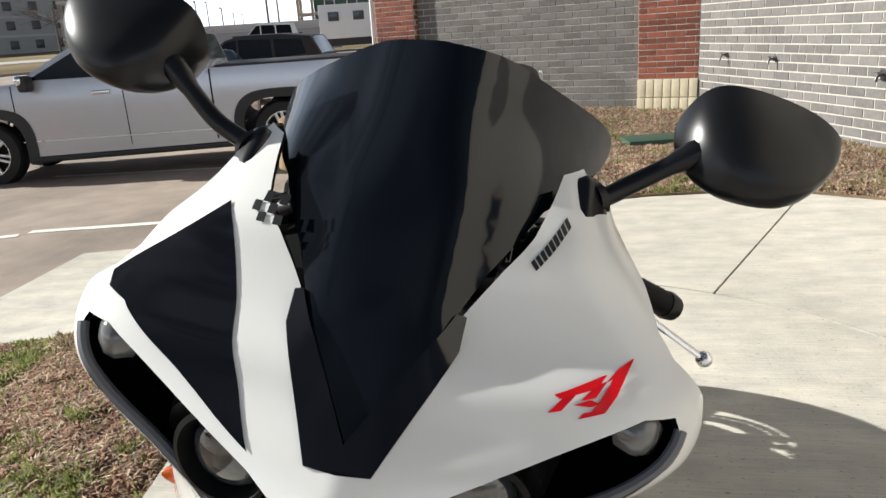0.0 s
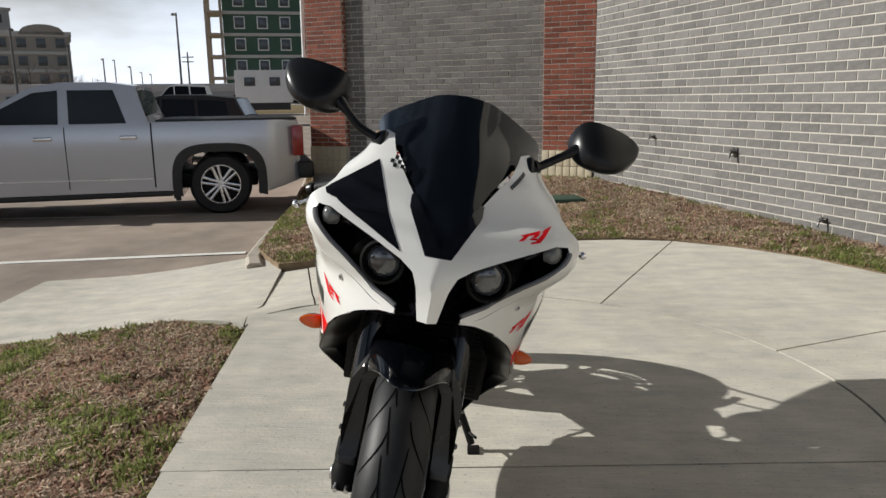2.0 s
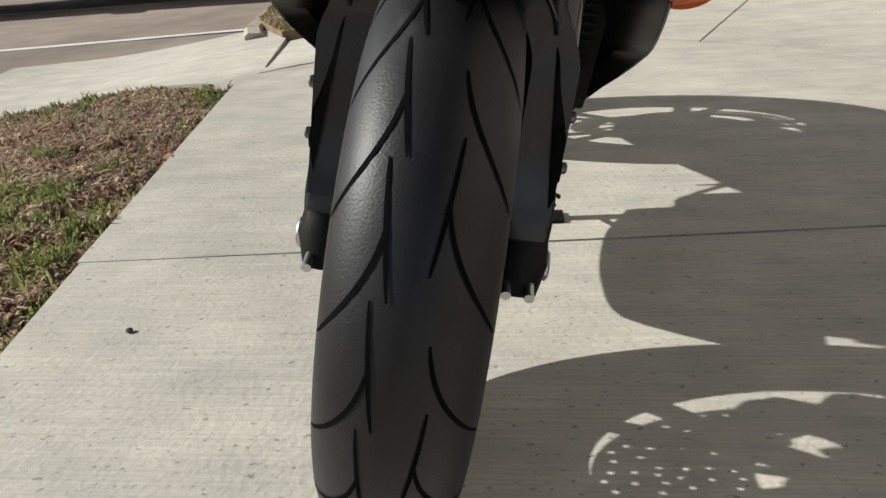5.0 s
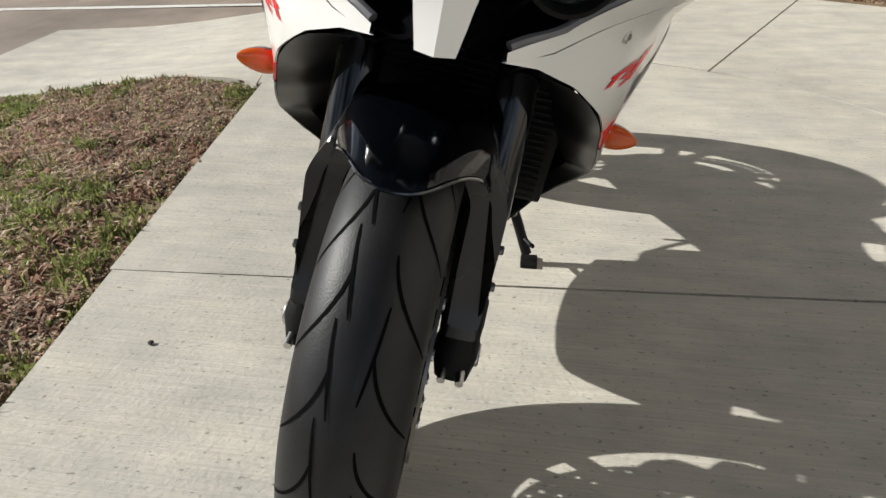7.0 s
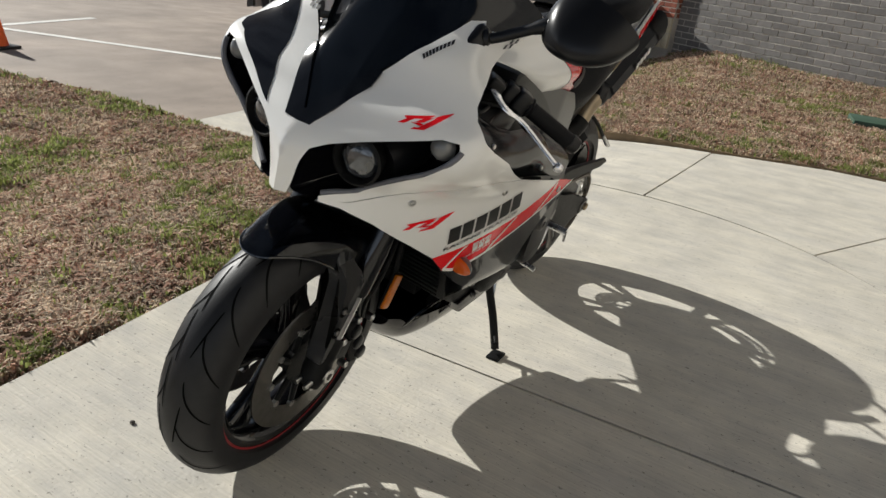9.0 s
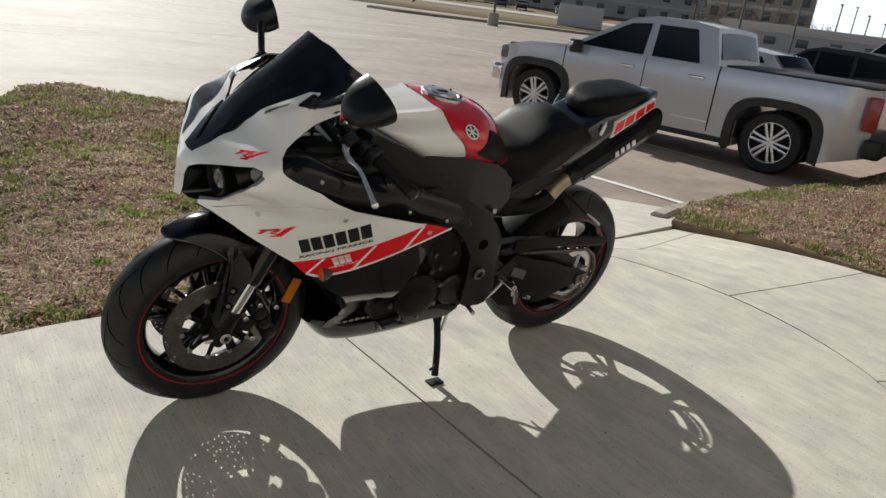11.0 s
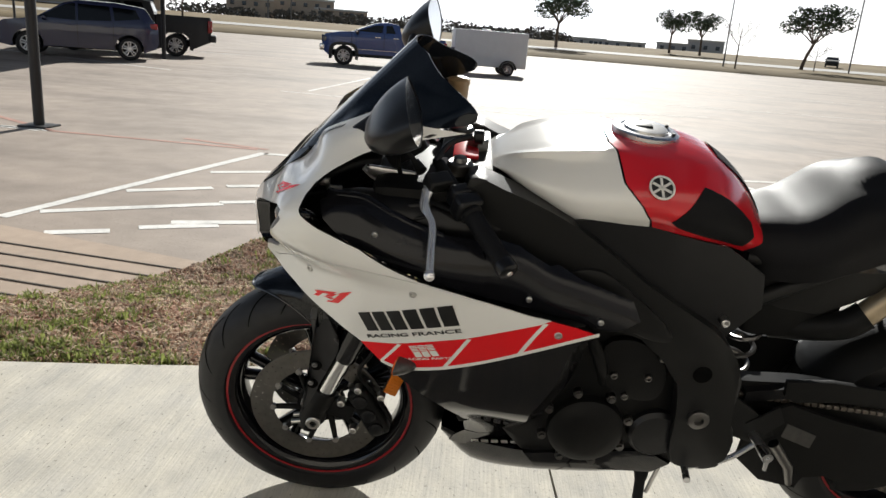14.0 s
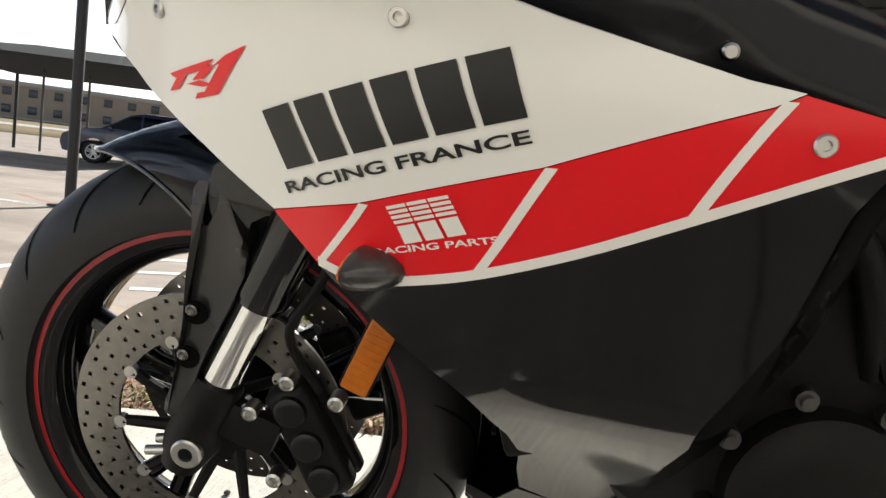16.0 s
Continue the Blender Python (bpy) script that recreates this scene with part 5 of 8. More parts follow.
def inner_x(y, z):
    roll = max(0.0, z - duct_top(y) + 0.034) / 0.034
    return 0.256 - 1.6 * max(0.0, z - 0.80) ** 2 * 2 - 0.10 * max(0.0, 0.06 - y) + 0.03 * max(0, 0.75 - z) - 0.030 * roll ** 2.2 + 0.006 * math.exp(-((z - duct_top(y) + 0.06) / 0.022) ** 2)


M_INNER = mat("semi_gloss_black_panel", (0.008, 0.008, 0.010), 0.18, vary=0.2, scale=12, spec=0.34)
IN1 = [(0.235, 0.766), (0.16, 0.80), (0.09, 0.835), (0.047, 0.868), (0.038, 0.888), (0.06, 0.902), (0.112, 0.897), (0.163, 0.876), (0.21, 0.858), (0.26, 0.845), (0.33, 0.84), (0.345, 0.80), (0.338, 0.746)]
IN2 = [(0.330, 0.744), (0.335, 0.80), (0.345, 0.845), (0.40, 0.835), (0.46, 0.800), (0.475, 0.80), (0.52, 0.78), (0.62, 0.745), (0.635, 0.715), (0.60, 0.695), (0.575, 0.692), (0.47, 0.716)]
for s in (1, -1):
    for poly, nm, dx in ((IN1, "duct_cover", 0.0), (IN2, "side_infill", -0.004)):
        bm = bmesh.new()
        sheet(bm, poly, lambda y, z: (s * (inner_x(y, z) + dx), y, z), 0.009, thick=0.004, flip=s < 0)
        if nm == "duct_cover":
            lip = spline([(0.05, 0.898), (0.112, 0.894), (0.163, 0.873), (0.21, 0.855), (0.26, 0.842)], 5)
            tube(bm, [(s * (inner_x(float(u), float(v)) - 0.012), float(u), float(v) - 0.006) for u, v in lip], 0.0125, 14)
        part(nm, bm, M_INNER, bike, "semi-gloss black inner panel")
    # bracket, brace, clip and hoses behind the cover
    bm = bmesh.new()
    box(bm, (s * 0.135, 0.032, 0.893), (0.012, 0.020, 0.012), 0.002)
    box(bm, (s * 0.135, 0.050, 0.883), (0.010, 0.030, 0.008), 0.002)
    part("bracket", bm, M_STEEL, bike, "small silver bracket")
    bm = bmesh.new()
    tube(bm, spline([(s * 0.075, 0.098, 0.905), (s * 0.075, 0.120, 0.886), (s * 0.075, 0.155, 0.879), (s * 0.075, 0.195, 0.872)], 5), [0.009] * 16, 12, flat=0.6)
    part("brace", bm, M_ALU, bike, "silver fairing brace")
    bm = bmesh.new()
    box(bm, (s * 0.205, 0.172, 0.858), (0.010, 0.012, 0.018), 0.003)
    part("hose_clip", bm, M_CARWHITE, bike, "pale plastic clip")
    bm = bmesh.new()
    tube(bm, spline([(s * 0.17, 0.160, 0.86), (s * 0.18, 0.20, 0.878), (s * 0.17, 0.25, 0.88), (s * 0.14, 0.29, 0.85)], 6), 0.006, 10)
    tube(bm, spline([(s * 0.19, 0.185, 0.845), (s * 0.195, 0.215, 0.862), (s * 0.18, 0.265, 0.862), (s * 0.15, 0.30, 0.83)], 6), 0.0045, 10)
    part("hose", bm, M_SATIN, bike, "black rubber hose")
    for y, z in ((0.141, 0.848), (0.425, 0.747), (0.560, 0.712)):
        bm = bmesh.new()
        x = inner_x(y, z)
        lathe(bm, [(s * (x - 0.002), 0.0058), (s * (x + 0.002), 0.0058), (s * (x + 0.0035), 0.004), (s * (x + 0.0035), 0.002)], 16, (0, y, z))
        part("push_pin", bm, M_STEEL, bike)
    # twin-spar frame
    bm = bmesh.new()
    fr = [(0.30, 0.945), (0.36, 0.93), (0.50, 0.868), (0.655, 0.757), (0.765, 0.690), (0.835, 0.640), (0.885, 0.550), (0.880, 0.47), (0.905, 0.40), (0.885, 0.325), (0.80, 0.320), (0.775, 0.36), (0.768, 0.47), (0.745, 0.565), (0.69, 0.625), (0.60, 0.655), (0.50, 0.68), (0.38, 0.78), (0.30, 0.86)]
    prism(bm, [(float(a), float(b)) for a, b in spline(fr, 3, True)], s * 0.125, s * 0.192, 0.010)
    frm = part("frame", bm, M_FRAME, bike, "black twin-spar aluminium frame")
    bm = bmesh.new()
    prism(bm, [(float(a), float(b)) for a, b in spline([(0.50, 0.775), (0.56, 0.785), (0.62, 0.745), (0.70, 0.68), (0.72, 0.64), (0.66, 0.645), (0.60, 0.69), (0.52, 0.72)], 3, True)], s * 0.18, s * 0.202, 0.008)
    part("frame_boss", bm, M_FRAME, frm)
    bm = bmesh.new()
    lathe(bm, [(s * 0.186, 0.024), (s * 0.200, 0.022), (s * 0.202, 0.018), (s * 0.202, 0.010), (s * 0.194, 0.009)], 6 * 4, (0, 0.815, 0.455))
    part("pivot_nut", bm, M_DARKBOLT, frm)
    # no opening is cut here: a dark disc paints the hole's shade
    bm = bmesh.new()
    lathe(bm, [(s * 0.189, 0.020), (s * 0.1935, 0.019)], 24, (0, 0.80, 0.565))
    part("frame_hole", bm, M_RECESS_SHADE, frm)
    # air-box side cover between tank and frame
    bm = bmesh.new()
    sheet(bm, [(0.50, 0.868), (0.53, 0.873), (0.645, 0.868), (0.80, 0.832), (0.835, 0.81), (0.885, 0.775), (0.90, 0.70), (0.84, 0.63), (0.765, 0.685), (0.655, 0.752)], lambda y, z: (s * (0.168 - 0.12 * max(0, y - 0.7)), y, z), 0.02, thick=0.006, flip=s < 0)
    part("tank_side_cover", bm, M_SATIN, bike, "satin black panel under the tank")
    bm = bmesh.new()
    lathe(bm, [(s * 0.15, 0.009), (s * 0.172, 0.009), (s * 0.174, 0.006), (s * 0.172, 0.003)], 16, (0, 0.825, 0.675))
    part("push_pin", bm, M_STEEL, bike)

eng = part("engine", bmesh.new(), M_MATTE, bike, "black inline engine with round side covers")
bm = bmesh.new()
prism(bm, [(float(a), float(b)) for a, b in spline([(0.40, 0.66), (0.55, 0.69), (0.68, 0.66), (0.80, 0.56), (0.86, 0.42), (0.84, 0.31), (0.70, 0.275), (0.50, 0.28), (0.42, 0.36), (0.38, 0.5)], 3, True)], -0.155, 0.155, 0.02)
part("crankcase", bm, M_MATTE, eng)
for s in (1, -1):
    bm = bmesh.new()
    lathe(bm, [(s * 0.14, 0.083), (s * 0.178, 0.080), (s * 0.188, 0.070), (s * 0.195, 0.045), (s * 0.196, 0.0)], 40, (0, 0.595, 0.385))
    part("generator_cover", bm, M_MATTE, eng, "round black engine cover")
    for k in range(8):
        a = 2 * math.pi * k / 8 + 0.3
        bm = bmesh.new()
        c_ = (0, 0.595 + 0.093 * math.cos(a), 0.385 + 0.093 * math.sin(a))
        lathe(bm, [(s * 0.14, 0.010), (s * 0.168, 0.010)], 12, c_)
        lathe(bm, [(s * 0.165, 0.0065), (s * 0.174, 0.0065), (s * 0.174, 0.003)], 12, c_)
        part("cover_bolt", bm, M_DARKBOLT, eng)
    bm = bmesh.new()
    lathe(bm, [(s * 0.13, 0.060), (s * 0.168, 0.058), (s * 0.176, 0.05), (s * 0.177, 0.0)], 32, (0, 0.745, 0.385))
    part("sprocket_cover", bm, M_SATIN, eng)
    bm = bmesh.new()
    prism(bm, [(float(a), float(b)) for a, b in spline([(0.60, 0.60), (0.66, 0.62), (0.725, 0.58), (0.74, 0.50), (0.70, 0.47), (0.62, 0.50)], 3, True)], s * 0.13, s * 0.172, 0.008)
    part("pump_cover", bm, M_MATTE, eng)
    for y, z in ((0.63, 0.535), (0.70, 0.535), (0.72, 0.585), (0.66, 0.485), (0.545, 0.655)):
        bm = bmesh.new()
        lathe(bm, [(s * 0.16, 0.0075), (s * 0.180, 0.0075), (s * 0.181, 0.004), (s * 0.176, 0.004)], 12, (0, y, z))
        part("cover_bolt", bm, M_DARKBOLT, eng)
    bm = bmesh.new()
    tube(bm, spline([(s * 0.15, 0.54, 0.64), (s * 0.175, 0.57, 0.62), (s * 0.17, 0.60, 0.56), (s * 0.15, 0.62, 0.50)], 5), 0.013, 10)
    tube(bm, spline([(s * 0.14, 0.36, 0.72), (s * 0.18, 0.45, 0.66), (s * 0.17, 0.55, 0.66)], 5), 0.016, 10)
    part("coolant_hose", bm, M_MATTE, eng)
    bm = bmesh.new()
    prism(bm, [(0.47, 0.30), (0.74, 0.335), (0.80, 0.30), (0.76, 0.27), (0.50, 0.262)], s * 0.06, s * 0.165, 0.012)
    part("belly_rail", bm, M_BLACK, eng)

# rounded underside between the belly pans
keel = table((0.29, 0.33, 0.37, 0.47, 0.60, 0.70, 0.80), (0.245, 0.196, 0.168, 0.163, 0.172, 0.187, 0.215))
keel_w = table((0.29, 0.37, 0.50, 0.70, 0.80), (0.075, 0.115, 0.135, 0.135, 0.12))
bm = bmesh.new()
rows = []
for y in np.linspace(0.29, 0.80, 22):
    rows.append([bm.verts.new((keel_w(y) * math.sin(a), y, 0.285 - (0.285 - keel(y)) * math.cos(a) ** 0.8)) for a in np.linspace(-math.pi / 2 + 0.02, math.pi / 2 - 0.02, 17)])
for u, v in zip(rows, rows[1:]):
    for i in range(16):
        bm.faces.new((u[i], u[i + 1], v[i + 1], v[i]))
bm.faces.new(rows[0])
bm.faces.new(rows[-1])
part("belly_underside", bm, M_BLACK, bike, "gloss black rounded belly underside")

# ---- tank ----
tk_top = table((0.335, 0.36, 0.42, 0.50, 0.58, 0.64, 0.72, 0.78, 0.84, 0.885, 0.91), (0.924, 0.945, 0.968, 0.985, 0.997, 0.998, 0.991, 0.970, 0.924, 0.862, 0.81))
tk_w = table((0.335, 0.36, 0.42, 0.50, 0.58, 0.64, 0.72, 0.78, 0.84, 0.885, 0.91), (0.075, 0.10, 0.148, 0.176, 0.188, 0.191, 0.184, 0.166, 0.13, 0.103, 0.095))
tk_bot = table((0.335, 0.36, 0.42, 0.50, 0.58, 0.64, 0.72, 0.80, 0.86, 0.91), (0.925, 0.925, 0.896, 0.862, 0.862, 0.863, 0.845, 0.826, 0.80, 0.785))
sec_x = table((0, 0.18, 0.36, 0.46, 0.56, 0.68, 0.82, 1.0), (0, 0.27, 0.53, 0.71, 0.87, 0.985, 0.97, 0.86))
sec_z = table((0, 0.18, 0.36, 0.46, 0.56, 0.68, 0.82, 1.0), (0, 0.015, 0.10, 0.22, 0.36, 0.55, 0.78, 1.0))


sec_zf = table((0, 0.18, 0.36, 0.40, 0.56, 0.68, 0.82, 1.0), (0, 0.008, 0.045, 0.085, 0.36, 0.55, 0.78, 1.0))


def tank_at(s):
    def f(y, u):
        u2 = max(0.0, u)
        t, b = tk_top(y), tk_bot(y)
        rid = 0.013 * math.exp(-((u - 0.38) / 0.035) ** 2) * sstep((0.60 - y) / 0.1) * sstep((y - 0.36) / 0.05)
        return Vector((s * (tk_w(y) * sec_x(u2) + rid), y, t - (t - b) * (sec_z(u2) + (sec_zf(u2) - sec_z(u2)) * sstep((0.64 - y) / 0.08)) + rid * 0.5)) if u >= 0 else Vector((s * u * tk_w(y) * 2, y, t))
    return f


TK = {s: tank_at(s) for s in (1, -1)}
WHITE_T = [(0.345, 0.0), (0.340, 0.3), (0.345, 0.6), (0.365, 0.9), (0.375, 1.0), (0.45, 1.0), (0.505, 1.0), (0.57, 1.0), (0.640, 1.0), (0.632, 0.85), (0.612, 0.72), (0.578, 0.56), (0.568, 0.40), (0.556, 0.25), (0.556, 0.0)]
RED_T = [(0.560, 0.0), (0.560, 0.25), (0.572, 0.40), (0.582, 0.56), (0.616, 0.72), (0.636, 0.85), (0.645, 1.0), (0.73, 1.0), (0.80, 1.0), (0.845, 1.0), (0.87, 0.8), (0.905, 0.5), (0.908, 0.0)]
tank = part("fuel_tank", bmesh.new(), M_RED, bike, "white and red fuel tank with black knee pads")
for nm, poly, m_ in (("tank_cover", WHITE_T, M_WHITE), ("tank_shell", RED_T, M_RED)):
    bm = bmesh.new()
    for s in (1, -1):
        sc = 0.22
        sheet(bm, [(a, b * sc) for a, b in poly], lambda y, u: TK[s](y, u / sc), 0.007, flip=s > 0)
    bmesh.ops.remove_doubles(bm, verts=bm.verts[:], dist=0.0015)
    part(nm, bm, m_, tank, "pearl white air-box cover" if m_ is M_WHITE else "bright red tank shell")
bm = bmesh.new()
for s in (1, -1):
    sheet(bm, [(a, b * 0.22) for a, b in [(0.35, 0.02), (0.35, 0.9), (0.5, 0.97), (0.64, 0.97), (0.84, 0.96), (0.895, 0.5), (0.90, 0.02)]], lambda y, u: TK[s](y, u / 0.22), 0.03, proud=-0.010, flip=s > 0)
part("tank_core", bm, M_MATTE, tank)
for s in (1, -1):
    bm = bmesh.new()
    sheet(bm, [(a, b * 0.22) for a, b in [(0.728, 0.52), (0.78, 0.55), (0.838, 0.62), (0.852, 0.72), (0.835, 0.90), (0.815, 0.93), (0.75, 0.90), (0.685, 0.86), (0.672, 0.82)]], lambda y, u: TK[s](y, u / 0.22), 0.015, thick=0.001, proud=0.0025, flip=s > 0)
    part("knee_pad", bm, M_SEAT, tank, "black rubber knee pad")
    bm = bmesh.new()
    p = TK[s](0.645, 0.575)
    nn = (TK[s](0.65, 0.575) - p).cross(TK[s](0.645, 0.585) - p).normalized()
    nn = nn if nn.x * s > 0 else -nn
    rm = nn.to_track_quat("Z", "Y").to_matrix().to_4x4()
    lathe(bm, [(0.001, 0.024), (0.004, 0.024), (0.0045, 0.0225), (0.0045, 0.0205), (0.0015, 0.0205), (0.0010, 0.0200)], 36, p, "z", m=rm)
    for k in range(3):
        box(bm, p + nn * 0.0030, (0.0045, 0.038, 0.0016), 0.0, rm @ Matrix.Rotation(math.pi * k / 3, 4, "Z"))
    part("round_badge", bm, M_DECALWHITE, tank, "round white ring badge")
    bm = bmesh.new()
    lathe(bm, [(0.0005, 0.0205), (0.0022, 0.0205)], 30, p, "z", m=rm)
    part("badge_ground", bm, M_DECALBLACK, tank)
bm = bmesh.new()
sheet(bm, [(0.775, -0.045), (0.80, -0.055), (0.86, -0.05), (0.895, -0.03), (0.895, 0.03), (0.86, 0.05), (0.80, 0.055), (0.775, 0.045)], lambda y, x: (x, y, tk_top(y) - 2.2 * x * x), 0.012, thick=0.001, proud=0.0)
for v in bm.verts:
    v.co.z += 0.0035
part("tank_pad", bm, M_SEAT, tank)
capm = Matrix.Rotation(radians(-4), 4, "X")
bm = bmesh.new()
cc = (0, 0.640, 0.998)
lathe(bm, [(-0.006, 0.066), (0.003, 0.066), (0.006, 0.062), (0.006, 0.050), (0.004, 0.048), (0.004, 0.0)], 48, cc, "z", m=capm)
cap = part("filler_cap", bm, M_ALU, tank, "silver filler cap ring")
bm = bmesh.new()
lathe(bm, [(0.0042, 0.044), (0.009, 0.042), (0.010, 0.036), (0.010, 0.0)], 40, cc, "z", m=capm)
part("cap_lid", bm, M_STEEL, cap)
bm = bmesh.new()
box(bm, (0, 0.635, 1.0090), (0.018, 0.034, 0.004), 0.0015)
part("cap_latch", bm, M_MATTE, cap)
for k in range(6):
    bm = bmesh.new()
    a = 2 * math.pi * k / 6
    tube(bm, [(0.056 * math.cos(a), 0.64 + 0.056 * math.sin(a), 0.995), (0.056 * math.cos(a), 0.64 + 0.056 * math.sin(a), 1.0055)], 0.0035, 8)
    part("cap_screw", bm, M_MATTE, cap)

# ---- seats and tail ----
def loft(ys, half, top, bot, shape, n=14):
    """A cushion: rows along y, each a rounded section from its top to its lower edge on both sides."""
    bm = bmesh.new()
    rows = []
    for y in ys:
        w, t, b = half(y), top(y), bot(y)
        row = []
        for k in range(-n, n + 1):
            u = k / n
            a = abs(u)
            x = w * math.copysign(math.sin(min(1, a * 1.25) * math.pi / 2) ** shape, u) * (1 - 0.12 * max(0, a - 0.8) / 0.2)
            z = t - (t - b) * (1 - math.cos(a * math.pi / 2)) ** 1.25
            row.append(bm.verts.new((x, y, z)))
        rows.append(row)
    for u, v in zip(rows, rows[1:]):
        for i in range(2 * n):
            bm.faces.new((u[i], u[i + 1], v[i + 1], v[i]))
    for r in (rows[0], rows[-1]):
        bm.faces.new(r)
    for u, v in zip(rows, rows[1:]):
        bm.faces.new((u[0], v[0], v[-1], u[-1]))
    return bm


bm = loft(np.linspace(0.845, 1.258, 40), table((0.845, 0.90, 0.98, 1.06, 1.13, 1.19, 1.235, 1.258), (0.090, 0.122, 0.150, 0.152, 0.146, 0.136, 0.116, 0.080)), table((0.845, 0.91, 0.96, 1.00, 1.045, 1.09, 1.13, 1.165, 1.20, 1.235, 1.258), (0.846, 0.864, 0.876, 0.902, 0.942, 0.965, 0.968, 0.952, 0.922, 0.904, 0.885)), table((0.845, 0.89, 0.99, 1.07, 1.18, 1.258), (0.775, 0.750, 0.762, 0.798, 0.856, 0.872)), 0.62)
for v in bm.verts:
    # the hump stays narrow and two low wings run on behind it
    b = abs(v.co.x) / 0.145
    v.co.z += (0.016 * sstep((v.co.y - 1.16) / 0.04) * (1 - sstep((v.co.y - 1.215) / 0.035)) - 0.016 * math.exp(-((v.co.y - 1.10) / 0.05) ** 2)) * sstep((b - 0.30) / 0.25) * (1 - sstep((b - 0.8) / 0.2))
part("rider_seat", bm, M_SEAT, bike, "black vinyl rider seat rising to a rear hump")
bm = loft(np.linspace(1.215, 1.56, 26), table((1.215, 1.24, 1.30, 1.38, 1.49, 1.56), (0.035, 0.072, 0.104, 0.106, 0.080, 0.034)), table((1.215, 1.235, 1.30, 1.38, 1.46, 1.53, 1.56), (0.990, 1.016, 1.040, 1.052, 1.060, 1.054, 1.044)), table((1.215, 1.28, 1.37, 1.48, 1.56), (0.968, 0.956, 0.980, 1.030, 1.038)), 0.6)
part("pillion_seat", bm, M_SEAT, bike, "black pillion seat pad")
M_TAIL = mat("deep_blue_black_paint", (0.006, 0.008, 0.016), 0.15, vary=0.2, scale=8, coat=0.7)
bm = loft(np.linspace(1.02, 1.61, 34), table((1.02, 1.10, 1.2, 1.35, 1.5, 1.61), (0.11, 0.126, 0.130, 0.120, 0.092, 0.030)), table((1.02, 1.08, 1.14, 1.19, 1.23, 1.28, 1.36, 1.50, 1.61), (0.800, 0.830, 0.890, 0.935, 0.962, 0.985, 1.005, 1.040, 1.047)), table((1.02, 1.15, 1.236, 1.322, 1.444, 1.61), (0.772, 0.788, 0.820, 0.880, 0.962, 1.036)), 0.6)
tail = part("tail_cowl", bm, M_TAIL, bike, "blue-black tail cowl with red strobe stripe")
for s in (1, -1):
    bw = bmesh.new()
    f = lambda y, z: (s * (0.124 - 0.075 * max(0, y - 1.25) ** 1.2 * 2.0), y, z)
    sheet(bw, [(1.312, 0.904), (1.310, 0.964), (1.508, 1.047), (1.527, 1.012)], f, 0.03, thick=0.002, proud=0.006, flip=s < 0)
    part("tail_stripe", bw, M_DECALWHITE, tail)
    for i in range(4):
        a, b = 0.04 + i * 0.245, 0.04 + i * 0.245 + 0.205
        lo = lambda t: (1.312 + 0.215 * t, 0.904 + 0.108 * t)
        up_ = lambda t: (1.310 + 0.198 * t, 0.964 + 0.083 * t)
        qd = []
        for t, e in ((a, 0.14), (b, 0.14), (b, 0.86), (a, 0.86)):
            L_, U_ = lo(t), up_(t)
            qd.append((L_[0] + (U_[0] - L_[0]) * e, L_[1] + (U_[1] - L_[1]) * e))
        bm = bmesh.new()
        sheet(bm, qd, f, 0.03, proud=0.0075, flip=s < 0)
        part("red_block", bm, M_DECALRED, tail)
    # silencer under the tail
    ex = part("silencer", bmesh.new(), M_SATIN, bike, "black underseat silencer can")
    bm = bmesh.new()
    tube(bm, [(s * 0.105, 1.185, 0.742), (s * 0.105, 1.192, 0.747), (s * 0.105, 1.226, 0.768), (s * 0.106, 1.230, 0.771), (s * 0.108, 1.34, 0.840), (s * 0.11, 1.492, 0.937)], [0.026, 0.033, 0.034, 0.039, 0.042, 0.042], 8, flat=0.95)
    part("can", bm, M_SATIN, ex)
    bm = bmesh.new()
    # the end cap, cut off at a long slant and left hollow
    capr = tube(bm, [(s * 0.11, 1.480, 0.929), (s * 0.11, 1.512, 0.950), (s * 0.11, 1.511, 0.949), (s * 0.11, 1.46, 0.917)], [0.043, 0.043, 0.036, 0.034], 16, caps=False, flat=0.95)
    for ring in capr[1:3]:
        for v in ring:
            o_ = ((v.co.z - 0.950) * 0.84 - (v.co.y - 1.512) * 0.54) / 0.042
            v.co.y += (0.012 + 0.045 * o_) * 0.84
            v.co.z += (0.012 + 0.045 * o_) * 0.54
    part("tip", bm, M_MATTE, ex)
    bm = bmesh.new()
    tube(bm, spline([(s * 0.105, 1.192, 0.748), (s * 0.10, 1.165, 0.720), (s * 0.10, 1.125, 0.672)], 5), 0.026, 14)
    part("link_pipe", bm, M_BRASS, ex, "tan heat-stained link pipe")
    bm = bmesh.new()
    tube(bm, spline([(s * 0.10, 1.132, 0.680), (s * 0.095, 1.10, 0.650), (s * 0.07, 1.05, 0.625), (s * 0.03, 0.98, 0.60)], 5), [0.031] + [0.030] * 15, 14)
    part("collector", bm, M_MATTE, ex)
    # dark plate under the seat
    bm = bmesh.new()
    prism(bm, [(0.90, 0.752), (1.02, 0.776), (1.15, 0.790), (1.236, 0.820), (1.222, 0.775), (1.165, 0.752), (1.10, 0.700), (1.04, 0.668), (0.96, 0.675), (0.89, 0.70)], s * 0.078, s * 0.096, 0.005)
    part("under_seat_plate", bm, M_FRAME, bike)
    # bracket on the tail
    bm = bmesh.new()
    prism(bm, [(1.246, 0.920), (1.252, 0.950), (1.262, 0.971), (1.268, 0.950), (1.262, 0.915)], s * 0.122, s * 0.128, 0.0015)
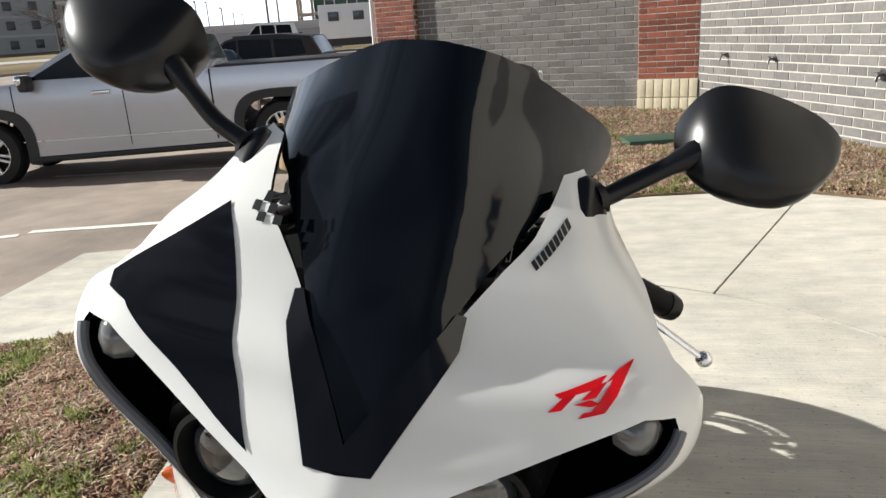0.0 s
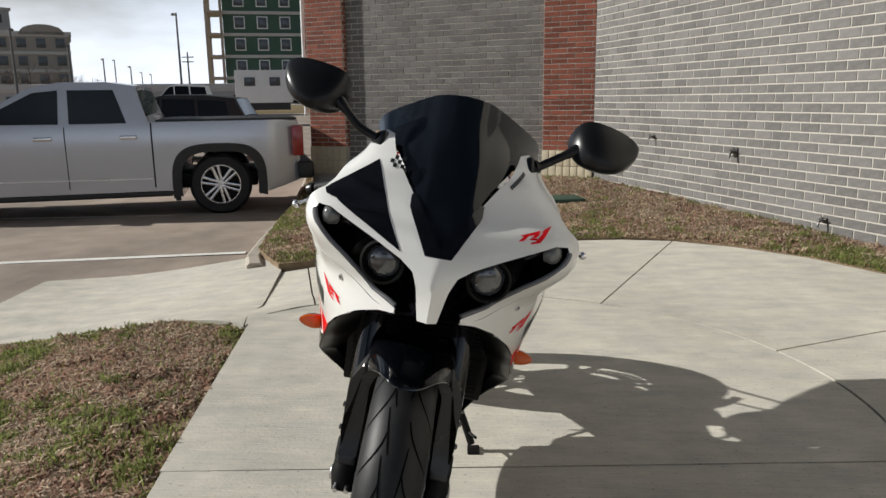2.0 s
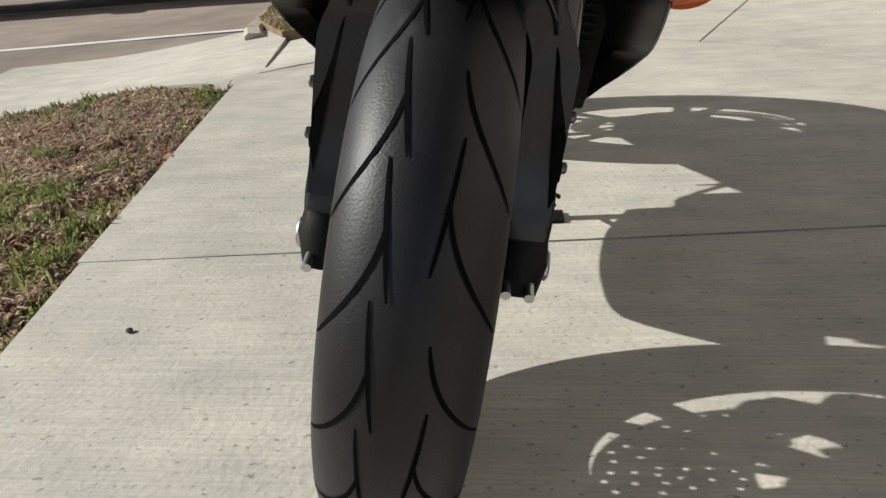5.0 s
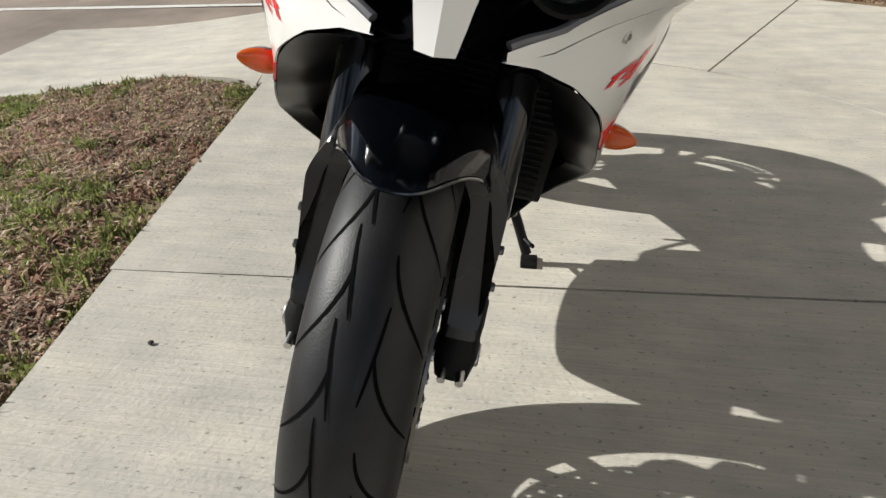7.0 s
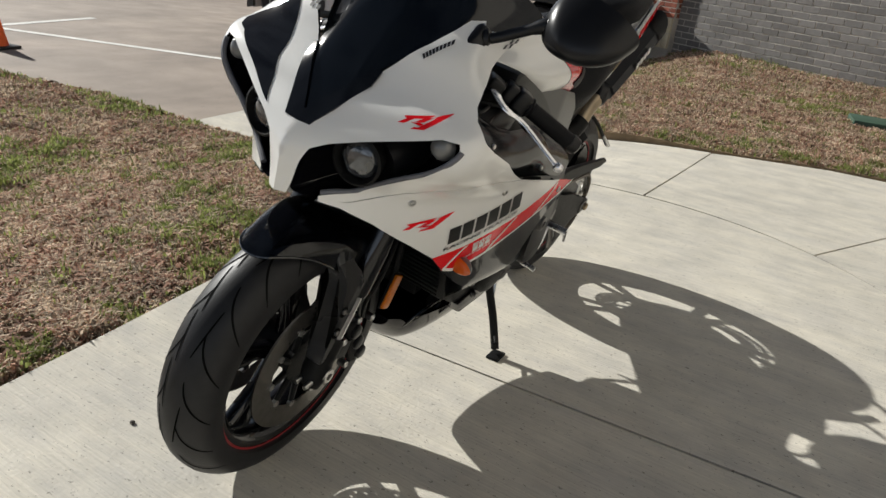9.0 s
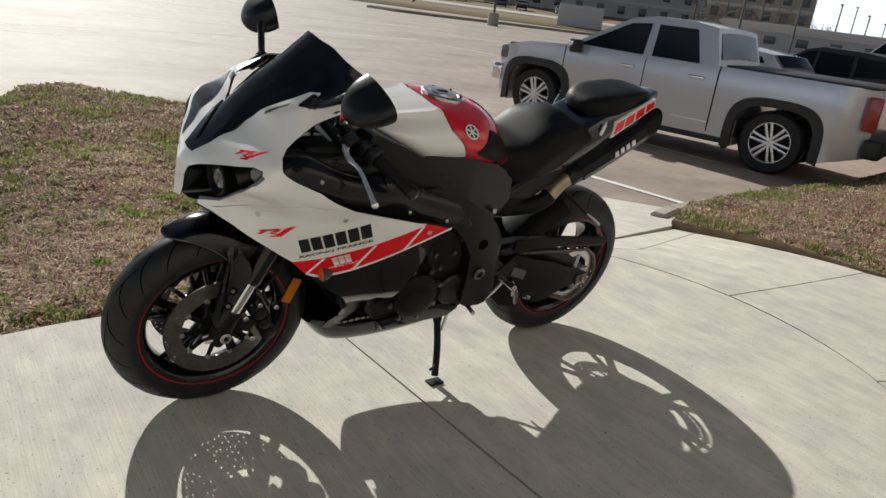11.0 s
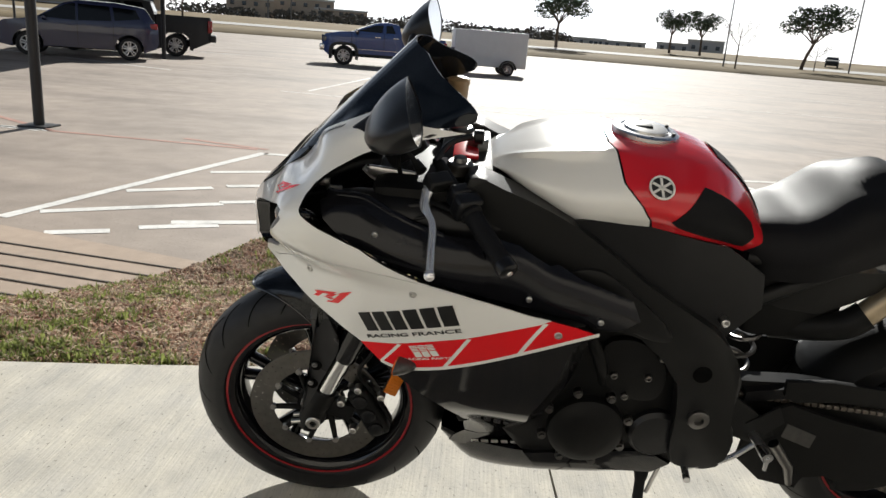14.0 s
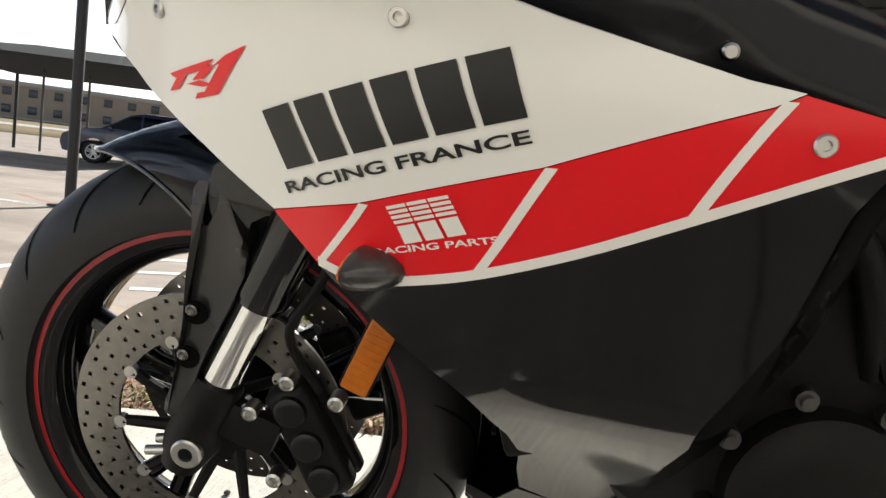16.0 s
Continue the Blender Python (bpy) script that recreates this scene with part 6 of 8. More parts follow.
    part("tail_bracket", bm, M_ALU, tail, "small silver bracket")
    bm = bmesh.new()
    for i in range(4):
        p = Vector((s * 0.1515, 1.345 + 0.0225 * i, 0.857 + 0.0135 * i))
        box(bm, p, (0.003, 0.016, 0.021), 0.0005, Matrix.Rotation(radians(30), 4, "X"))
    part("maker_mark", bm, M_DECALWHITE, ex)
    bm = bmesh.new()
    tube(bm, [(s * 0.10, 0.84, 0.66), (s * 0.11, 1.0, 0.76), (s * 0.10, 1.2, 0.86)], 0.016, 10)
    tube(bm, [(s * 0.10, 0.86, 0.79), (s * 0.11, 1.0, 0.775), (s * 0.10, 1.2, 0.86)], 0.012, 10)
    part("subframe", bm, M_FRAME, bike)
    # rear indicator on its stalk, and pillion foot-rest hanger
    bm = bmesh.new()
    tube(bm, spline([(s * 0.10, 1.17, 0.71), (s * 0.13, 1.25, 0.656), (s * 0.14, 1.325, 0.606)], 4), 0.006, 8)
    hg = part("hanger", bm, M_MATTE, bike, "thin black hanger with silver foot-rest")
    bm = bmesh.new()
    tube(bm, [(s * 0.14, 1.312, 0.615), (s * 0.147, 1.392, 0.568)], [0.008, 0.011], 10, flat=0.6)
    part("foot_rest", bm, M_ALU, hg)

# ---- swingarm, hugger, shock ----
bm = bmesh.new()
for s in (1, -1):
    prism(bm, [(float(a), float(b)) for a, b in spline([(0.82, 0.49), (0.95, 0.50), (1.10, 0.50), (1.26, 0.455), (1.40, 0.385), (1.45, 0.35), (1.45, 0.285), (1.36, 0.262), (1.2, 0.29), (1.02, 0.34), (0.90, 0.37), (0.82, 0.40)], 3, True)], s * 0.072, s * 0.108, 0.012)
box(bm, (0, 0.87, 0.45), (0.2, 0.09, 0.1), 0.02)
swing = part("swingarm", bm, M_FRAME, bike, "black braced swingarm")
for s in (1, -1):
    bm = bmesh.new()
    box(bm, (s * 0.134, 1.415, 0.321), (0.026, 0.055, 0.040), 0.004, Matrix.Rotation(radians(12), 4, "X"))
    part("axle_block", bm, M_DARKBOLT, swing, "grey axle adjuster block")
    bm = bmesh.new()
    lathe(bm, [(s * 0.13, 0.014), (s * 0.155, 0.014), (s * 0.157, 0.011), (s * 0.150, 0.006)], 18, (0, 1.42, 0.321))
    part("axle_end", bm, M_BRASS, swing)
    bm = bmesh.new()
    box(bm, (s * 0.109, 1.005, 0.415), (0.006, 0.10, 0.045), 0.004, Matrix.Rotation(radians(-14), 4, "X"))
    part("swingarm_plate", bm, M_DARKBOLT, swing)
bm = bmesh.new()
sheet(bm, [(0.93, 0.485), (1.10, 0.515), (1.30, 0.490), (1.50, 0.468), (1.505, 0.452), (1.30, 0.468), (1.10, 0.488), (0.93, 0.46)], lambda y, z: (0.128, y, z), 0.03, thick=0.03)
part("chain_guard", bm, M_SATIN, bike, "black chain guard")
# outer swingarm casting that hides most of the chain
bm = bmesh.new()
prism(bm, [(1.00, 0.528), (1.10, 0.533), (1.226, 0.523), (1.477, 0.496), (1.509, 0.479), (1.461, 0.474), (1.262, 0.482), (1.14, 0.492), (1.03, 0.474), (1.005, 0.49)], 0.128, 0.141, 0.004)
prism(bm, [(1.03, 0.470), (1.14, 0.430), (1.235, 0.418), (1.30, 0.388), (1.36, 0.372), (1.412, 0.352), (1.405, 0.300), (1.33, 0.288), (1.255, 0.246), (1.18, 0.240), (1.19, 0.268), (1.15, 0.285), (1.10, 0.276), (1.097, 0.238), (1.009, 0.256), (0.946, 0.313), (0.948, 0.371), (1.00, 0.455)], 0.128, 0.141, 0.004)
part("swingarm_casting", bm, M_MATTE, swing, "matte black outer swingarm casting")
bm = bmesh.new()
prism(bm, [(1.030, 0.420), (1.100, 0.393), (1.095, 0.358), (1.026, 0.384)], 0.140, 0.1425)
part("data_plate", bm, M_DARKBOLT, swing, "small grey metal plate")
bm = bmesh.new()
tube(bm, [(0.168, 1.000, 0.385), (0.170, 1.047, 0.325), (0.172, 1.060, 0.280)], [0.012, 0.011, 0.007], 10)
part("link_boot", bm, M_DARKBOLT, swing)
bm = bmesh.new()
rows = []
for a in np.linspace(-62, 12, 16):
    rows.append([bm.verts.new((0.105 * w, RA.y + (0.342 - 0.04 * abs(w) ** 3) * math.sin(radians(a)), RA.z + (0.342 - 0.04 * abs(w) ** 3) * math.cos(radians(a)))) for w in np.linspace(-1, 1, 9)])
rows = rows[:9]
for u, v in zip(rows, rows[1:]):
    for i in range(8):
        bm.faces.new((u[i], u[i + 1], v[i + 1], v[i]))
bmesh.ops.delete(bm, geom=[v for v in bm.verts if not v.link_faces], context="VERTS")
bmesh.ops.solidify(bm, geom=bm.faces[:], thickness=0.003)
part("rear_hugger", bm, M_MATTE, bike, "black rear hugger")
bm = bmesh.new()
hel = [(0.03 * math.cos(t * 0.9), 0.94 + 0.03 * math.sin(t * 0.9) + 0.02 * t / 40, 0.42 + 0.0065 * t) for t in np.linspace(0, 40, 160)]
tube(bm, hel, 0.006, 6)
part("shock_spring", bm, M_DARKBOLT, bike)
bm = bmesh.new()
box(bm, (0, 1.0, 0.66), (0.16, 0.20, 0.14), 0.03)
part("undertray", bm, M_MATTE, bike)

# ---- foot controls and stand ----
for s in (1, -1):
    ft = part("foot_control", bmesh.new(), M_FRAME, bike, "alloy rearset with folding footpeg")
    bm = bmesh.new()
    prism(bm, [(0.80, 0.50), (0.86, 0.52), (0.97, 0.44), (1.00, 0.40), (0.96, 0.375), (0.88, 0.40), (0.82, 0.44)], s * 0.15, s * 0.162, 0.004)
    part("rearset_plate", bm, M_FRAME, ft)
    bm = bmesh.new()
    tube(bm, [(s * 0.16, 0.955, 0.40), (s * 0.235, 0.96, 0.40)], [0.010, 0.012], 12)
    tube(bm, [(s * 0.232, 0.96, 0.40), (s * 0.236, 0.96, 0.37)], [0.006, 0.004], 8)
    part("footpeg", bm, M_ALU, ft)
    bm = bmesh.new()
    tube(bm, spline([(s * 0.175, 0.955, 0.385), (s * 0.185, 0.90, 0.345), (s * 0.185, 0.82, 0.315)], 4), 0.006, 8)
    tube(bm, [(s * 0.18, 0.82, 0.315), (s * 0.225, 0.815, 0.315)], 0.008, 10)
    part("pedal", bm, M_ALU, ft)
    bm = bmesh.new()
    sheet(bm, [(0.93, 0.43), (0.99, 0.48), (1.01, 0.44), (0.97, 0.40)], lambda y, z: (s * 0.166, y, z), 0.03, thick=0.004, flip=s < 0)
    part("heel_guard", bm, M_FRAME, ft)
st = part("side_stand", bmesh.new(), M_MATTE, bike, "black side stand folded out")
bm = bmesh.new()
foot = Vector((0.232, 0.722, 0.050))
tube(bm, spline([(0.115, 0.755, 0.275), (0.13, 0.752, 0.235), (0.18, 0.742, 0.15), foot + Vector((-0.006, 0.002, 0.018))], 5), [0.016] * 6 + [0.012] * 10, 12)
part("stand_leg", bm, M_MATTE, st)
bm = bmesh.new()
flat_ = Matrix.Rotation(radians(-11), 4, "Y")
box(bm, foot + Vector((0.004, 0, 0.000)), (0.040, 0.055, 0.009), 0.004, flat_)
part("stand_foot", bm, M_MATTE, st)
bm = bmesh.new()
tube(bm, [(0.205, 0.736, 0.105), (0.225, 0.705, 0.105), (0.232, 0.690, 0.108)], 0.005, 8)
part("stand_tang", bm, M_MATTE, st)
bm = bmesh.new()
tube(bm, [(0.15, 0.765, 0.20), (0.12, 0.80, 0.30)], 0.005, 8)
part("stand_spring", bm, M_STEEL, st)

# ---- handlebars, mirrors, dash ----
for s in (1, -1):
    hb = part("handlebar", bmesh.new(), M_MATTE, bike, "black clip-on bar with rubber grip")
    a, b = Vector((s * 0.150, 0.258, 0.932)), Vector((s * 0.316 if s > 0 else -0.330, 0.367, 0.844 if s > 0 else 0.852))
    d = (b - a).normalized()
    bm = bmesh.new()
    tube(bm, [a - d * 0.03, b], 0.011, 12)
    part("bar", bm, M_MATTE, hb)
    bm = bmesh.new()
    rr = []
    pp = []
    for i in range(25):
        pp.append(a + d * (0.098 + 0.116 * i / 24))
        rr.append(0.0165 + (0.0012 if i % 2 else 0.0) + (0.004 if i in (0, 1) else 0))
    tube(bm, pp, rr, 16)
    part("grip", bm, M_SEAT, hb)
    bm = bmesh.new()
    tube(bm, [b - d * 0.004, b + d * 0.002, b + d * 0.016, b + d * 0.020], [0.018, 0.0195, 0.0175, 0.012], 18)
    part("bar_end", bm, M_SATIN, hb)
    bm = bmesh.new()
    tube(bm, [b + d * 0.019, b + d * 0.0215], [0.006, 0.005], 10)
    part("bar_end_screw", bm, M_STEEL, hb)
    bm = bmesh.new()
    rot = d.to_track_quat("X", "Z").to_matrix().to_4x4()
    box(bm, a + d * 0.080, (0.034, 0.050, 0.046), 0.010, rot, 3)
    box(bm, a + d * 0.052, (0.026, 0.040, 0.040), 0.008, rot, 3)
    part("switch_box", bm, M_SATIN, hb)
    bm = bmesh.new()
    box(bm, a + d * 0.03 + Vector((0, -0.028, 0.006)), (0.034, 0.05, 0.026), 0.008, rot, 3)
    tube(bm, [a + d * 0.01 + Vector((0, -0.05, 0.01)), a + d * -0.012 + Vector((0, -0.052, 0.012))], [0.011, 0.008], 12)
    part("lever_perch", bm, M_FRAME, hb)
    # lever with its ball end
    ball = Vector((s * 0.347, 0.244, 0.829))
    pv = a + d * 0.035 + Vector((0, -0.045, 0.004))
    bm = bmesh.new()
    path = spline([pv, pv + (ball - pv) * 0.22 + Vector((0, -0.010, -0.004)), pv + (ball - pv) * 0.45 + Vector((0, 0.004, 0)), pv + (ball - pv) * 0.75 + Vector((0, 0.002, 0)), ball], 6)
    tube(bm, path, [0.0105] * 4 + [0.0085] * 5 + [0.0065] * (len(path) - 9), 12, flat=0.55, up=(0, 0, 1))
    lathe(bm, [(0.0098 * math.sin(q), 0.0098 * math.cos(q)) for q in np.linspace(-1.5, 1.5, 12)], 16, ball, "z")
    part("lever", bm, M_LEVER, hb, "polished silver lever with a ball end")
    bm = bmesh.new()
    tube(bm, spline([a + Vector((0, -0.05, 0.012)), a + Vector((-s * 0.02, -0.09, 0.04)), a + Vector((-s * 0.05, -0.08, -0.05)), a + Vector((-s * 0.06, -0.02, -0.16))], 6), 0.0045, 8)
    tube(bm, spline([a + d * 0.07 + Vector((0, -0.02, -0.02)), a + Vector((-s * 0.01, -0.06, -0.05)), a + Vector((-s * 0.05, 0.0, -0.14))], 6), 0.005, 8)
    part("cable", bm, M_MATTE, hb)
    # mirror
    mir = part("mirror", bmesh.new(), M_SATIN, bike, "black teardrop mirror on a long stalk")
    bm = bmesh.new()
    out = [(0.252, 1.083), (0.258, 1.118), (0.280, 1.142), (0.320, 1.143), (0.375, 1.128), (0.408, 1.106), (0.410, 1.085), (0.390, 1.062), (0.345, 1.055), (0.285, 1.062)]
    ring = [np.array(q) for q in spline(out, 5, True)]
    cen = np.mean(ring, axis=0)
    rows = []
    for k in range(9):
        th_ = radians(90 * k / 8)
        f, dy = math.cos(th_) ** 1.05 if k < 8 else 0.02, math.sin(th_) * 0.86
        rows.append([bm.verts.new((s * (cen[0] - 0.016 * dy + (q[0] - cen[0]) * f), 0.205 - 0.102 * dy, cen[1] - 0.026 * dy + (q[1] - cen[1]) * f)) for q in ring])
    for u, v in zip(rows, rows[1:]):
        for i in range(len(u)):
            bm.faces.new((u[i], u[(i + 1) % len(u)], v[(i + 1) % len(u)], v[i]))
    bm.faces.new(rows[-1])
    lean = Matrix.Translation((0, 0.205, 1.095)) @ Matrix.Rotation(radians(20), 4, "X") @ Matrix.Translation((0, -0.205, -1.095))
    tilt = Matrix.Identity(4) if s > 0 else Matrix.Translation((-0.285, 0, 1.097)) @ Matrix.Rotation(radians(20), 4, "Y") @ Matrix.Translation((0.285, 0, -1.085))
    bm.transform(tilt @ lean)
    part("mirror_shell", bm, M_SATIN, mir)
    bm = bmesh.new()
    bm.faces.new([bm.verts.new((s * (cen[0] + (q[0] - cen[0]) * 0.96), 0.2035, cen[1] + (q[1] - cen[1]) * 0.96)) for q in ring])
    bm.transform(tilt @ lean)
    part("mirror_glass", bm, M_CHROME, mir, "mirror glass")
    bm = bmesh.new()
    tube(bm, spline([(CDX + s * 0.170, 0.126, 1.022), (CDX + s * 0.184, 0.134, 1.027), (s * 0.215, 0.146, 1.042), (s * 0.262, 0.160, 1.072 if s > 0 else 1.082), (s * 0.285, 0.172, 1.085 if s > 0 else 1.099)], 5), [0.017] * 4 + [0.0095] * 10 + [0.012, 0.013, 0.014, 0.014, 0.014, 0.014, 0.014], 12)
    part("stalk", bm, M_SATIN, mir)
    bm = bmesh.new()
    box(bm, (CDX + s * 0.166, 0.116, 1.016), (0.036, 0.062, 0.026), 0.012, Matrix.Rotation(radians(38), 4, "X") @ Matrix.Rotation(radians(s * 38), 4, "Y"), 3)
    part("mirror_foot", bm, M_SATIN, mir)
bm = bmesh.new()
box(bm, (0, 0.295, 0.925), (0.25, 0.10, 0.022), 0.008)
tri_c = part("triple_clamp", bm, M_MATTE, bike, "triple clamp with red plate and silver nuts")
bm = bmesh.new()
box(bm, (0.02, 0.292, 0.940), (0.10, 0.050, 0.008), 0.003)
part("red_plate", bm, M_RED, tri_c)
for s in (1, -1):
    bm = bmesh.new()
    lathe(bm, [(0.922, 0.025), (0.942, 0.025), (0.945, 0.022), (0.945, 0.014), (0.953, 0.012), (0.955, 0.008)], 24, (s * 0.108, 0.282, 0), "z")
    part("fork_cap", bm, M_DARKBOLT, tri_c, "grey metal fork cap")
bm = bmesh.new()
lathe(bm, [(0.93, 0.024), (0.955, 0.024), (0.958, 0.02), (0.958, 0.008)], 6, (0, 0.315, 0), "z")
part("stem_nut", bm, M_DARKBOLT, tri_c)
bm = bmesh.new()
box(bm, (0, 0.17, 0.965), (0.20, 0.09, 0.075), 0.02, Matrix.Rotation(radians(35), 4, "X"))
dash = part("dashboard", bm, M_SATIN, bike, "black instrument cluster")
bm = bmesh.new()
lathe(bm, [(0, 0.040), (0.012, 0.040), (0.014, 0.036), (0.010, 0.034)], 32, (0.04, 0.205, 0.985), "y", m=Matrix.Rotation(radians(35), 4, "X"))
part("dial", bm, M_CHROME, dash)
bm = bmesh.new()
lathe(bm, [(0.985, 0.020), (1.030, 0.022), (1.034, 0.024), (1.042, 0.024), (1.045, 0.020)], 20, (-0.165, 0.268, -0.012), "z")
part("brake_reservoir", bm, mat("amber_fluid_pot", (0.30, 0.20, 0.10), 0.35, vary=0.2), bike, "small brake fluid reservoir")
bm = bmesh.new()
tube(bm, [(0.0, 0.24, 0.72), (0.0, 0.33, 0.92)], 0.035, 16)
box(bm, (0, 0.25, 0.72), (0.24, 0.09, 0.03), 0.01)
part("steering_head", bm, M_FRAME, bike)
bm = bmesh.new()
box(bm, (0.10, 0.155, 0.907), (0.012, 0.092, 0.020), 0.004, Matrix.Rotation(radians(-5), 4, "X"))
part("fairing_stay", bm, M_ALU, bike, "bright alloy fairing stay")
bm = bmesh.new()
lathe(bm, [(-0.008, 0.011), (-0.006, 0.014), (0.010, 0.014), (0.013, 0.010)], 16, (0.05, 0.312, 0.975), "y")
tube(bm, spline([(0.05, 0.302, 0.975), (0.07, 0.26, 0.965), (0.12, 0.235, 0.945)], 5), 0.006, 8)
part("clutch_adjuster", bm, M_SATIN, bike)

# ---- vehicles: x forward, y to the left, z up ----
def wheel_car(parent, c, R, w, rim, spokes, s):
    wh = part("wheel", bmesh.new(), M_CARTRIM, parent)
    bm = bmesh.new()
    lathe(bm, [(-w / 2, rim), (-w / 2, R - 0.04), (-w / 2 + 0.03, R - 0.008), (-w / 4, R), (w / 4, R), (w / 2 - 0.03, R - 0.008), (w / 2, R - 0.04), (w / 2, rim)], 40, c, "y", closed=True)
    part("tyre", bm, M_TYRE, wh)
    bm = bmesh.new()
    o = s * (w / 2 - 0.03)
    lathe(bm, [(o - s * 0.10, rim - 0.02), (o, rim - 0.02), (o + s * 0.022, rim), (o + s * 0.022, rim - 0.012), (o - s * 0.02, rim - 0.03)], 40, c, "y")
    bmesh.ops.delete(bm, geom=[q for q in bm.faces if len(q.verts) > 4], context="FACES_ONLY")
    for k in range(spokes):
        a = 2 * math.pi * k / spokes + 0.26
        d = Vector((math.cos(a), 0, math.sin(a)))
        p = Vector(c) + Vector((0, o + s * 0.004, 0))
        t = Vector((-math.sin(a), 0, math.cos(a)))
        for f in (-1, 1):
            tube(bm, [p + t * f * 0.018, p + d * (rim - 0.015) + t * f * 0.038], [0.020, 0.024], 8, flat=0.7, up=(0, 1, 0))
    lathe(bm, [(o - s * 0.02, 0.06), (o + s * 0.012, 0.055), (o + s * 0.014, 0.0)], 20, c, "y")
    part("rim", bm, M_ALU, wh, "bright alloy rim")
    bm = bmesh.new()
    lathe(bm, [(o - s * 0.06, rim - 0.02), (o - s * 0.062, 0.0)], 28, c, "y")
    part("brake_shadow_plate", bm, M_MATTE, wh)
    return wh


def car_body(parent, outline, width, belt, tumble, material, name="body", step=0.16, nose=0.16):
    """A body: a side outline given width, leaning in above the belt line and drawn in at the ends."""
    us = [p[0] for p in outline]
    lo, hi = min(us), max(us)

    def half(u, z):
        e = min(u - lo, hi - u)
        return (width / 2 - tumble * max(0.0, z - belt)) * (1 - nose * max(0.0, 1 - e / 0.55) ** 2.2)
    bm = bmesh.new()
    for s in (1, -1):
        sheet(bm, outline, lambda u, z: (u, s * half(u, z), z), step, flip=s > 0)
    dense = []
    o = [Vector(p) for p in outline]
    for a, b in zip(o, o[1:] + o[:1]):
        n = max(1, int((b - a).length / step + 0.5))
        dense += [a + (b - a) * (j / n) for j in range(n)]
    L = [[bm.verts.new((p.x, half(p.x, p.y) * w, p.y + (0.02 * (1 - w * w) if p.y > belt + 0.2 else 0))) for w in np.linspace(-1, 1, 9)] for p in dense]
    for u, v in zip(L, L[1:] + L[:1]):
        for i in range(8):
            bm.faces.new((u[i], u[i + 1], v[i + 1], v[i]))
    bmesh.ops.remove_doubles(bm, verts=bm.verts[:], dist=0.004)
    return part(name, bm, material, parent, angle=30), half


def pane(parent, name, outline, half, material, s, proud=0.006, step=0.12, thick=0.0):
    bm = bmesh.new()
    sheet(bm, outline, lambda u, z: (u, s * half(u, z), z), step, proud=proud, thick=thick, flip=s > 0)
    return part(name, bm, material, parent)


def strip_top(parent, name, a, b, half, inset, material, proud=0.008):
    """Glass across the car between two points of its outline."""
    bm = bmesh.new()
    A, B = Vector(a), Vector(b)
    d = (B - A).normalized()
    nrm = Vector((-d.y, d.x))
    if nrm.y < 0:
        nrm = -nrm
    rows = []
    for t in np.linspace(0.04, 0.96, 5):
        p = A + (B - A) * t + nrm * proud
        rows.append([bm.verts.new((p.x, (half(p.x, p.y) - inset) * w, p.y + 0.02 * (1 - w * w))) for w in np.linspace(-1, 1, 7)])
    for u, v in zip(rows, rows[1:]):
        for i in range(6):
            bm.faces.new((u[i], u[i + 1], v[i + 1], v[i]))
    return part(name, bm, material, parent)


def arch(cx, cz, r, a0, a1, n=9):
    return [(cx + r * math.cos(radians(a0 + (a1 - a0) * i / n)), cz + r * math.sin(radians(a0 + (a1 - a0) * i / n))) for i in range(n + 1)]


def square_arch(cx, cz, a, b, a0, a1, n=14):
    """A flat-topped wheel opening: half-width a, height b over the hub."""
    out = []
    for t in np.linspace(radians(a0), radians(a1), n):
        c, e = math.cos(t), math.sin(t)
        out.append((cx + a * math.copysign(abs(c) ** 0.62, c), cz + b * math.copysign(abs(e) ** 0.62, e)))
    return out


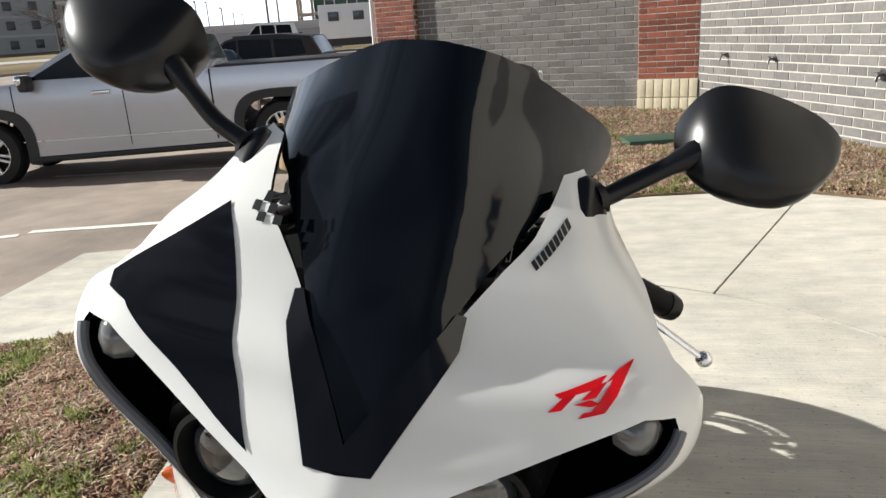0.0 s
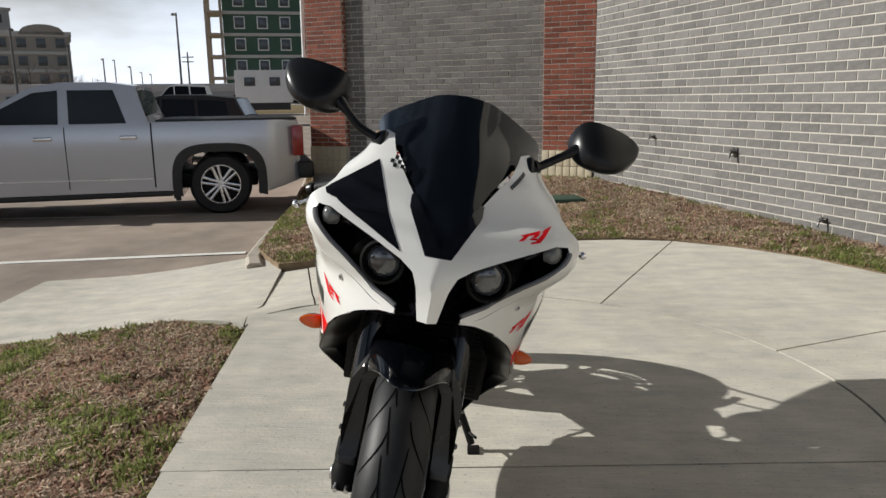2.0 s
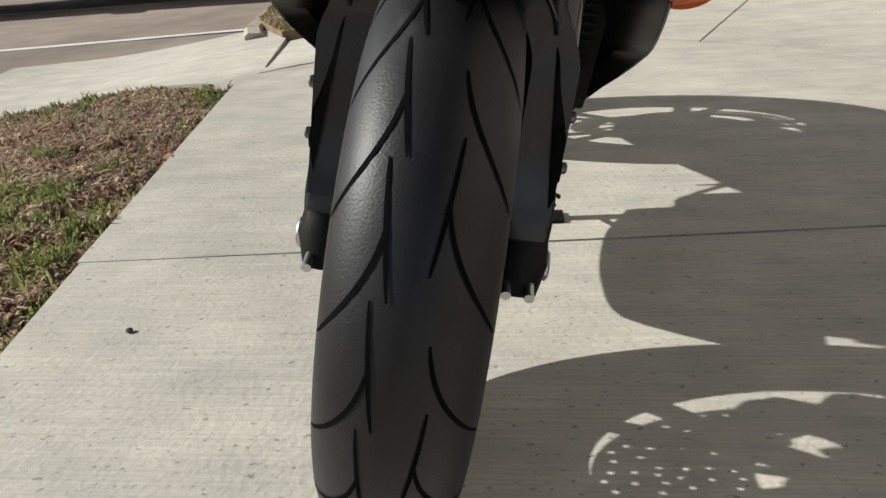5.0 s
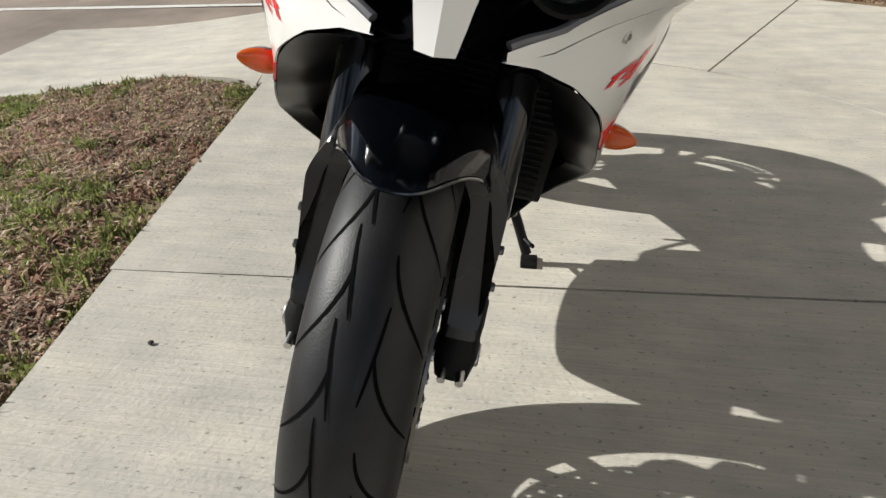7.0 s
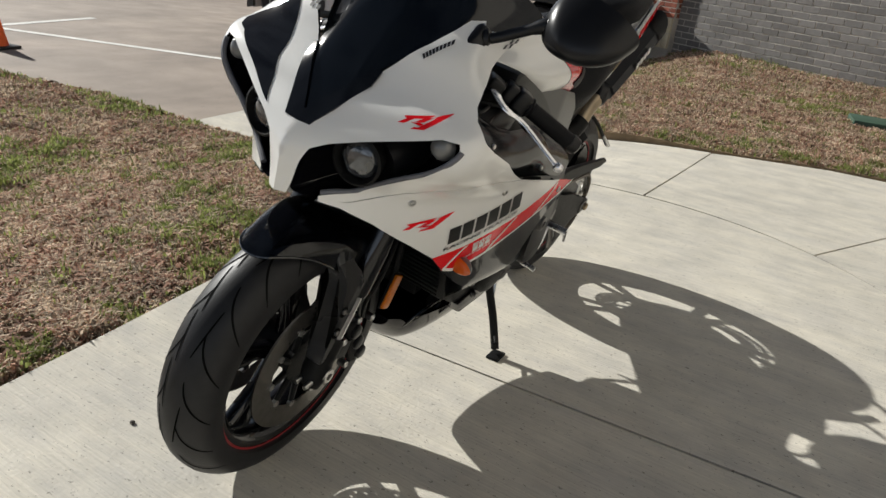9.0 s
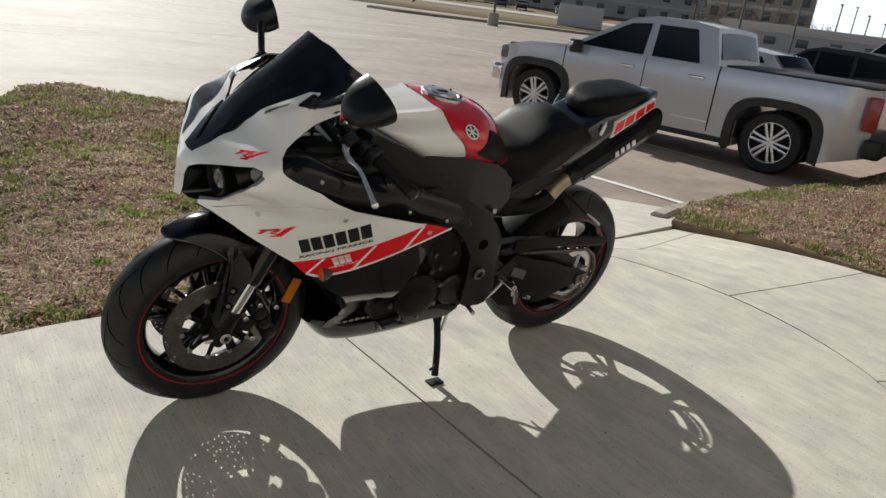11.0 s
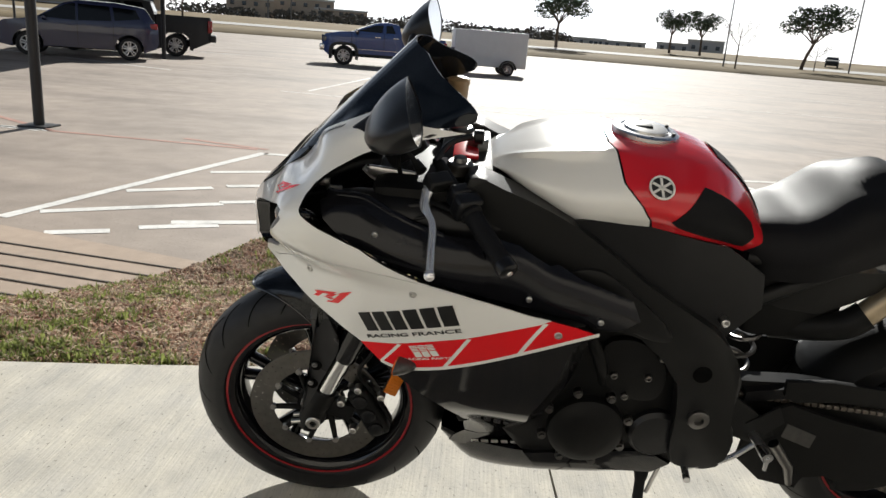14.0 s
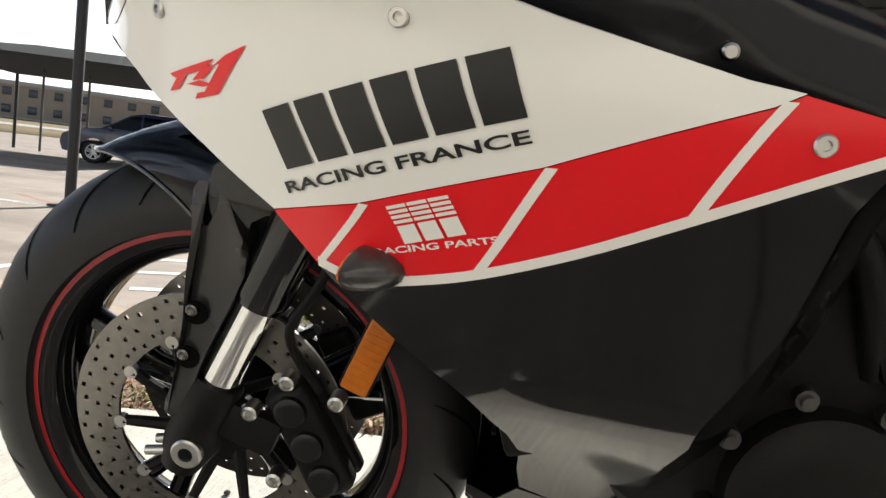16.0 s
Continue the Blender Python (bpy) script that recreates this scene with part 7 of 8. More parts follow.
def pickup(m, paint, label, wb, front, rear, R, H, width, fancy, bed_h=1.38):
    """A crew-cab pickup; the origin lies on the ground under its rear axle."""
    t = thing("pickup_truck", m, label, "pickup truck")
    zb = 0.36 if fancy else 0.48
    roof = H
    hood = 1.20 if fancy else 1.28
    c1, c0 = (2.85, 0.81) if fancy else (wb - 0.62, 0.62)
    dz = hood - 1.28
    ol = [(-rear, zb + 0.08)] + square_arch(0, R, R + 0.095, R + 0.045, 190, -10) + [(R + 0.12, zb)] + [(wb - R - 0.12, zb)] + square_arch(wb, R, R + 0.095, R + 0.045, 190, -10) + [(wb + front - 0.06, zb + 0.06), (wb + front, 0.75), (wb + front - 0.02, 1.05), (wb + front - 0.14, hood - 0.10), (wb + 0.2, hood), (c1 + 0.28, hood + 0.04), (c1 - 0.60, roof - 0.06), (c1 - 0.95, roof), (c0 + 0.55, roof), (c0 + 0.20, roof - 0.05), (c0 + 0.06, bed_h), (-rear + 0.02, bed_h), (-rear, bed_h - 0.05)]
    body, half = car_body(t, ol, width, 1.12, 0.20, paint, "body")
    for s in (1, -1):
        pane(t, "side_window", [(c1 + 0.12, hood + 0.07), (c1 - 0.62, roof - 0.13), (c1 - 0.92, roof - 0.10), (c1 - 0.90, hood + 0.06)], half, M_CARGLASS, s)
        pane(t, "side_window", [(c1 - 1.03, hood + 0.06), (c1 - 1.03, roof - 0.10), (c0 + 0.46, roof - 0.10), (c0 + 0.32, hood + 0.06)], half, M_CARGLASS, s)
        for u in (c1 - 0.965, c1 + 0.32):
            pane(t, "door_gap", [(u - 0.006, zb + 0.06), (u + 0.006, zb + 0.06), (u + 0.006, hood + 0.02), (u - 0.006, hood + 0.02)], half, M_RECESS_SHADE, s, 0.003)
        pane(t, "bed_gap", [(c0 + 0.015, zb + 0.05), (c0 + 0.035, zb + 0.05), (c0 + 0.035, bed_h - 0.01), (c0 + 0.015, bed_h - 0.01)], half, M_RECESS_SHADE, s, 0.003)
        pane(t, "body_moulding", [(c0 + 0.05, zb + 0.16), (c1 + 0.3, zb + 0.18), (c1 + 0.3, zb + 0.195), (c0 + 0.05, zb + 0.175)], half, M_ALU, s, 0.004)
        for cx in (0, wb):
            o_ = square_arch(cx, R, R + 0.205, R + 0.145, 188, -8, 22) + square_arch(cx, R, R + 0.085, R + 0.035, -8, 188, 22)
            pane(t, "arch_trim", o_, half, M_CARTRIM, s, 0.018, 0.1, thick=0.03)
        bm = bmesh.new()
        box(bm, (wb / 2 + 0.05, s * (width / 2 - 0.02), zb - 0.04), (wb - 2 * R - 0.3, 0.10, 0.07), 0.03)
        part("running_board", bm, M_CARTRIM, t)
        for u in (c1 - 0.71, c0 + 0.31):
            bm = bmesh.new()
            box(bm, (u, s * (half(u, 1.16 + dz) + 0.018), 1.16 + dz), (0.22, 0.035, 0.05), 0.016, None, 3)
            part("door_handle", bm, M_CHROME, t)
        bm = bmesh.new()
        box(bm, (c1 + 0.10, s * (width / 2 + 0.10), 1.32 + dz), (0.12, 0.24, 0.19), 0.05, None, 3)
        mm = part("door_mirror", bm, M_CARTRIM, t)
        bm = bmesh.new()
        box(bm, (c1 + 0.13, s * (width / 2 + 0.10), 1.36 + dz), (0.10, 0.25, 0.12), 0.045, None, 3)
        part("mirror_cap", bm, M_CHROME, mm)
        bm = bmesh.new()
        box(bm, (-rear + 0.03, s * (width / 2 - 0.115), bed_h - 0.29), (0.16, 0.18, 0.42), 0.03, None, 2)
        part("tail_lamp", bm, M_REDLENS, t, "red tail lamp")
        bm = bmesh.new()
        box(bm, (wb + front - 0.13, s * (width / 2 - 0.24), 0.98), (0.20, 0.34, 0.20), 0.04, None, 2)
        part("headlamp", bm, bpy.data.materials["lamp_glass"], t)
        if fancy:
            pane(t, "fuel_flap", arch(0.62, 0.90, 0.085, 0, 345, 16), half, paint, s, 0.006)
            pane(t, "mud_flap", [(R + 0.12, 0.22), (R + 0.18, 0.22), (R + 0.18, 0.50), (R + 0.12, 0.50)], half, M_CARTRIM, s, 0.0, 0.1, 0.12)
    strip_top(t, "windscreen", (c1 + 0.25, hood + 0.06), (c1 - 0.60, roof - 0.06), half, 0.10, M_CARGLASS)
    strip_top(t, "rear_window", (c0 + 0.19, roof - 0.10), (c0 + 0.07, bed_h + 0.06), half, 0.12, M_CARGLASS)
    bm = bmesh.new()
    box(bm, (-rear - 0.07, 0, bed_h - 0.70), (0.22, width - 0.1, 0.24), 0.05, None, 3)
    part("rear_bumper", bm, M_CARTRIM, t, "dark rear step bumper")
    bm = bmesh.new()
    box(bm, (wb + front + 0.0, 0, 0.66), (0.20, width - 0.12, 0.26), 0.06, None, 3)
    part("front_bumper", bm, M_CHROME, t)
    bm = bmesh.new()
    box(bm, (wb + front - 0.02, 0, 0.98), (0.10, width - 0.8, 0.30), 0.03)
    part("grille", bm, M_CARTRIM, t)
    bm = bmesh.new()
    box(bm, ((c0 - rear) / 2, 0, bed_h + 0.012), (c0 + rear - 0.06, width - 0.16, 0.03), 0.01)
    part("bed_cover", bm, M_CARTRIM, t, "black tonneau cover")
    bm = bmesh.new()
    box(bm, (wb / 2, 0, 0.46), (wb + 1.0, width * 0.7, 0.22), 0.05)
    part("chassis", bm, M_MATTE, t)
    for cx in (0, wb):
        for s in (1, -1):
            wheel_car(t, (cx, s * (width / 2 - 0.17), R), R, 0.27, R * 0.64, 6, s)
    return t


def hatch_car(m, paint, label, name="suv", length=4.45, H=1.66, width=1.84, wb=2.66, R=0.34, category="car"):
    t = thing(name, m, label, category)
    rear = (length - wb) * 0.47
    front = length - wb - rear
    zb = 0.30
    ol = [(-rear, 0.55)] + [(-rear + 0.05, zb + 0.08)] + arch(0, R, R + 0.06, 195, -15) + [(R + 0.1, zb), (wb - R - 0.1, zb)] + arch(wb, R, R + 0.06, 195, -15) + [(wb + front - 0.08, zb + 0.02), (wb + front, 0.55), (wb + front - 0.06, 0.78), (wb + front - 0.35, 0.95), (wb - 0.20, 1.06), (wb - 0.95, H - 0.10), (wb - 1.35, H), (0.3, H - 0.01), (-rear + 0.38, H - 0.10), (-rear + 0.10, 1.12), (-rear, 0.95)]
    body, half = car_body(t, ol, width, 0.95, 0.26, paint)
    for s in (1, -1):
        pane(t, "side_window", [(wb - 0.30, 1.09), (wb - 0.98, H - 0.15), (wb - 1.25, H - 0.10), (wb - 1.25, 1.06)], half, M_CARGLASS, s)
        pane(t, "side_window", [(wb - 1.32, 1.06), (wb - 1.32, H - 0.10), (wb - 2.15, H - 0.12), (wb - 2.2, 1.10)], half, M_CARGLASS, s)
        pane(t, "side_window", [(wb - 2.28, 1.11), (wb - 2.24, H - 0.13), (-rear + 0.62, H - 0.17), (-rear + 0.50, 1.20)], half, M_CARGLASS, s)
        for u in (wb - 0.28, wb - 1.285, wb - 2.24):
            pane(t, "door_gap", [(u - 0.005, zb + 0.06), (u + 0.005, zb + 0.06), (u + 0.005, 1.05), (u - 0.005, 1.05)], half, M_RECESS_SHADE, s, 0.003)
        for u in (wb - 1.12, wb - 2.08):
            bm = bmesh.new()
            box(bm, (u, s * (half(u, 0.9) + 0.012), 0.92), (0.18, 0.03, 0.035), 0.012)
            part("door_handle", bm, paint, t)
        bm = bmesh.new()
        box(bm, (wb - 0.45, s * (width / 2 + 0.06), 1.08), (0.12, 0.2, 0.13), 0.045, None, 3)
        part("door_mirror", bm, paint, t)
        bm = bmesh.new()
        box(bm, (-rear + 0.13, s * (width / 2 - 0.16), 1.02), (0.22, 0.2, 0.16), 0.04, None, 2)
        part("tail_lamp", bm, M_REDLENS, t)
        bm = bmesh.new()
        box(bm, (wb + front - 0.28, s * (width / 2 - 0.26), 0.78), (0.30, 0.26, 0.14), 0.05, None, 2)
        part("headlamp", bm, bpy.data.materials["lamp_glass"], t)
    strip_top(t, "windscreen", (wb - 0.24, 1.07), (wb - 0.95, H - 0.10), half, 0.10, M_CARGLASS)
    strip_top(t, "rear_window", (-rear + 0.37, H - 0.11), (-rear + 0.12, 1.15), half, 0.12, M_CARGLASS)
    bm = bmesh.new()
    box(bm, (wb / 2, 0, 0.34), (wb + 0.8, width * 0.8, 0.16), 0.04)
    part("floor_pan", bm, M_MATTE, t)
    for cx in (0, wb):
        for s in (1, -1):
            wheel_car(t, (cx, s * (width / 2 - 0.13), R), R, 0.21, R * 0.64, 5, s)
    return t


def lot_pose(x, y, deg, z=LOT_Z):
    return Matrix.Translation((x, y, z)) @ Matrix.Rotation(radians(deg), 4, "Z")


def polar(az, d, eye=(2.1, 0.14)):
    return eye[0] - d * math.sin(radians(az)), eye[1] + d * math.cos(radians(az))


pickup(lot_pose(-3.70, 9.28, -162.06, LOT_Z - drop(-3.70, 9.28) + 0.015), M_SILVERCAR, "silver crew-cab pickup truck parked beside the kerb", 3.615, 0.78, 1.09, 0.415, 1.79, 2.02, True, 1.27)
pickup(lot_pose(-29.75, -2.6, -80), M_BLUECAR, "bright blue crew-cab pickup truck towing a trailer", 2.98, 0.86, 1.1, 0.375, 1.74, 1.86, False, 1.22)
hatch_car(lot_pose(-21.25, -10.65, -66), M_NAVYCAR, "dark navy suv parked under the shade canopy", "suv", 4.4, 1.62)
pickup(lot_pose(-25.6, -11.0, -70), M_CARTRIM, "black pickup truck parked behind the suv", 3.3, 0.9, 1.2, 0.39, 1.85, 1.95, False)
hatch_car(lot_pose(-7.0, 18.5, 185, LOT_Z - 0.14), M_CARTRIM, "dark grey suv parked beyond the truck", "suv", 4.6, 1.72)
hatch_car(lot_pose(-8.4, 15.6, 185, LOT_Z - 0.13), M_SILVERCAR, "silver sedan parked beyond the truck", "sedan", 4.7, 1.5)
hatch_car(lot_pose(-18.5, 46, 200, 0.2), M_CARWHITE, "white van parked near the site office", "van", 5.0, 2.0, 1.95, category="van")

# white cargo trailer
tr = thing("cargo_trailer", lot_pose(-30.6, 0.36, -82) @ Matrix.Scale(0.82, 4), "white enclosed cargo trailer with black front", "trailer")
bm = bmesh.new()
box(bm, (0, 0, 1.28), (3.7, 1.9, 1.75), 0.05, None, 3)
part("box", bm, M_CARWHITE, tr)
bm = bmesh.new()
box(bm, (1.86, 0, 0.85), (0.06, 1.86, 0.75), 0.02)
part("front_guard", bm, M_CARTRIM, tr)
bm = bmesh.new()
tube(bm, [(1.8, 0.6, 0.45), (3.1, 0, 0.45)], 0.05, 8)
tube(bm, [(1.8, -0.6, 0.45), (3.1, 0, 0.45)], 0.05, 8)
part("drawbar", bm, M_CARTRIM, tr)
bm = bmesh.new()
box(bm, (0.2, 0, 2.2), (0.4, 0.4, 0.1), 0.02)
part("roof_vent", bm, M_CARWHITE, tr)
for s in (1, -1):
    wheel_car(tr, (-0.9, s * 0.98, 0.33), 0.33, 0.2, 0.2, 5, s)
    bm = bmesh.new()
    prism(bm, arch(-0.9, 0.33, 0.45, 180, 0, 10) + arch(-0.9, 0.33, 0.37, 0, 180, 10), s * 0.86, s * 1.1, 0.0, "y")
    part("mudguard", bm, M_CARTRIM, tr)

# orange cone
cn = thing("traffic_cone", lot_pose(-6.16, 2.75, 10), "orange traffic cone on a black base", "traffic cone")
bm = bmesh.new()
lathe(bm, [(0.025, 0.098), (0.04, 0.094), (0.36, 0.026), (0.364, 0.015)], 24, (0, 0, 0), "z")
part("cone_body", bm, M_CONE, cn)
bm = bmesh.new()
box(bm, (0, 0, 0.013), (0.28, 0.28, 0.026), 0.008)
part("cone_base", bm, M_CARTRIM, cn)

# canopy posts and shade canopy
for x, y, h in ((-6.98, -4.97, 5.2),):
    p = thing("canopy_post", lot_pose(x, y, 0), "slim black steel canopy post on a base plate", "post", "canopy posts")
    bm = bmesh.new()
    tube(bm, [(0, 0, 0), (0, 0, h)], 0.062, 16)
    part("shaft", bm, M_POLE, p)
    bm = bmesh.new()
    box(bm, (0, 0, 0.012), (0.34, 0.34, 0.024), 0.004)
    part("base_plate", bm, M_POLE, p)
can = thing("shade_canopy", lot_pose(-21.5, -14.4, 14), "dark fabric shade canopy over parked cars", "canopy")
bm = bmesh.new()
h0, h1 = 2.75, 3.45
vs = [bm.verts.new(q) for q in ((-4.5, -4.2, h0), (4.5, -4.2, h0), (4.5, 4.2, h0), (-4.5, 4.2, h0), (0, -1.6, h1), (0, 1.6, h1))]
for f in ((0, 1, 4), (1, 2, 5, 4), (2, 3, 5), (3, 0, 4, 5)):
    bm.faces.new([vs[i] for i in f])
bmesh.ops.solidify(bm, geom=bm.faces[:], thickness=0.03)
part("fabric_roof", bm, mat("dark_shade_cloth", (0.03, 0.035, 0.035), 0.9, vary=0.2, scale=2), can)
for x, y in ((-4.4, -4.1), (4.4, -4.1)):
    bm = bmesh.new()
    tube(bm, [(x, y, 0), (x, y, h0)], 0.06, 12)
    part("canopy_leg", bm, M_POLE, can)
p = thing("canopy_post", lot_pose(-22.72, -10.24, 0), "slim black steel canopy post on a base plate", "post", "canopy posts")
bm = bmesh.new()
tube(bm, [(0, 0, 0), (0, 0, 4.6)], 0.07, 12)
part("shaft", bm, M_POLE, p)
for x, y in ((-24.0, -17.8), (-24.6, -16.4)):
    p = thing("fence_post", lot_pose(x, y, 0), "thin grey galvanised post", "post", "grey posts")
    bm = bmesh.new()
    tube(bm, [(0, 0, 0), (0, 0, 3.2)], 0.045, 8)
    part("shaft", bm, M_GREYPOLE, p)

# ---- far ground: grass verge rising round the car park ----
M_FARGRASS = mat("far_dry_grass", (0.22, 0.17, 0.10), 0.95, vary=0.3, scale=0.3, spec=0.1)
M_ROAD = mat("pale_road", (0.42, 0.40, 0.37), 0.85, vary=0.1, scale=0.5)
bm = bmesh.new()
prev = None
for r, z in ((83.5, -0.40), (83.9, -0.14), (100, 0.2), (125, 1.0), (160, 1.9), (220, 2.3), (600, 2.4), (3000, 2.4)):
    ring = [bm.verts.new((r * math.cos(a), r * math.sin(a), z)) for a in np.linspace(0, 2 * math.pi, 96, endpoint=False)]
    if prev:
        for i in range(96):
            bm.faces.new((prev[i], ring[i], ring[(i + 1) % 96], prev[(i + 1) % 96]))
    prev = ring
solo("ground_verge", bm, M_FARGRASS, "dry grass verge rising to the horizon", "ground", kind="structure")
bm = bmesh.new()
rows = []
for a in np.linspace(radians(96), radians(236), 60):
    rows.append([bm.verts.new((r * math.cos(a), r * math.sin(a), z)) for r, z in ((108, 0.50), (116, 0.76))])
for u, v in zip(rows, rows[1:]):
    bm.faces.new((u[0], u[1], v[1], v[0]))
solo("road", bm, M_ROAD, "pale concrete road beyond the verge", "road", kind="structure")
# planted island with a kerb
isl = thing("traffic_island", None, "kerbed island of dark mulch in the car park", "island", kind="structure")
pts_i = [polar(62.2, 64), polar(60.2, 61.5), polar(57, 62), polar(52, 66), polar(46, 70), polar(40, 76), polar(40, 79), polar(46, 73), polar(52, 69), polar(57, 66), polar(60, 66)]
bm = bmesh.new()
prism(bm, pts_i, LOT_Z, LOT_Z + 0.16, 0.0, "z")
part("island_kerb", bm, M_KERB, isl)
bm = bmesh.new()
cx_, cy_ = sum(p[0] for p in pts_i) / len(pts_i), sum(p[1] for p in pts_i) / len(pts_i)
prism(bm, [(cx_ + (p[0] - cx_) * 0.985, cy_ + (p[1] - cy_) * 0.985) for p in pts_i], LOT_Z + 0.1, LOT_Z + 0.20, 0.0, "z")
part("island_bed", bm, M_FARGRASS, isl)


def lamp_post(x, y, h, base, z=LOT_Z, arm=1.2, deg=0):
    p = thing("street_lamp", lot_pose(x, y, deg, z), "tall grey car-park lamp post", "street lamp", "lamp posts")
    bm = bmesh.new()
    tube(bm, [(0, 0, 0), (0, 0, h)], [0.10, 0.065], 10)
    part("pole", bm, M_GREYPOLE, p)
    bm = bmesh.new()
    tube(bm, [(0, 0, h - 0.1), (arm, 0, h + 0.05)], 0.04, 8)
    part("arm", bm, M_GREYPOLE, p)
    bm = bmesh.new()
    box(bm, (arm + 0.25, 0, h + 0.05), (0.6, 0.3, 0.14), 0.03)
    part("lamp_head", bm, M_GREYPOLE, p)
    if base:
        bm = bmesh.new()
        tube(bm, [(0, 0, 0), (0, 0, 0.95)], [0.42, 0.38], 20)
        part("concrete_base", bm, M_KERB, p, "round concrete base")


lamp_post(*polar(52.8, 58), 10.5, True)
F = (0.25, -1.47)
for az, d, h in ((22.6, 62, 7.6), (29.7, 70, 5.6), (27.6, 90, 5.6), (26.9, 110, 6.5), (25.9, 95, 5.0), (25.2, 130, 5.6), (24.6, 150, 6.0), (33.0, 60, 6.0)):
    lamp_post(*polar(az, d, F), h, False, 0.2, 1.4, 120)
for az, d, h in ((65.1, 110, 17), (73.0, 100, 8), (58.5, 105, 9)):
    lamp_post(*polar(az, d), h, False, 0.1, 1.4, 200)
up_ = thing("utility_pole", lot_pose(*polar(22.05, 120, F), 0, 0.8), "wooden utility pole with cross arms", "utility pole")
bm = bmesh.new()
tube(bm, [(0, 0, 0), (0, 0, 7.6)], [0.16, 0.11], 8)
part("pole", bm, M_BARK, up_)
for z in (6.2, 6.9):
    bm = bmesh.new()
    box(bm, (0, 0, z), (1.8, 0.12, 0.14))
    part("cross_arm", bm, M_BARK, up_)

# ---- far buildings ----
M_TANWALL = mat("tan_render", (0.42, 0.34, 0.26), 0.9, vary=0.1, scale=0.5)
M_GREENSHEATH = mat("green_sheathing", (0.055, 0.11, 0.08), 0.8, vary=0.15, scale=0.6)
M_FARGLASS = mat("far_window_glass", (0.05, 0.06, 0.07), 0.1, vary=0.2, scale=1)
M_TAUPE = mat("taupe_render", (0.33, 0.295, 0.26), 0.9, vary=0.1, scale=0.5)
M_HOTEL = mat("grey_render", (0.42, 0.41, 0.40), 0.9, vary=0.1, scale=0.4)
M_PALEBAND = mat("pale_band", (0.52, 0.50, 0.48), 0.9, vary=0.08, scale=0.4)


def building(name, x, y, deg, w, d, h, z, wall, label, cols, rows, ww, wh, bands, x0=0.0, frame=True, glass=None):
    t = thing(name, lot_pose(x, y, deg, z), label, "building")
    bm = bmesh.new()
    box(bm, (0, d / 2, h / 2), (w, d, h), 0.05)
    part("wall", bm, wall, t)
    bm = bmesh.new()
    box(bm, (0, d / 2, h + 0.25), (w + 0.6, d + 0.6, 0.5), 0.05)
    part("roof", bm, M_PALEBAND, t)
    for i in range(cols):
        for j in range(rows):
            cx = -w / 2 + (i + 0.5) * w / cols + x0
            cz = (j + 0.55) * h / rows
            if frame:
                bm = bmesh.new()
                box(bm, (cx, -0.04, cz), (ww + 0.3, 0.10, wh + 0.3), 0.01)
                wn0 = part("window", bm, M_CARWHITE, t)
            else:
                wn0 = t
            bm = bmesh.new()
            box(bm, (cx, -0.06, cz), (ww, 0.10, wh), 0.01)
            part("pane", bm, glass or M_FARGLASS, wn0)
    for k in range(bands + 1):
        bm = bmesh.new()
        box(bm, (0, -0.08, k * h / max(1, bands)), (w + 0.1, 0.3, 0.45), 0.03)
        part("floor_band", bm, M_PALEBAND, t)
    return t


# block under construction
bx, by = polar(19.46, 118, F)
bx, by = bx + 10 * math.cos(radians(16)), by + 10 * math.sin(radians(16))
con = building("construction_building", bx, by, 16, 20, 14, 25.2, 1.4, M_GREENSHEATH, "unfinished block clad in green sheathing boards", 6, 8, 1.3, 1.5, 8, 0.7)
for k in range(9):
    bm = bmesh.new()
    box(bm, (-11.25, 2.0, k * 3.15), (2.4, 6.0, 0.35), 0.03)
    part("balcony_slab", bm, M_TANWALL, con)
for u, v in ((-12.3, -0.8), (-12.3, 4.6), (-10.2, -0.8)):
    bm = bmesh.new()
    box(bm, (u, v, 12.6), (0.4, 0.4, 25.2), 0.03)
    part("column", bm, M_TANWALL, con)
# site office
ox, oy = polar(16.8, 47, F)
off = thing("site_office", lot_pose(ox, oy, 15, 0.83), "white portable site office with small windows", "portable office")
bm = bmesh.new()
box(bm, (0, 0, 1.12), (3.3, 2.4, 1.9), 0.04)
part("cabin", bm, M_CARWHITE, off)
for x in (-0.8, 0.65):
    bm = bmesh.new()
    box(bm, (x, -1.215, 1.4), (0.62, 0.06, 0.5), 0.01)
    part("window", bm, M_FARGLASS, off)
bm = bmesh.new()
box(bm, (0, 0, 0.0), (3.0, 2.2, 0.5))
part("skirt", bm, M_CARTRIM, off)
# hotel with an arched gable
hx, hy = polar(33.0, 125, F)
hot = building("hotel", hx, hy, 30, 15, 14, 10.1, 0.8, M_TAUPE, "taupe hotel with an arched roof gable", 6, 4, 1.2, 1.3, 4, frame=False)
bm = bmesh.new()
prism(bm, [(1.0, 10.1), (1.2, 10.5)] + [(4.0 + 2.8 * math.cos(radians(a)), 10.5 + 1.1 * math.sin(radians(a))) for a in np.linspace(180, 0, 12)] + [(7.0, 10.1)], -0.3, 6, 0.0, "y")
part("gable", bm, M_TAUPE, hot)
# low shed behind the silver truck
sx_, sy_ = polar(26.0, 75, F)
building("low_shed", sx_, sy_, 26, 22, 8, 2.0, 0.3, M_HOTEL, "long low grey shed roof line", 8, 1, 1.0, 0.7, 1, frame=False)
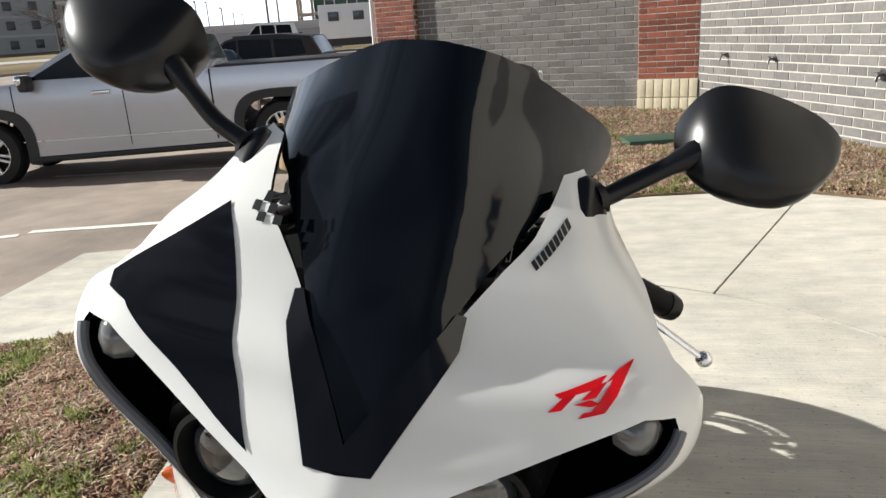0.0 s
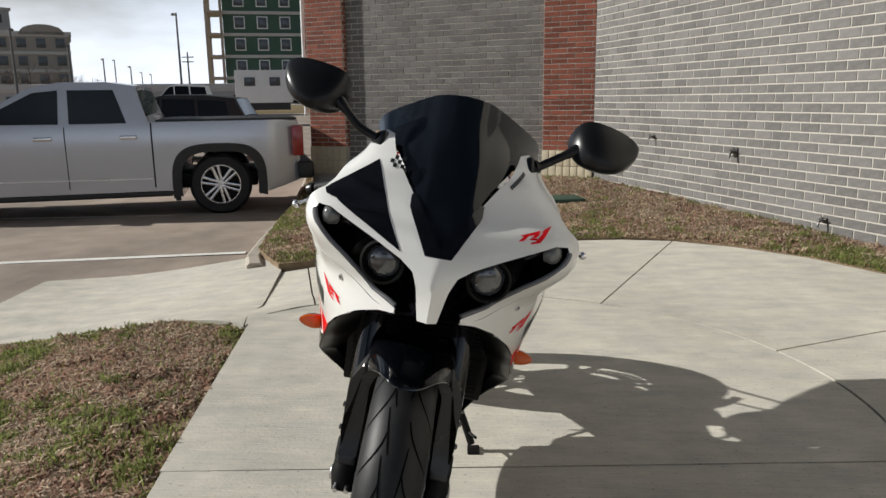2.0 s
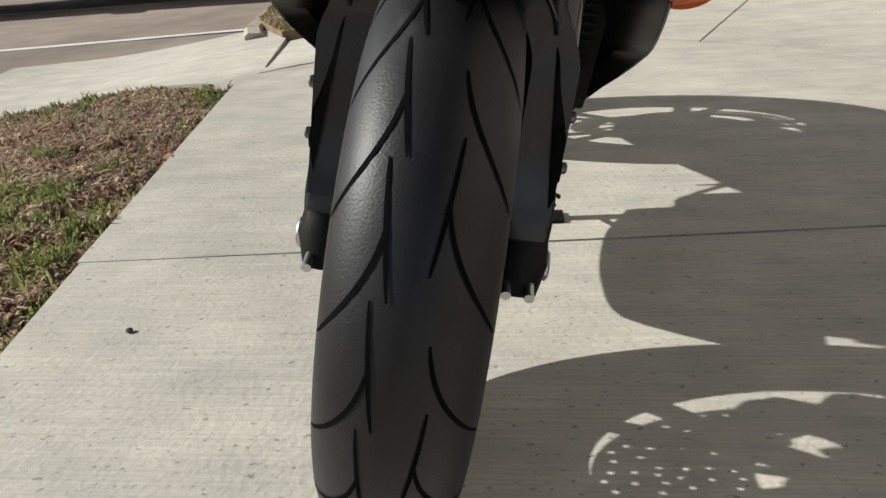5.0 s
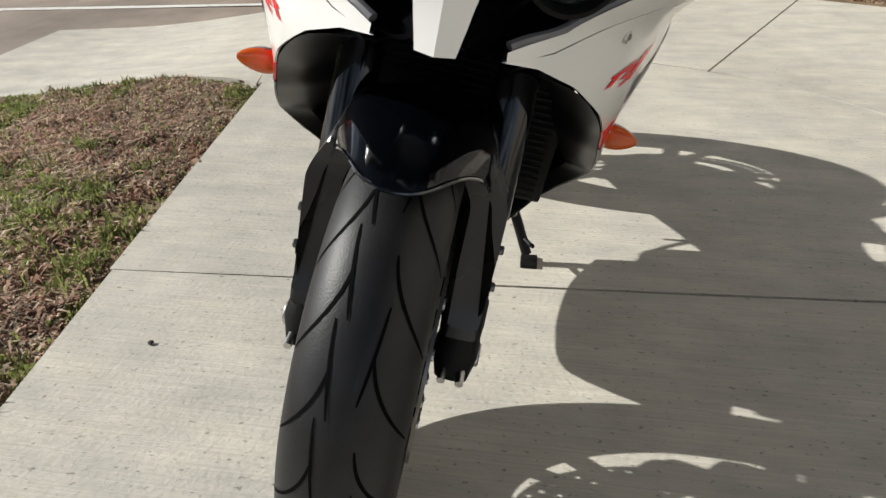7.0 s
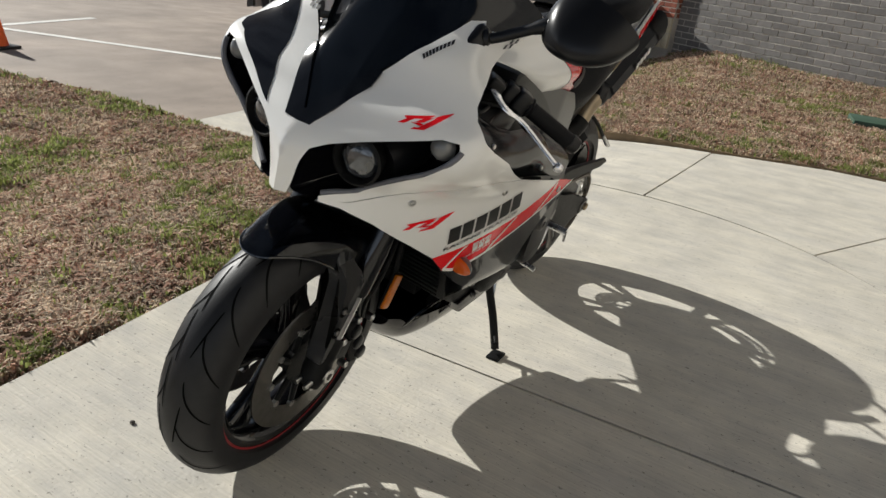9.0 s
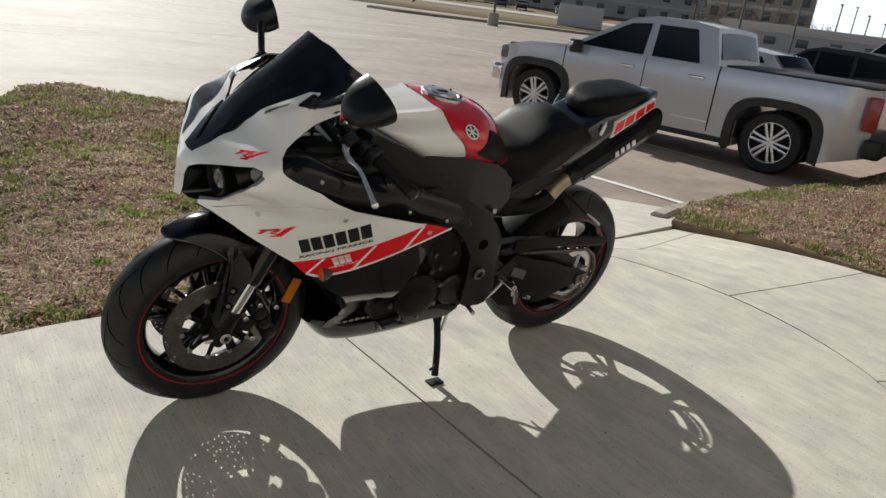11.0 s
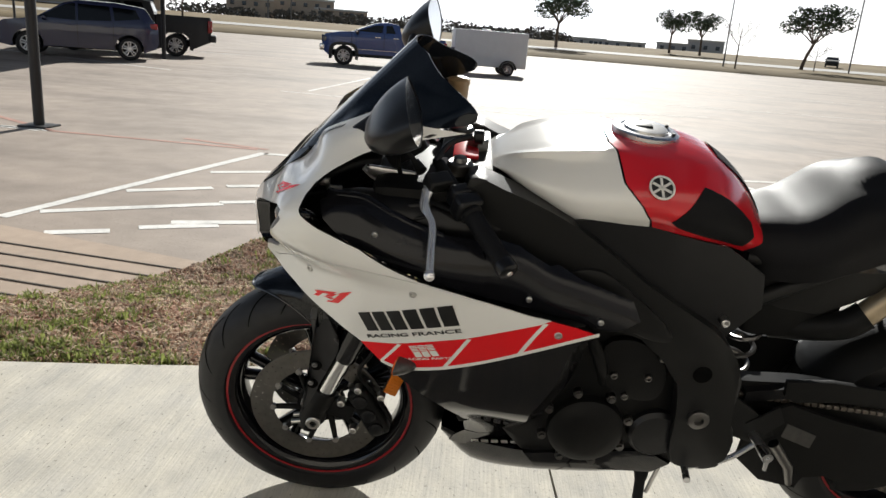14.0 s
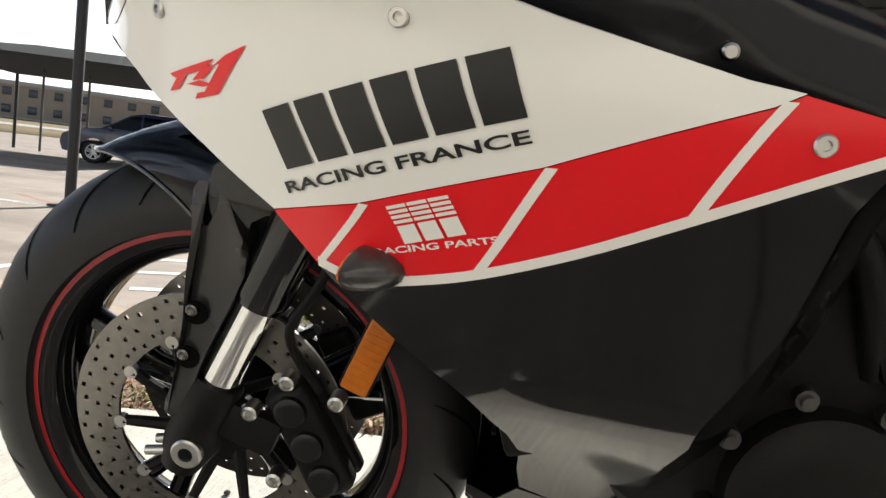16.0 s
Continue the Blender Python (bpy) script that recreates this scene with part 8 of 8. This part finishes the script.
# large grey hotel seen past the truck
gx, gy = polar(44.0, 165)
building("hotel", gx, gy, 52, 62, 18, 17.5, 1.6, M_HOTEL, "large grey hotel with pale pilasters and bands", 14, 5, 1.5, 1.6, 5, frame=False)
px_, py_ = polar(55.4, 150)
pc = thing("porch_canopy", lot_pose(px_, py_, 58, 1.6), "hotel drive-through porch on square columns", "porch")
bm = bmesh.new()
box(bm, (0, 0, 4.0), (13, 7, 1.4), 0.1)
part("porch_roof", bm, M_HOTEL, pc)
for x in (-5.8, -2.5, 1.0, 5.8):
    bm = bmesh.new()
    box(bm, (x, -2.6, 1.7), (0.9, 0.9, 3.4), 0.05)
    part("column", bm, M_HOTEL, pc)
wb_ = thing("utility_box", lot_pose(*polar(46.2, 92), 45, 0.0), "pale utility enclosure wall on the verge", "enclosure")
bm = bmesh.new()
box(bm, (0, 0, 1.2), (5.2, 3.0, 2.4), 0.05)
part("enclosure", bm, M_PALEBAND, wb_)
for az, d, w, h in ((76.6, 300, 12, 3.2), (74.4, 300, 13, 5.0), (80.5, 320, 22, 2.6), (83.5, 320, 24, 3.0), (89, 320, 40, 4), (104, 300, 26, 9), (107.5, 280, 16, 7), (101, 300, 20, 6), (121, 150, 40, 6)):
    x, y = polar(az, d)
    building("distant_building", x, y, az, w, 10, h, 1.6, M_HOTEL if az < 100 else M_TANWALL, "distant low commercial building in haze", max(3, int(w / 4)), 1 if h < 6 else 2, 1.4, 1.4, 1, frame=False)
# row of far parked cars before the hotel
for k, az in enumerate((50.5, 52.0, 55.0, 56.4, 58.6, 60.4, 66.2, 45.0, 47.6)):
    x, y = polar(az, 128 + 3 * (k % 3))
    hatch_car(lot_pose(x, y, az - 90 + 180 * (k % 2), 1.02), (M_CARTRIM, M_NAVYCAR, M_SILVERCAR)[k % 3], "far parked car on the hotel drive", "parked_car", 4.5, 1.5)
sg = thing("highway_sign", lot_pose(*polar(105.4, 210), 105, 2.0), "green highway sign on a gantry", "road sign")
bm = bmesh.new()
box(bm, (0, 0, 8.6), (6.5, 0.2, 3.0), 0.03)
part("sign_board", bm, mat("sign_green", (0.02, 0.22, 0.12), 0.5, vary=0.1, scale=1), sg)
for x in (-3.0, 3.0):
    bm = bmesh.new()
    tube(bm, [(x, 0, 0), (x, 0, 10)], 0.2, 8)
    part("gantry_leg", bm, M_GREYPOLE, sg)


# ---- trees ----
def leaf_cloud(blobs, n, size, flat=0.6):
    vs, fs = [], []
    tot = sum(b[3] ** 2 for b in blobs)
    for (x, y, z, r) in blobs:
        for _ in range(int(n * r * r / tot)):
            d = Vector((random.gauss(0, 1), random.gauss(0, 1), random.gauss(0, 1))).normalized()
            q = Vector((x, y, z)) + Vector((d.x, d.y, d.z * flat)) * r * random.uniform(0.45, 1.08) ** 0.6
            a = Vector((random.gauss(0, 1), random.gauss(0, 1), random.gauss(0, 0.6))).normalized() * size * random.uniform(0.6, 1.3)
            b = a.cross(Vector((random.gauss(0, 1), random.gauss(0, 1), random.gauss(0, 1)))).normalized() * size * 0.55
            k = len(vs)
            vs += [q - a, q + b, q + a, q - b]
            fs.append((k, k + 1, k + 2, k + 3))
    return vs, fs


def oak(x, y, z, h, w, lean, seed, sparse=1.0):
    random.seed(seed)
    t = thing("live_oak", lot_pose(x, y, random.uniform(0, 360), z), "dark evergreen live oak with a spreading crown", "tree", "oaks on the verge")
    bm = bmesh.new()
    fork = Vector((lean * 0.5, 0, h * 0.38))
    tube(bm, spline([(0, 0, 0), (lean * 0.15, 0.05, h * 0.18), fork], 4), [h * 0.030, h * 0.028, h * 0.026, h * 0.025, h * 0.024, h * 0.023, h * 0.022, h * 0.021, h * 0.020], 9)
    blobs = []
    for k in range(9):
        a = 2 * math.pi * k / 9 + random.uniform(-0.3, 0.3)
        rr = w * random.uniform(0.18, 0.40)
        e = fork + Vector((rr * math.cos(a), rr * math.sin(a), h * random.uniform(0.18, 0.46)))
        mid = (fork + e) / 2 + Vector((random.uniform(-0.2, 0.2), random.uniform(-0.2, 0.2), h * 0.04))
        tube(bm, spline([fork, mid, e], 4), [h * 0.012 * (1 - 0.09 * i) for i in range(9)], 6)
        blobs.append((e.x, e.y, e.z, w * random.uniform(0.13, 0.21)))
        blobs.append((e.x * 0.6, e.y * 0.6, e.z + h * 0.06, w * random.uniform(0.10, 0.16)))
    part("trunk", bm, M_BARK, t)
    vs, fs = leaf_cloud(blobs, int(2600 * sparse), w * 0.022)
    raw_part("crown", vs, fs, M_LEAF, t)


def bare_tree(x, y, z, h, w, seed, name="bare_tree", n=5, label="leafless winter tree with fine twigs"):
    random.seed(seed)
    t = thing(name, lot_pose(x, y, random.uniform(0, 360), z), label, "tree", "bare trees")
    bm = bmesh.new()
    tube(bm, [(0, 0, 0), (0.05, 0, h * 0.35), (0.0, 0.05, h * 0.8)], [h * 0.018, h * 0.014, h * 0.005], 7)
    part("trunk", bm, M_BARK, t)
    vs, fs = [], []

    def twig(p, d, L, r, lev):
        q = p + d * L
        s_ = d.cross(Vector((random.gauss(0, 1), random.gauss(0, 1), random.gauss(0, 1)))).normalized()
        k = len(vs)
        s2 = d.cross(s_)
        for b, rr in ((p, r), (q, r * 0.6)):
            for c_ in (s_, (-s_ * 0.5 + s2 * 0.87), (-s_ * 0.5 - s2 * 0.87)):
                vs.append(b + c_ * rr)
        fs.extend([(k, k + 1, k + 4, k + 3), (k + 1, k + 2, k + 5, k + 4), (k + 2, k, k + 3, k + 5)])
        if lev > 0:
            for _ in range(3 if lev > 1 else 4):
                nd = (d + Vector((random.gauss(0, 0.42), random.gauss(0, 0.42), random.gauss(0.12, 0.3)))).normalized()
                twig(p + d * L * random.uniform(0.4, 1.0), nd, L * random.uniform(0.55, 0.8), r * 0.6, lev - 1)
    for k in range(n):
        a = 2 * math.pi * k / n + random.uniform(-0.4, 0.4)
        e = random.uniform(0.25, 0.75)
        twig(Vector((0, 0, h * random.uniform(0.25, 0.6))), Vector((math.cos(a) * w / h * 1.3, math.sin(a) * w / h * 1.3, e)).normalized(), h * 0.24, h * 0.006, 4)
    raw_part("crown", vs, fs, M_TWIG, t)


for az, d, h, w, ln, sd in ((84.9, 118, 9.0, 10.5, 0.4, 11), (76.8, 135, 7.6, 7.5, 0.2, 12), (74.7, 135, 7.4, 7.5, -0.2, 13), (68.0, 108, 8.2, 9.0, 2.0, 14), (112, 130, 6, 9, 0.3, 17)):
    oak(*polar(az, d), {118: 0.8, 135: 1.25, 108: 0.5, 130: 1.1}[d], h, w, ln, sd)
for az, d, z, h, w, sd in ((61.3, 140, 1.4, 7.0, 4.0, 21), (72.2, 92, 0.1, 5.5, 2.6, 22), (67.2, 105, 0.4, 4.0, 4.5, 23), (58.6, 100, 0.2, 4.5, 2.5, 24)):
    bare_tree(*polar(az, d), z, h, w, sd)
for az, d, z, h, w, sd in ((34.5, 78, 0.3, 6.0, 7.5, 31), (32.2, 80, 0.3, 5.6, 7.0, 32), (30.0, 84, 0.3, 5.0, 6.5, 33), (36.5, 76, 0.3, 6.4, 7.5, 34), (28.4, 90, 0.3, 4.4, 5.0, 35)):
    bare_tree(*polar(az, d, F), z, h, w, sd, "winter_tree", 9, "bushy brown leafless tree by the hotel")
random.seed(5)
blobs = []
for _ in range(150):
    az = random.uniform(84, 128)
    d = random.uniform(230, 300)
    x, y = polar(az, d)
    r = random.uniform(2.0, 4.6)
    blobs.append((x, y, 2.0 + r * 0.4, r))
vs, fs = leaf_cloud(blobs, 9000, 0.75)
me = bpy.data.meshes.new("far_treeline")
me.from_pydata(vs, [], fs)
me.materials.append(mat("hazy_treeline", (0.09, 0.085, 0.075), 0.95, vary=0.3, scale=0.2))
tagged(new("far_treeline", me), "hazy grey-green line of distant trees", "trees", kind="stuff")

# ---- lawn blades, leaves and litter ----
from mathutils.geometry import intersect_point_tri_2d


def inside(poly, x, y):
    c = False
    n = len(poly)
    for i in range(n):
        (x0, y0), (x1, y1) = poly[i], poly[(i + 1) % n]
        if (y0 > y) != (y1 > y) and x < (x1 - x0) * (y - y0) / (y1 - y0) + x0:
            c = not c
    return c


M_DRY = mat("dormant_grass", (0.56, 0.455, 0.34), 0.85, vary=0.55, scale=2.5, island=0.5, spec=0.2)
M_DRY2 = mat("brown_thatch", (0.35, 0.215, 0.155), 0.9, vary=0.45, scale=3, island=0.5, spec=0.2)
M_GREEN = mat("green_grass", (0.22, 0.25, 0.08), 0.75, vary=0.4, scale=2, island=0.4, spec=0.3)


def backlit(m, share):
    """Lets part of the light through a thin blade."""
    n, l = m.node_tree.nodes, m.node_tree.links
    b, out = n["Principled BSDF"], n["Material Output"]
    tr = n.new("ShaderNodeBsdfTranslucent")
    l.new(b.inputs["Base Color"].links[0].from_socket, tr.inputs["Color"])
    mx = n.new("ShaderNodeMixShader")
    mx.inputs[0].default_value = share
    l.new(b.outputs[0], mx.inputs[1])
    l.new(tr.outputs[0], mx.inputs[2])
    l.new(mx.outputs[0], out.inputs["Surface"])


backlit(M_DRY, 0.4)
backlit(M_DRY2, 0.25)
backlit(M_GREEN, 0.5)


def edge_dist(x, y, p, q):
    dx, dy = q[0] - p[0], q[1] - p[1]
    t = max(0.0, min(1.0, ((x - p[0]) * dx + (y - p[1]) * dy) / (dx * dx + dy * dy)))
    return math.hypot(x - p[0] - t * dx, y - p[1] - t * dy)


def lawn(name, poly, zfn, count, focus, seed):
    """Blades over a lawn, thickest by the camera's side; greener in patches and along edges."""
    rng = random.Random(seed)
    sets = {0: ([], []), 1: ([], []), 2: ([], [])}
    xs, ys = [p[0] for p in poly], [p[1] for p in poly]
    lo_x, hi_x, lo_y, hi_y = min(xs), max(xs), min(ys), max(ys)
    done = 0
    tries = 0
    edges = list(zip(poly, poly[1:] + poly[:1]))
    while done < count and tries < count * 12:
        tries += 1
        x, y = rng.uniform(lo_x, hi_x), rng.uniform(lo_y, hi_y)
        d = min(math.hypot(x - fx_, y - fy_) for fx_, fy_ in focus)
        if rng.random() > min(1.0, (1.6 / (d + 0.4)) ** 1.25) or not inside(poly, x, y):
            continue
        done += 1
        e = min(edge_dist(x, y, p, q) for p, q in edges)
        g = 0.85 * noise.noise(Vector((x * 1.3, y * 1.3, seed))) + 0.85 * noise.noise(Vector((x * 7.5, y * 7.5, seed + 4))) + 0.45 * math.exp(-e / 0.35) + 0.14 * sstep((-1.3 - x) / 1.2)
        tuft = 0.55 + 0.9 * max(0.0, 0.35 + noise.noise(Vector((x * 8.3, y * 8.3, seed + 6))))
        bare = noise.noise(Vector((x * 2.6, y * 2.6, seed + 9))) + 0.6 * noise.noise(Vector((x * 9, y * 9, seed + 2)))
        kind = 2 if rng.random() < 0.05 + 0.72 * sstep((g - 0.24) / 0.40) else (1 if rng.random() < 0.42 + 0.4 * bare else 0)
        if bare > 0.40 and rng.random() < 0.8:
            continue
        far = 1 + d * 0.18
        z = zfn(x, y)
        for _ in range(2 if kind == 2 else 3):
            h = rng.uniform(0.018, 0.042) if kind < 2 else rng.uniform(0.022, 0.055)
            lay = rng.uniform(0.5, 2.2) if kind < 2 else rng.uniform(0.2, 0.8)
            a = rng.uniform(0, 2 * math.pi)
            dx, dy = math.cos(a), math.sin(a)
            w = rng.uniform(0.0018, 0.0048) * far * (1.35 if kind == 1 else 1.0)
            bx, by = x + rng.uniform(-0.02, 0.02) * far, y + rng.uniform(-0.02, 0.02) * far
            vs, fs = sets[kind]
            k = len(vs)
            h *= tuft * (0.7 + 0.3 * far if far < 2 else 1.3) * min(1.0, 0.4 + e / 0.12)
            if e < h * (lay + 0.2) + 0.012:
                q_ = min(1.0, max(0.0, e - 0.004) / (h * (lay + 0.2) + 0.012))
                lay *= q_
                bx, by = x, y
            vs += [(bx - dy * w, by + dx * w, z), (bx + dy * w, by - dx * w, z), (bx + dx * h * lay * 0.45 + dy * w * 0.8, by + dy * h * lay * 0.45 - dx * w * 0.8, z + h * 0.7), (bx + dx * h * lay * 0.45 - dy * w * 0.8, by + dy * h * lay * 0.45 + dx * w * 0.8, z + h * 0.7), (bx + dx * h * lay, by + dy * h * lay, z + h * (0.9 if lay < 1 else 0.55))]
            fs += [(k, k + 1, k + 2, k + 3), (k + 3, k + 2, k + 4)]
    for kind, m_, lab in ((0, M_DRY, "dormant straw-coloured grass blades"), (1, M_DRY2, "brown matted grass thatch"), (2, M_GREEN, "green grass tufts in the dormant lawn")):
        vs, fs = sets[kind]
        if vs:
            me = bpy.data.meshes.new(name)
            me.from_pydata(vs, [], fs)
            me.materials.append(m_)
            tagged(new(name, me), lab, "grass", kind="stuff")


lawn("grass_front", LEFT_LAWN, left_z, 95000, ((-0.9, 0.6), (-1.0, -0.4), (-1.1, 1.6)), 3)
lawn("grass_back", BACK_LAWN, back_z, 75000, ((1.5, 4.6), (0.0, 4.4), (2.6, 3.9), (2.4, 5.2), (0.8, 6.0)), 7)

# dead leaves on the lawn
rng = random.Random(9)
M_DEADLEAF = mat("dead_leaf", (0.20, 0.11, 0.06), 0.8, vary=0.4, scale=30, objrand=0.5)
bm = bmesh.new()
pts_l = [(0, -0.030), (0.016, -0.012), (0.014, 0.012), (0, 0.034), (-0.014, 0.012), (-0.016, -0.012)]
sheet(bm, pts_l, lambda u, v: (u, v, 0.35 * abs(u) + 2.0 * v * v), 0.012, thick=0.0008)
leaf_me = mesh("dead_leaf", bm, M_DEADLEAF)
for i in range(240):
    while True:
        if i < 170:
            x, y = rng.uniform(-4.5, -0.6), rng.uniform(-1.3, 2.4)
            ok, z = inside(LEFT_LAWN, x, y), left_z(x, y)
        else:
            x, y = rng.uniform(-0.5, 3.2), rng.uniform(3.8, 7.0)
            ok, z = inside(BACK_LAWN, x, y), back_z(x, y)
        if ok:
            break
    ob = new("dead_leaf", leaf_me)
    ob.matrix_world = Matrix.Translation((x, y, z + 0.018)) @ Euler((rng.uniform(-0.5, 0.5), rng.uniform(-0.5, 0.5), rng.uniform(0, 6.3))).to_matrix().to_4x4() @ Matrix.Scale(rng.uniform(0.35, 0.95), 4)
    tagged(ob, "curled brown dead leaf on the lawn", "leaf", "dead leaves")
# small stones on the slab
for x, y in ((-0.30, -0.13), (0.62, -0.95), (-0.52, 0.30)):
    bm = bmesh.new()
    bmesh.ops.create_icosphere(bm, subdivisions=2, radius=0.006)
    for v in bm.verts:
        v.co *= 1 + 0.25 * noise.noise(v.co * 160)
        v.co.z *= 0.7
    solo("pebble", bm, M_JOINT, "small dark pebble on the concrete slab", "pebble", m=Matrix.Translation((x, y, 0.004)))
# valve box lid in the back lawn
vb = thing("valve_box", Matrix.Translation((0.95, 6.15, back_z(0.95, 6.15) + 0.0)) @ Matrix.Rotation(0.2, 4, "Z"), "dark green irrigation valve box lid in the lawn", "valve box")
bm = bmesh.new()
box(bm, (0, 0, 0.02), (0.52, 0.36, 0.06), 0.015)
part("lid", bm, mat("green_lid_plastic", (0.03, 0.07, 0.045), 0.6, vary=0.15), vb)

# ---- the side wall's nearest bricks, each one ----
uz = Vector((0, 0, 1))
brick_meshes = {}
wall_rot = Matrix((wd, uz, wn_)).transposed().to_4x4()
for s, z, w in near:
    key = round(w, 3)
    if key not in brick_meshes:
        e, d_, h_ = 0.002, BRICK_D, COURSE - MORT
        V, Fc = [], []
        for ww, hh, dd in ((key - 2 * e, h_ - 2 * e, d_), (key, h_, d_ - e), (key, h_, 0.0)):
            for sx, sz in ((-1, -1), (1, -1), (1, 1), (-1, 1)):
                V.append((sx * ww / 2, sz * hh / 2, dd))
        Fc.append((0, 1, 2, 3))
        for i in range(4):
            j = (i + 1) % 4
            Fc += [(i, 4 + i, 4 + j, j), (4 + i, 8 + i, 8 + j, 4 + j)]
        me = bpy.data.meshes.new("brick")
        me.from_pydata(V, [], Fc)
        me.materials.append(M_GRAYBRICK)
        brick_meshes[key] = me
    ob = new("brick", brick_meshes[key])
    ob.parent = wall_side
    ob.matrix_world = Matrix.Translation(wp + wd * s + uz * z) @ wall_rot
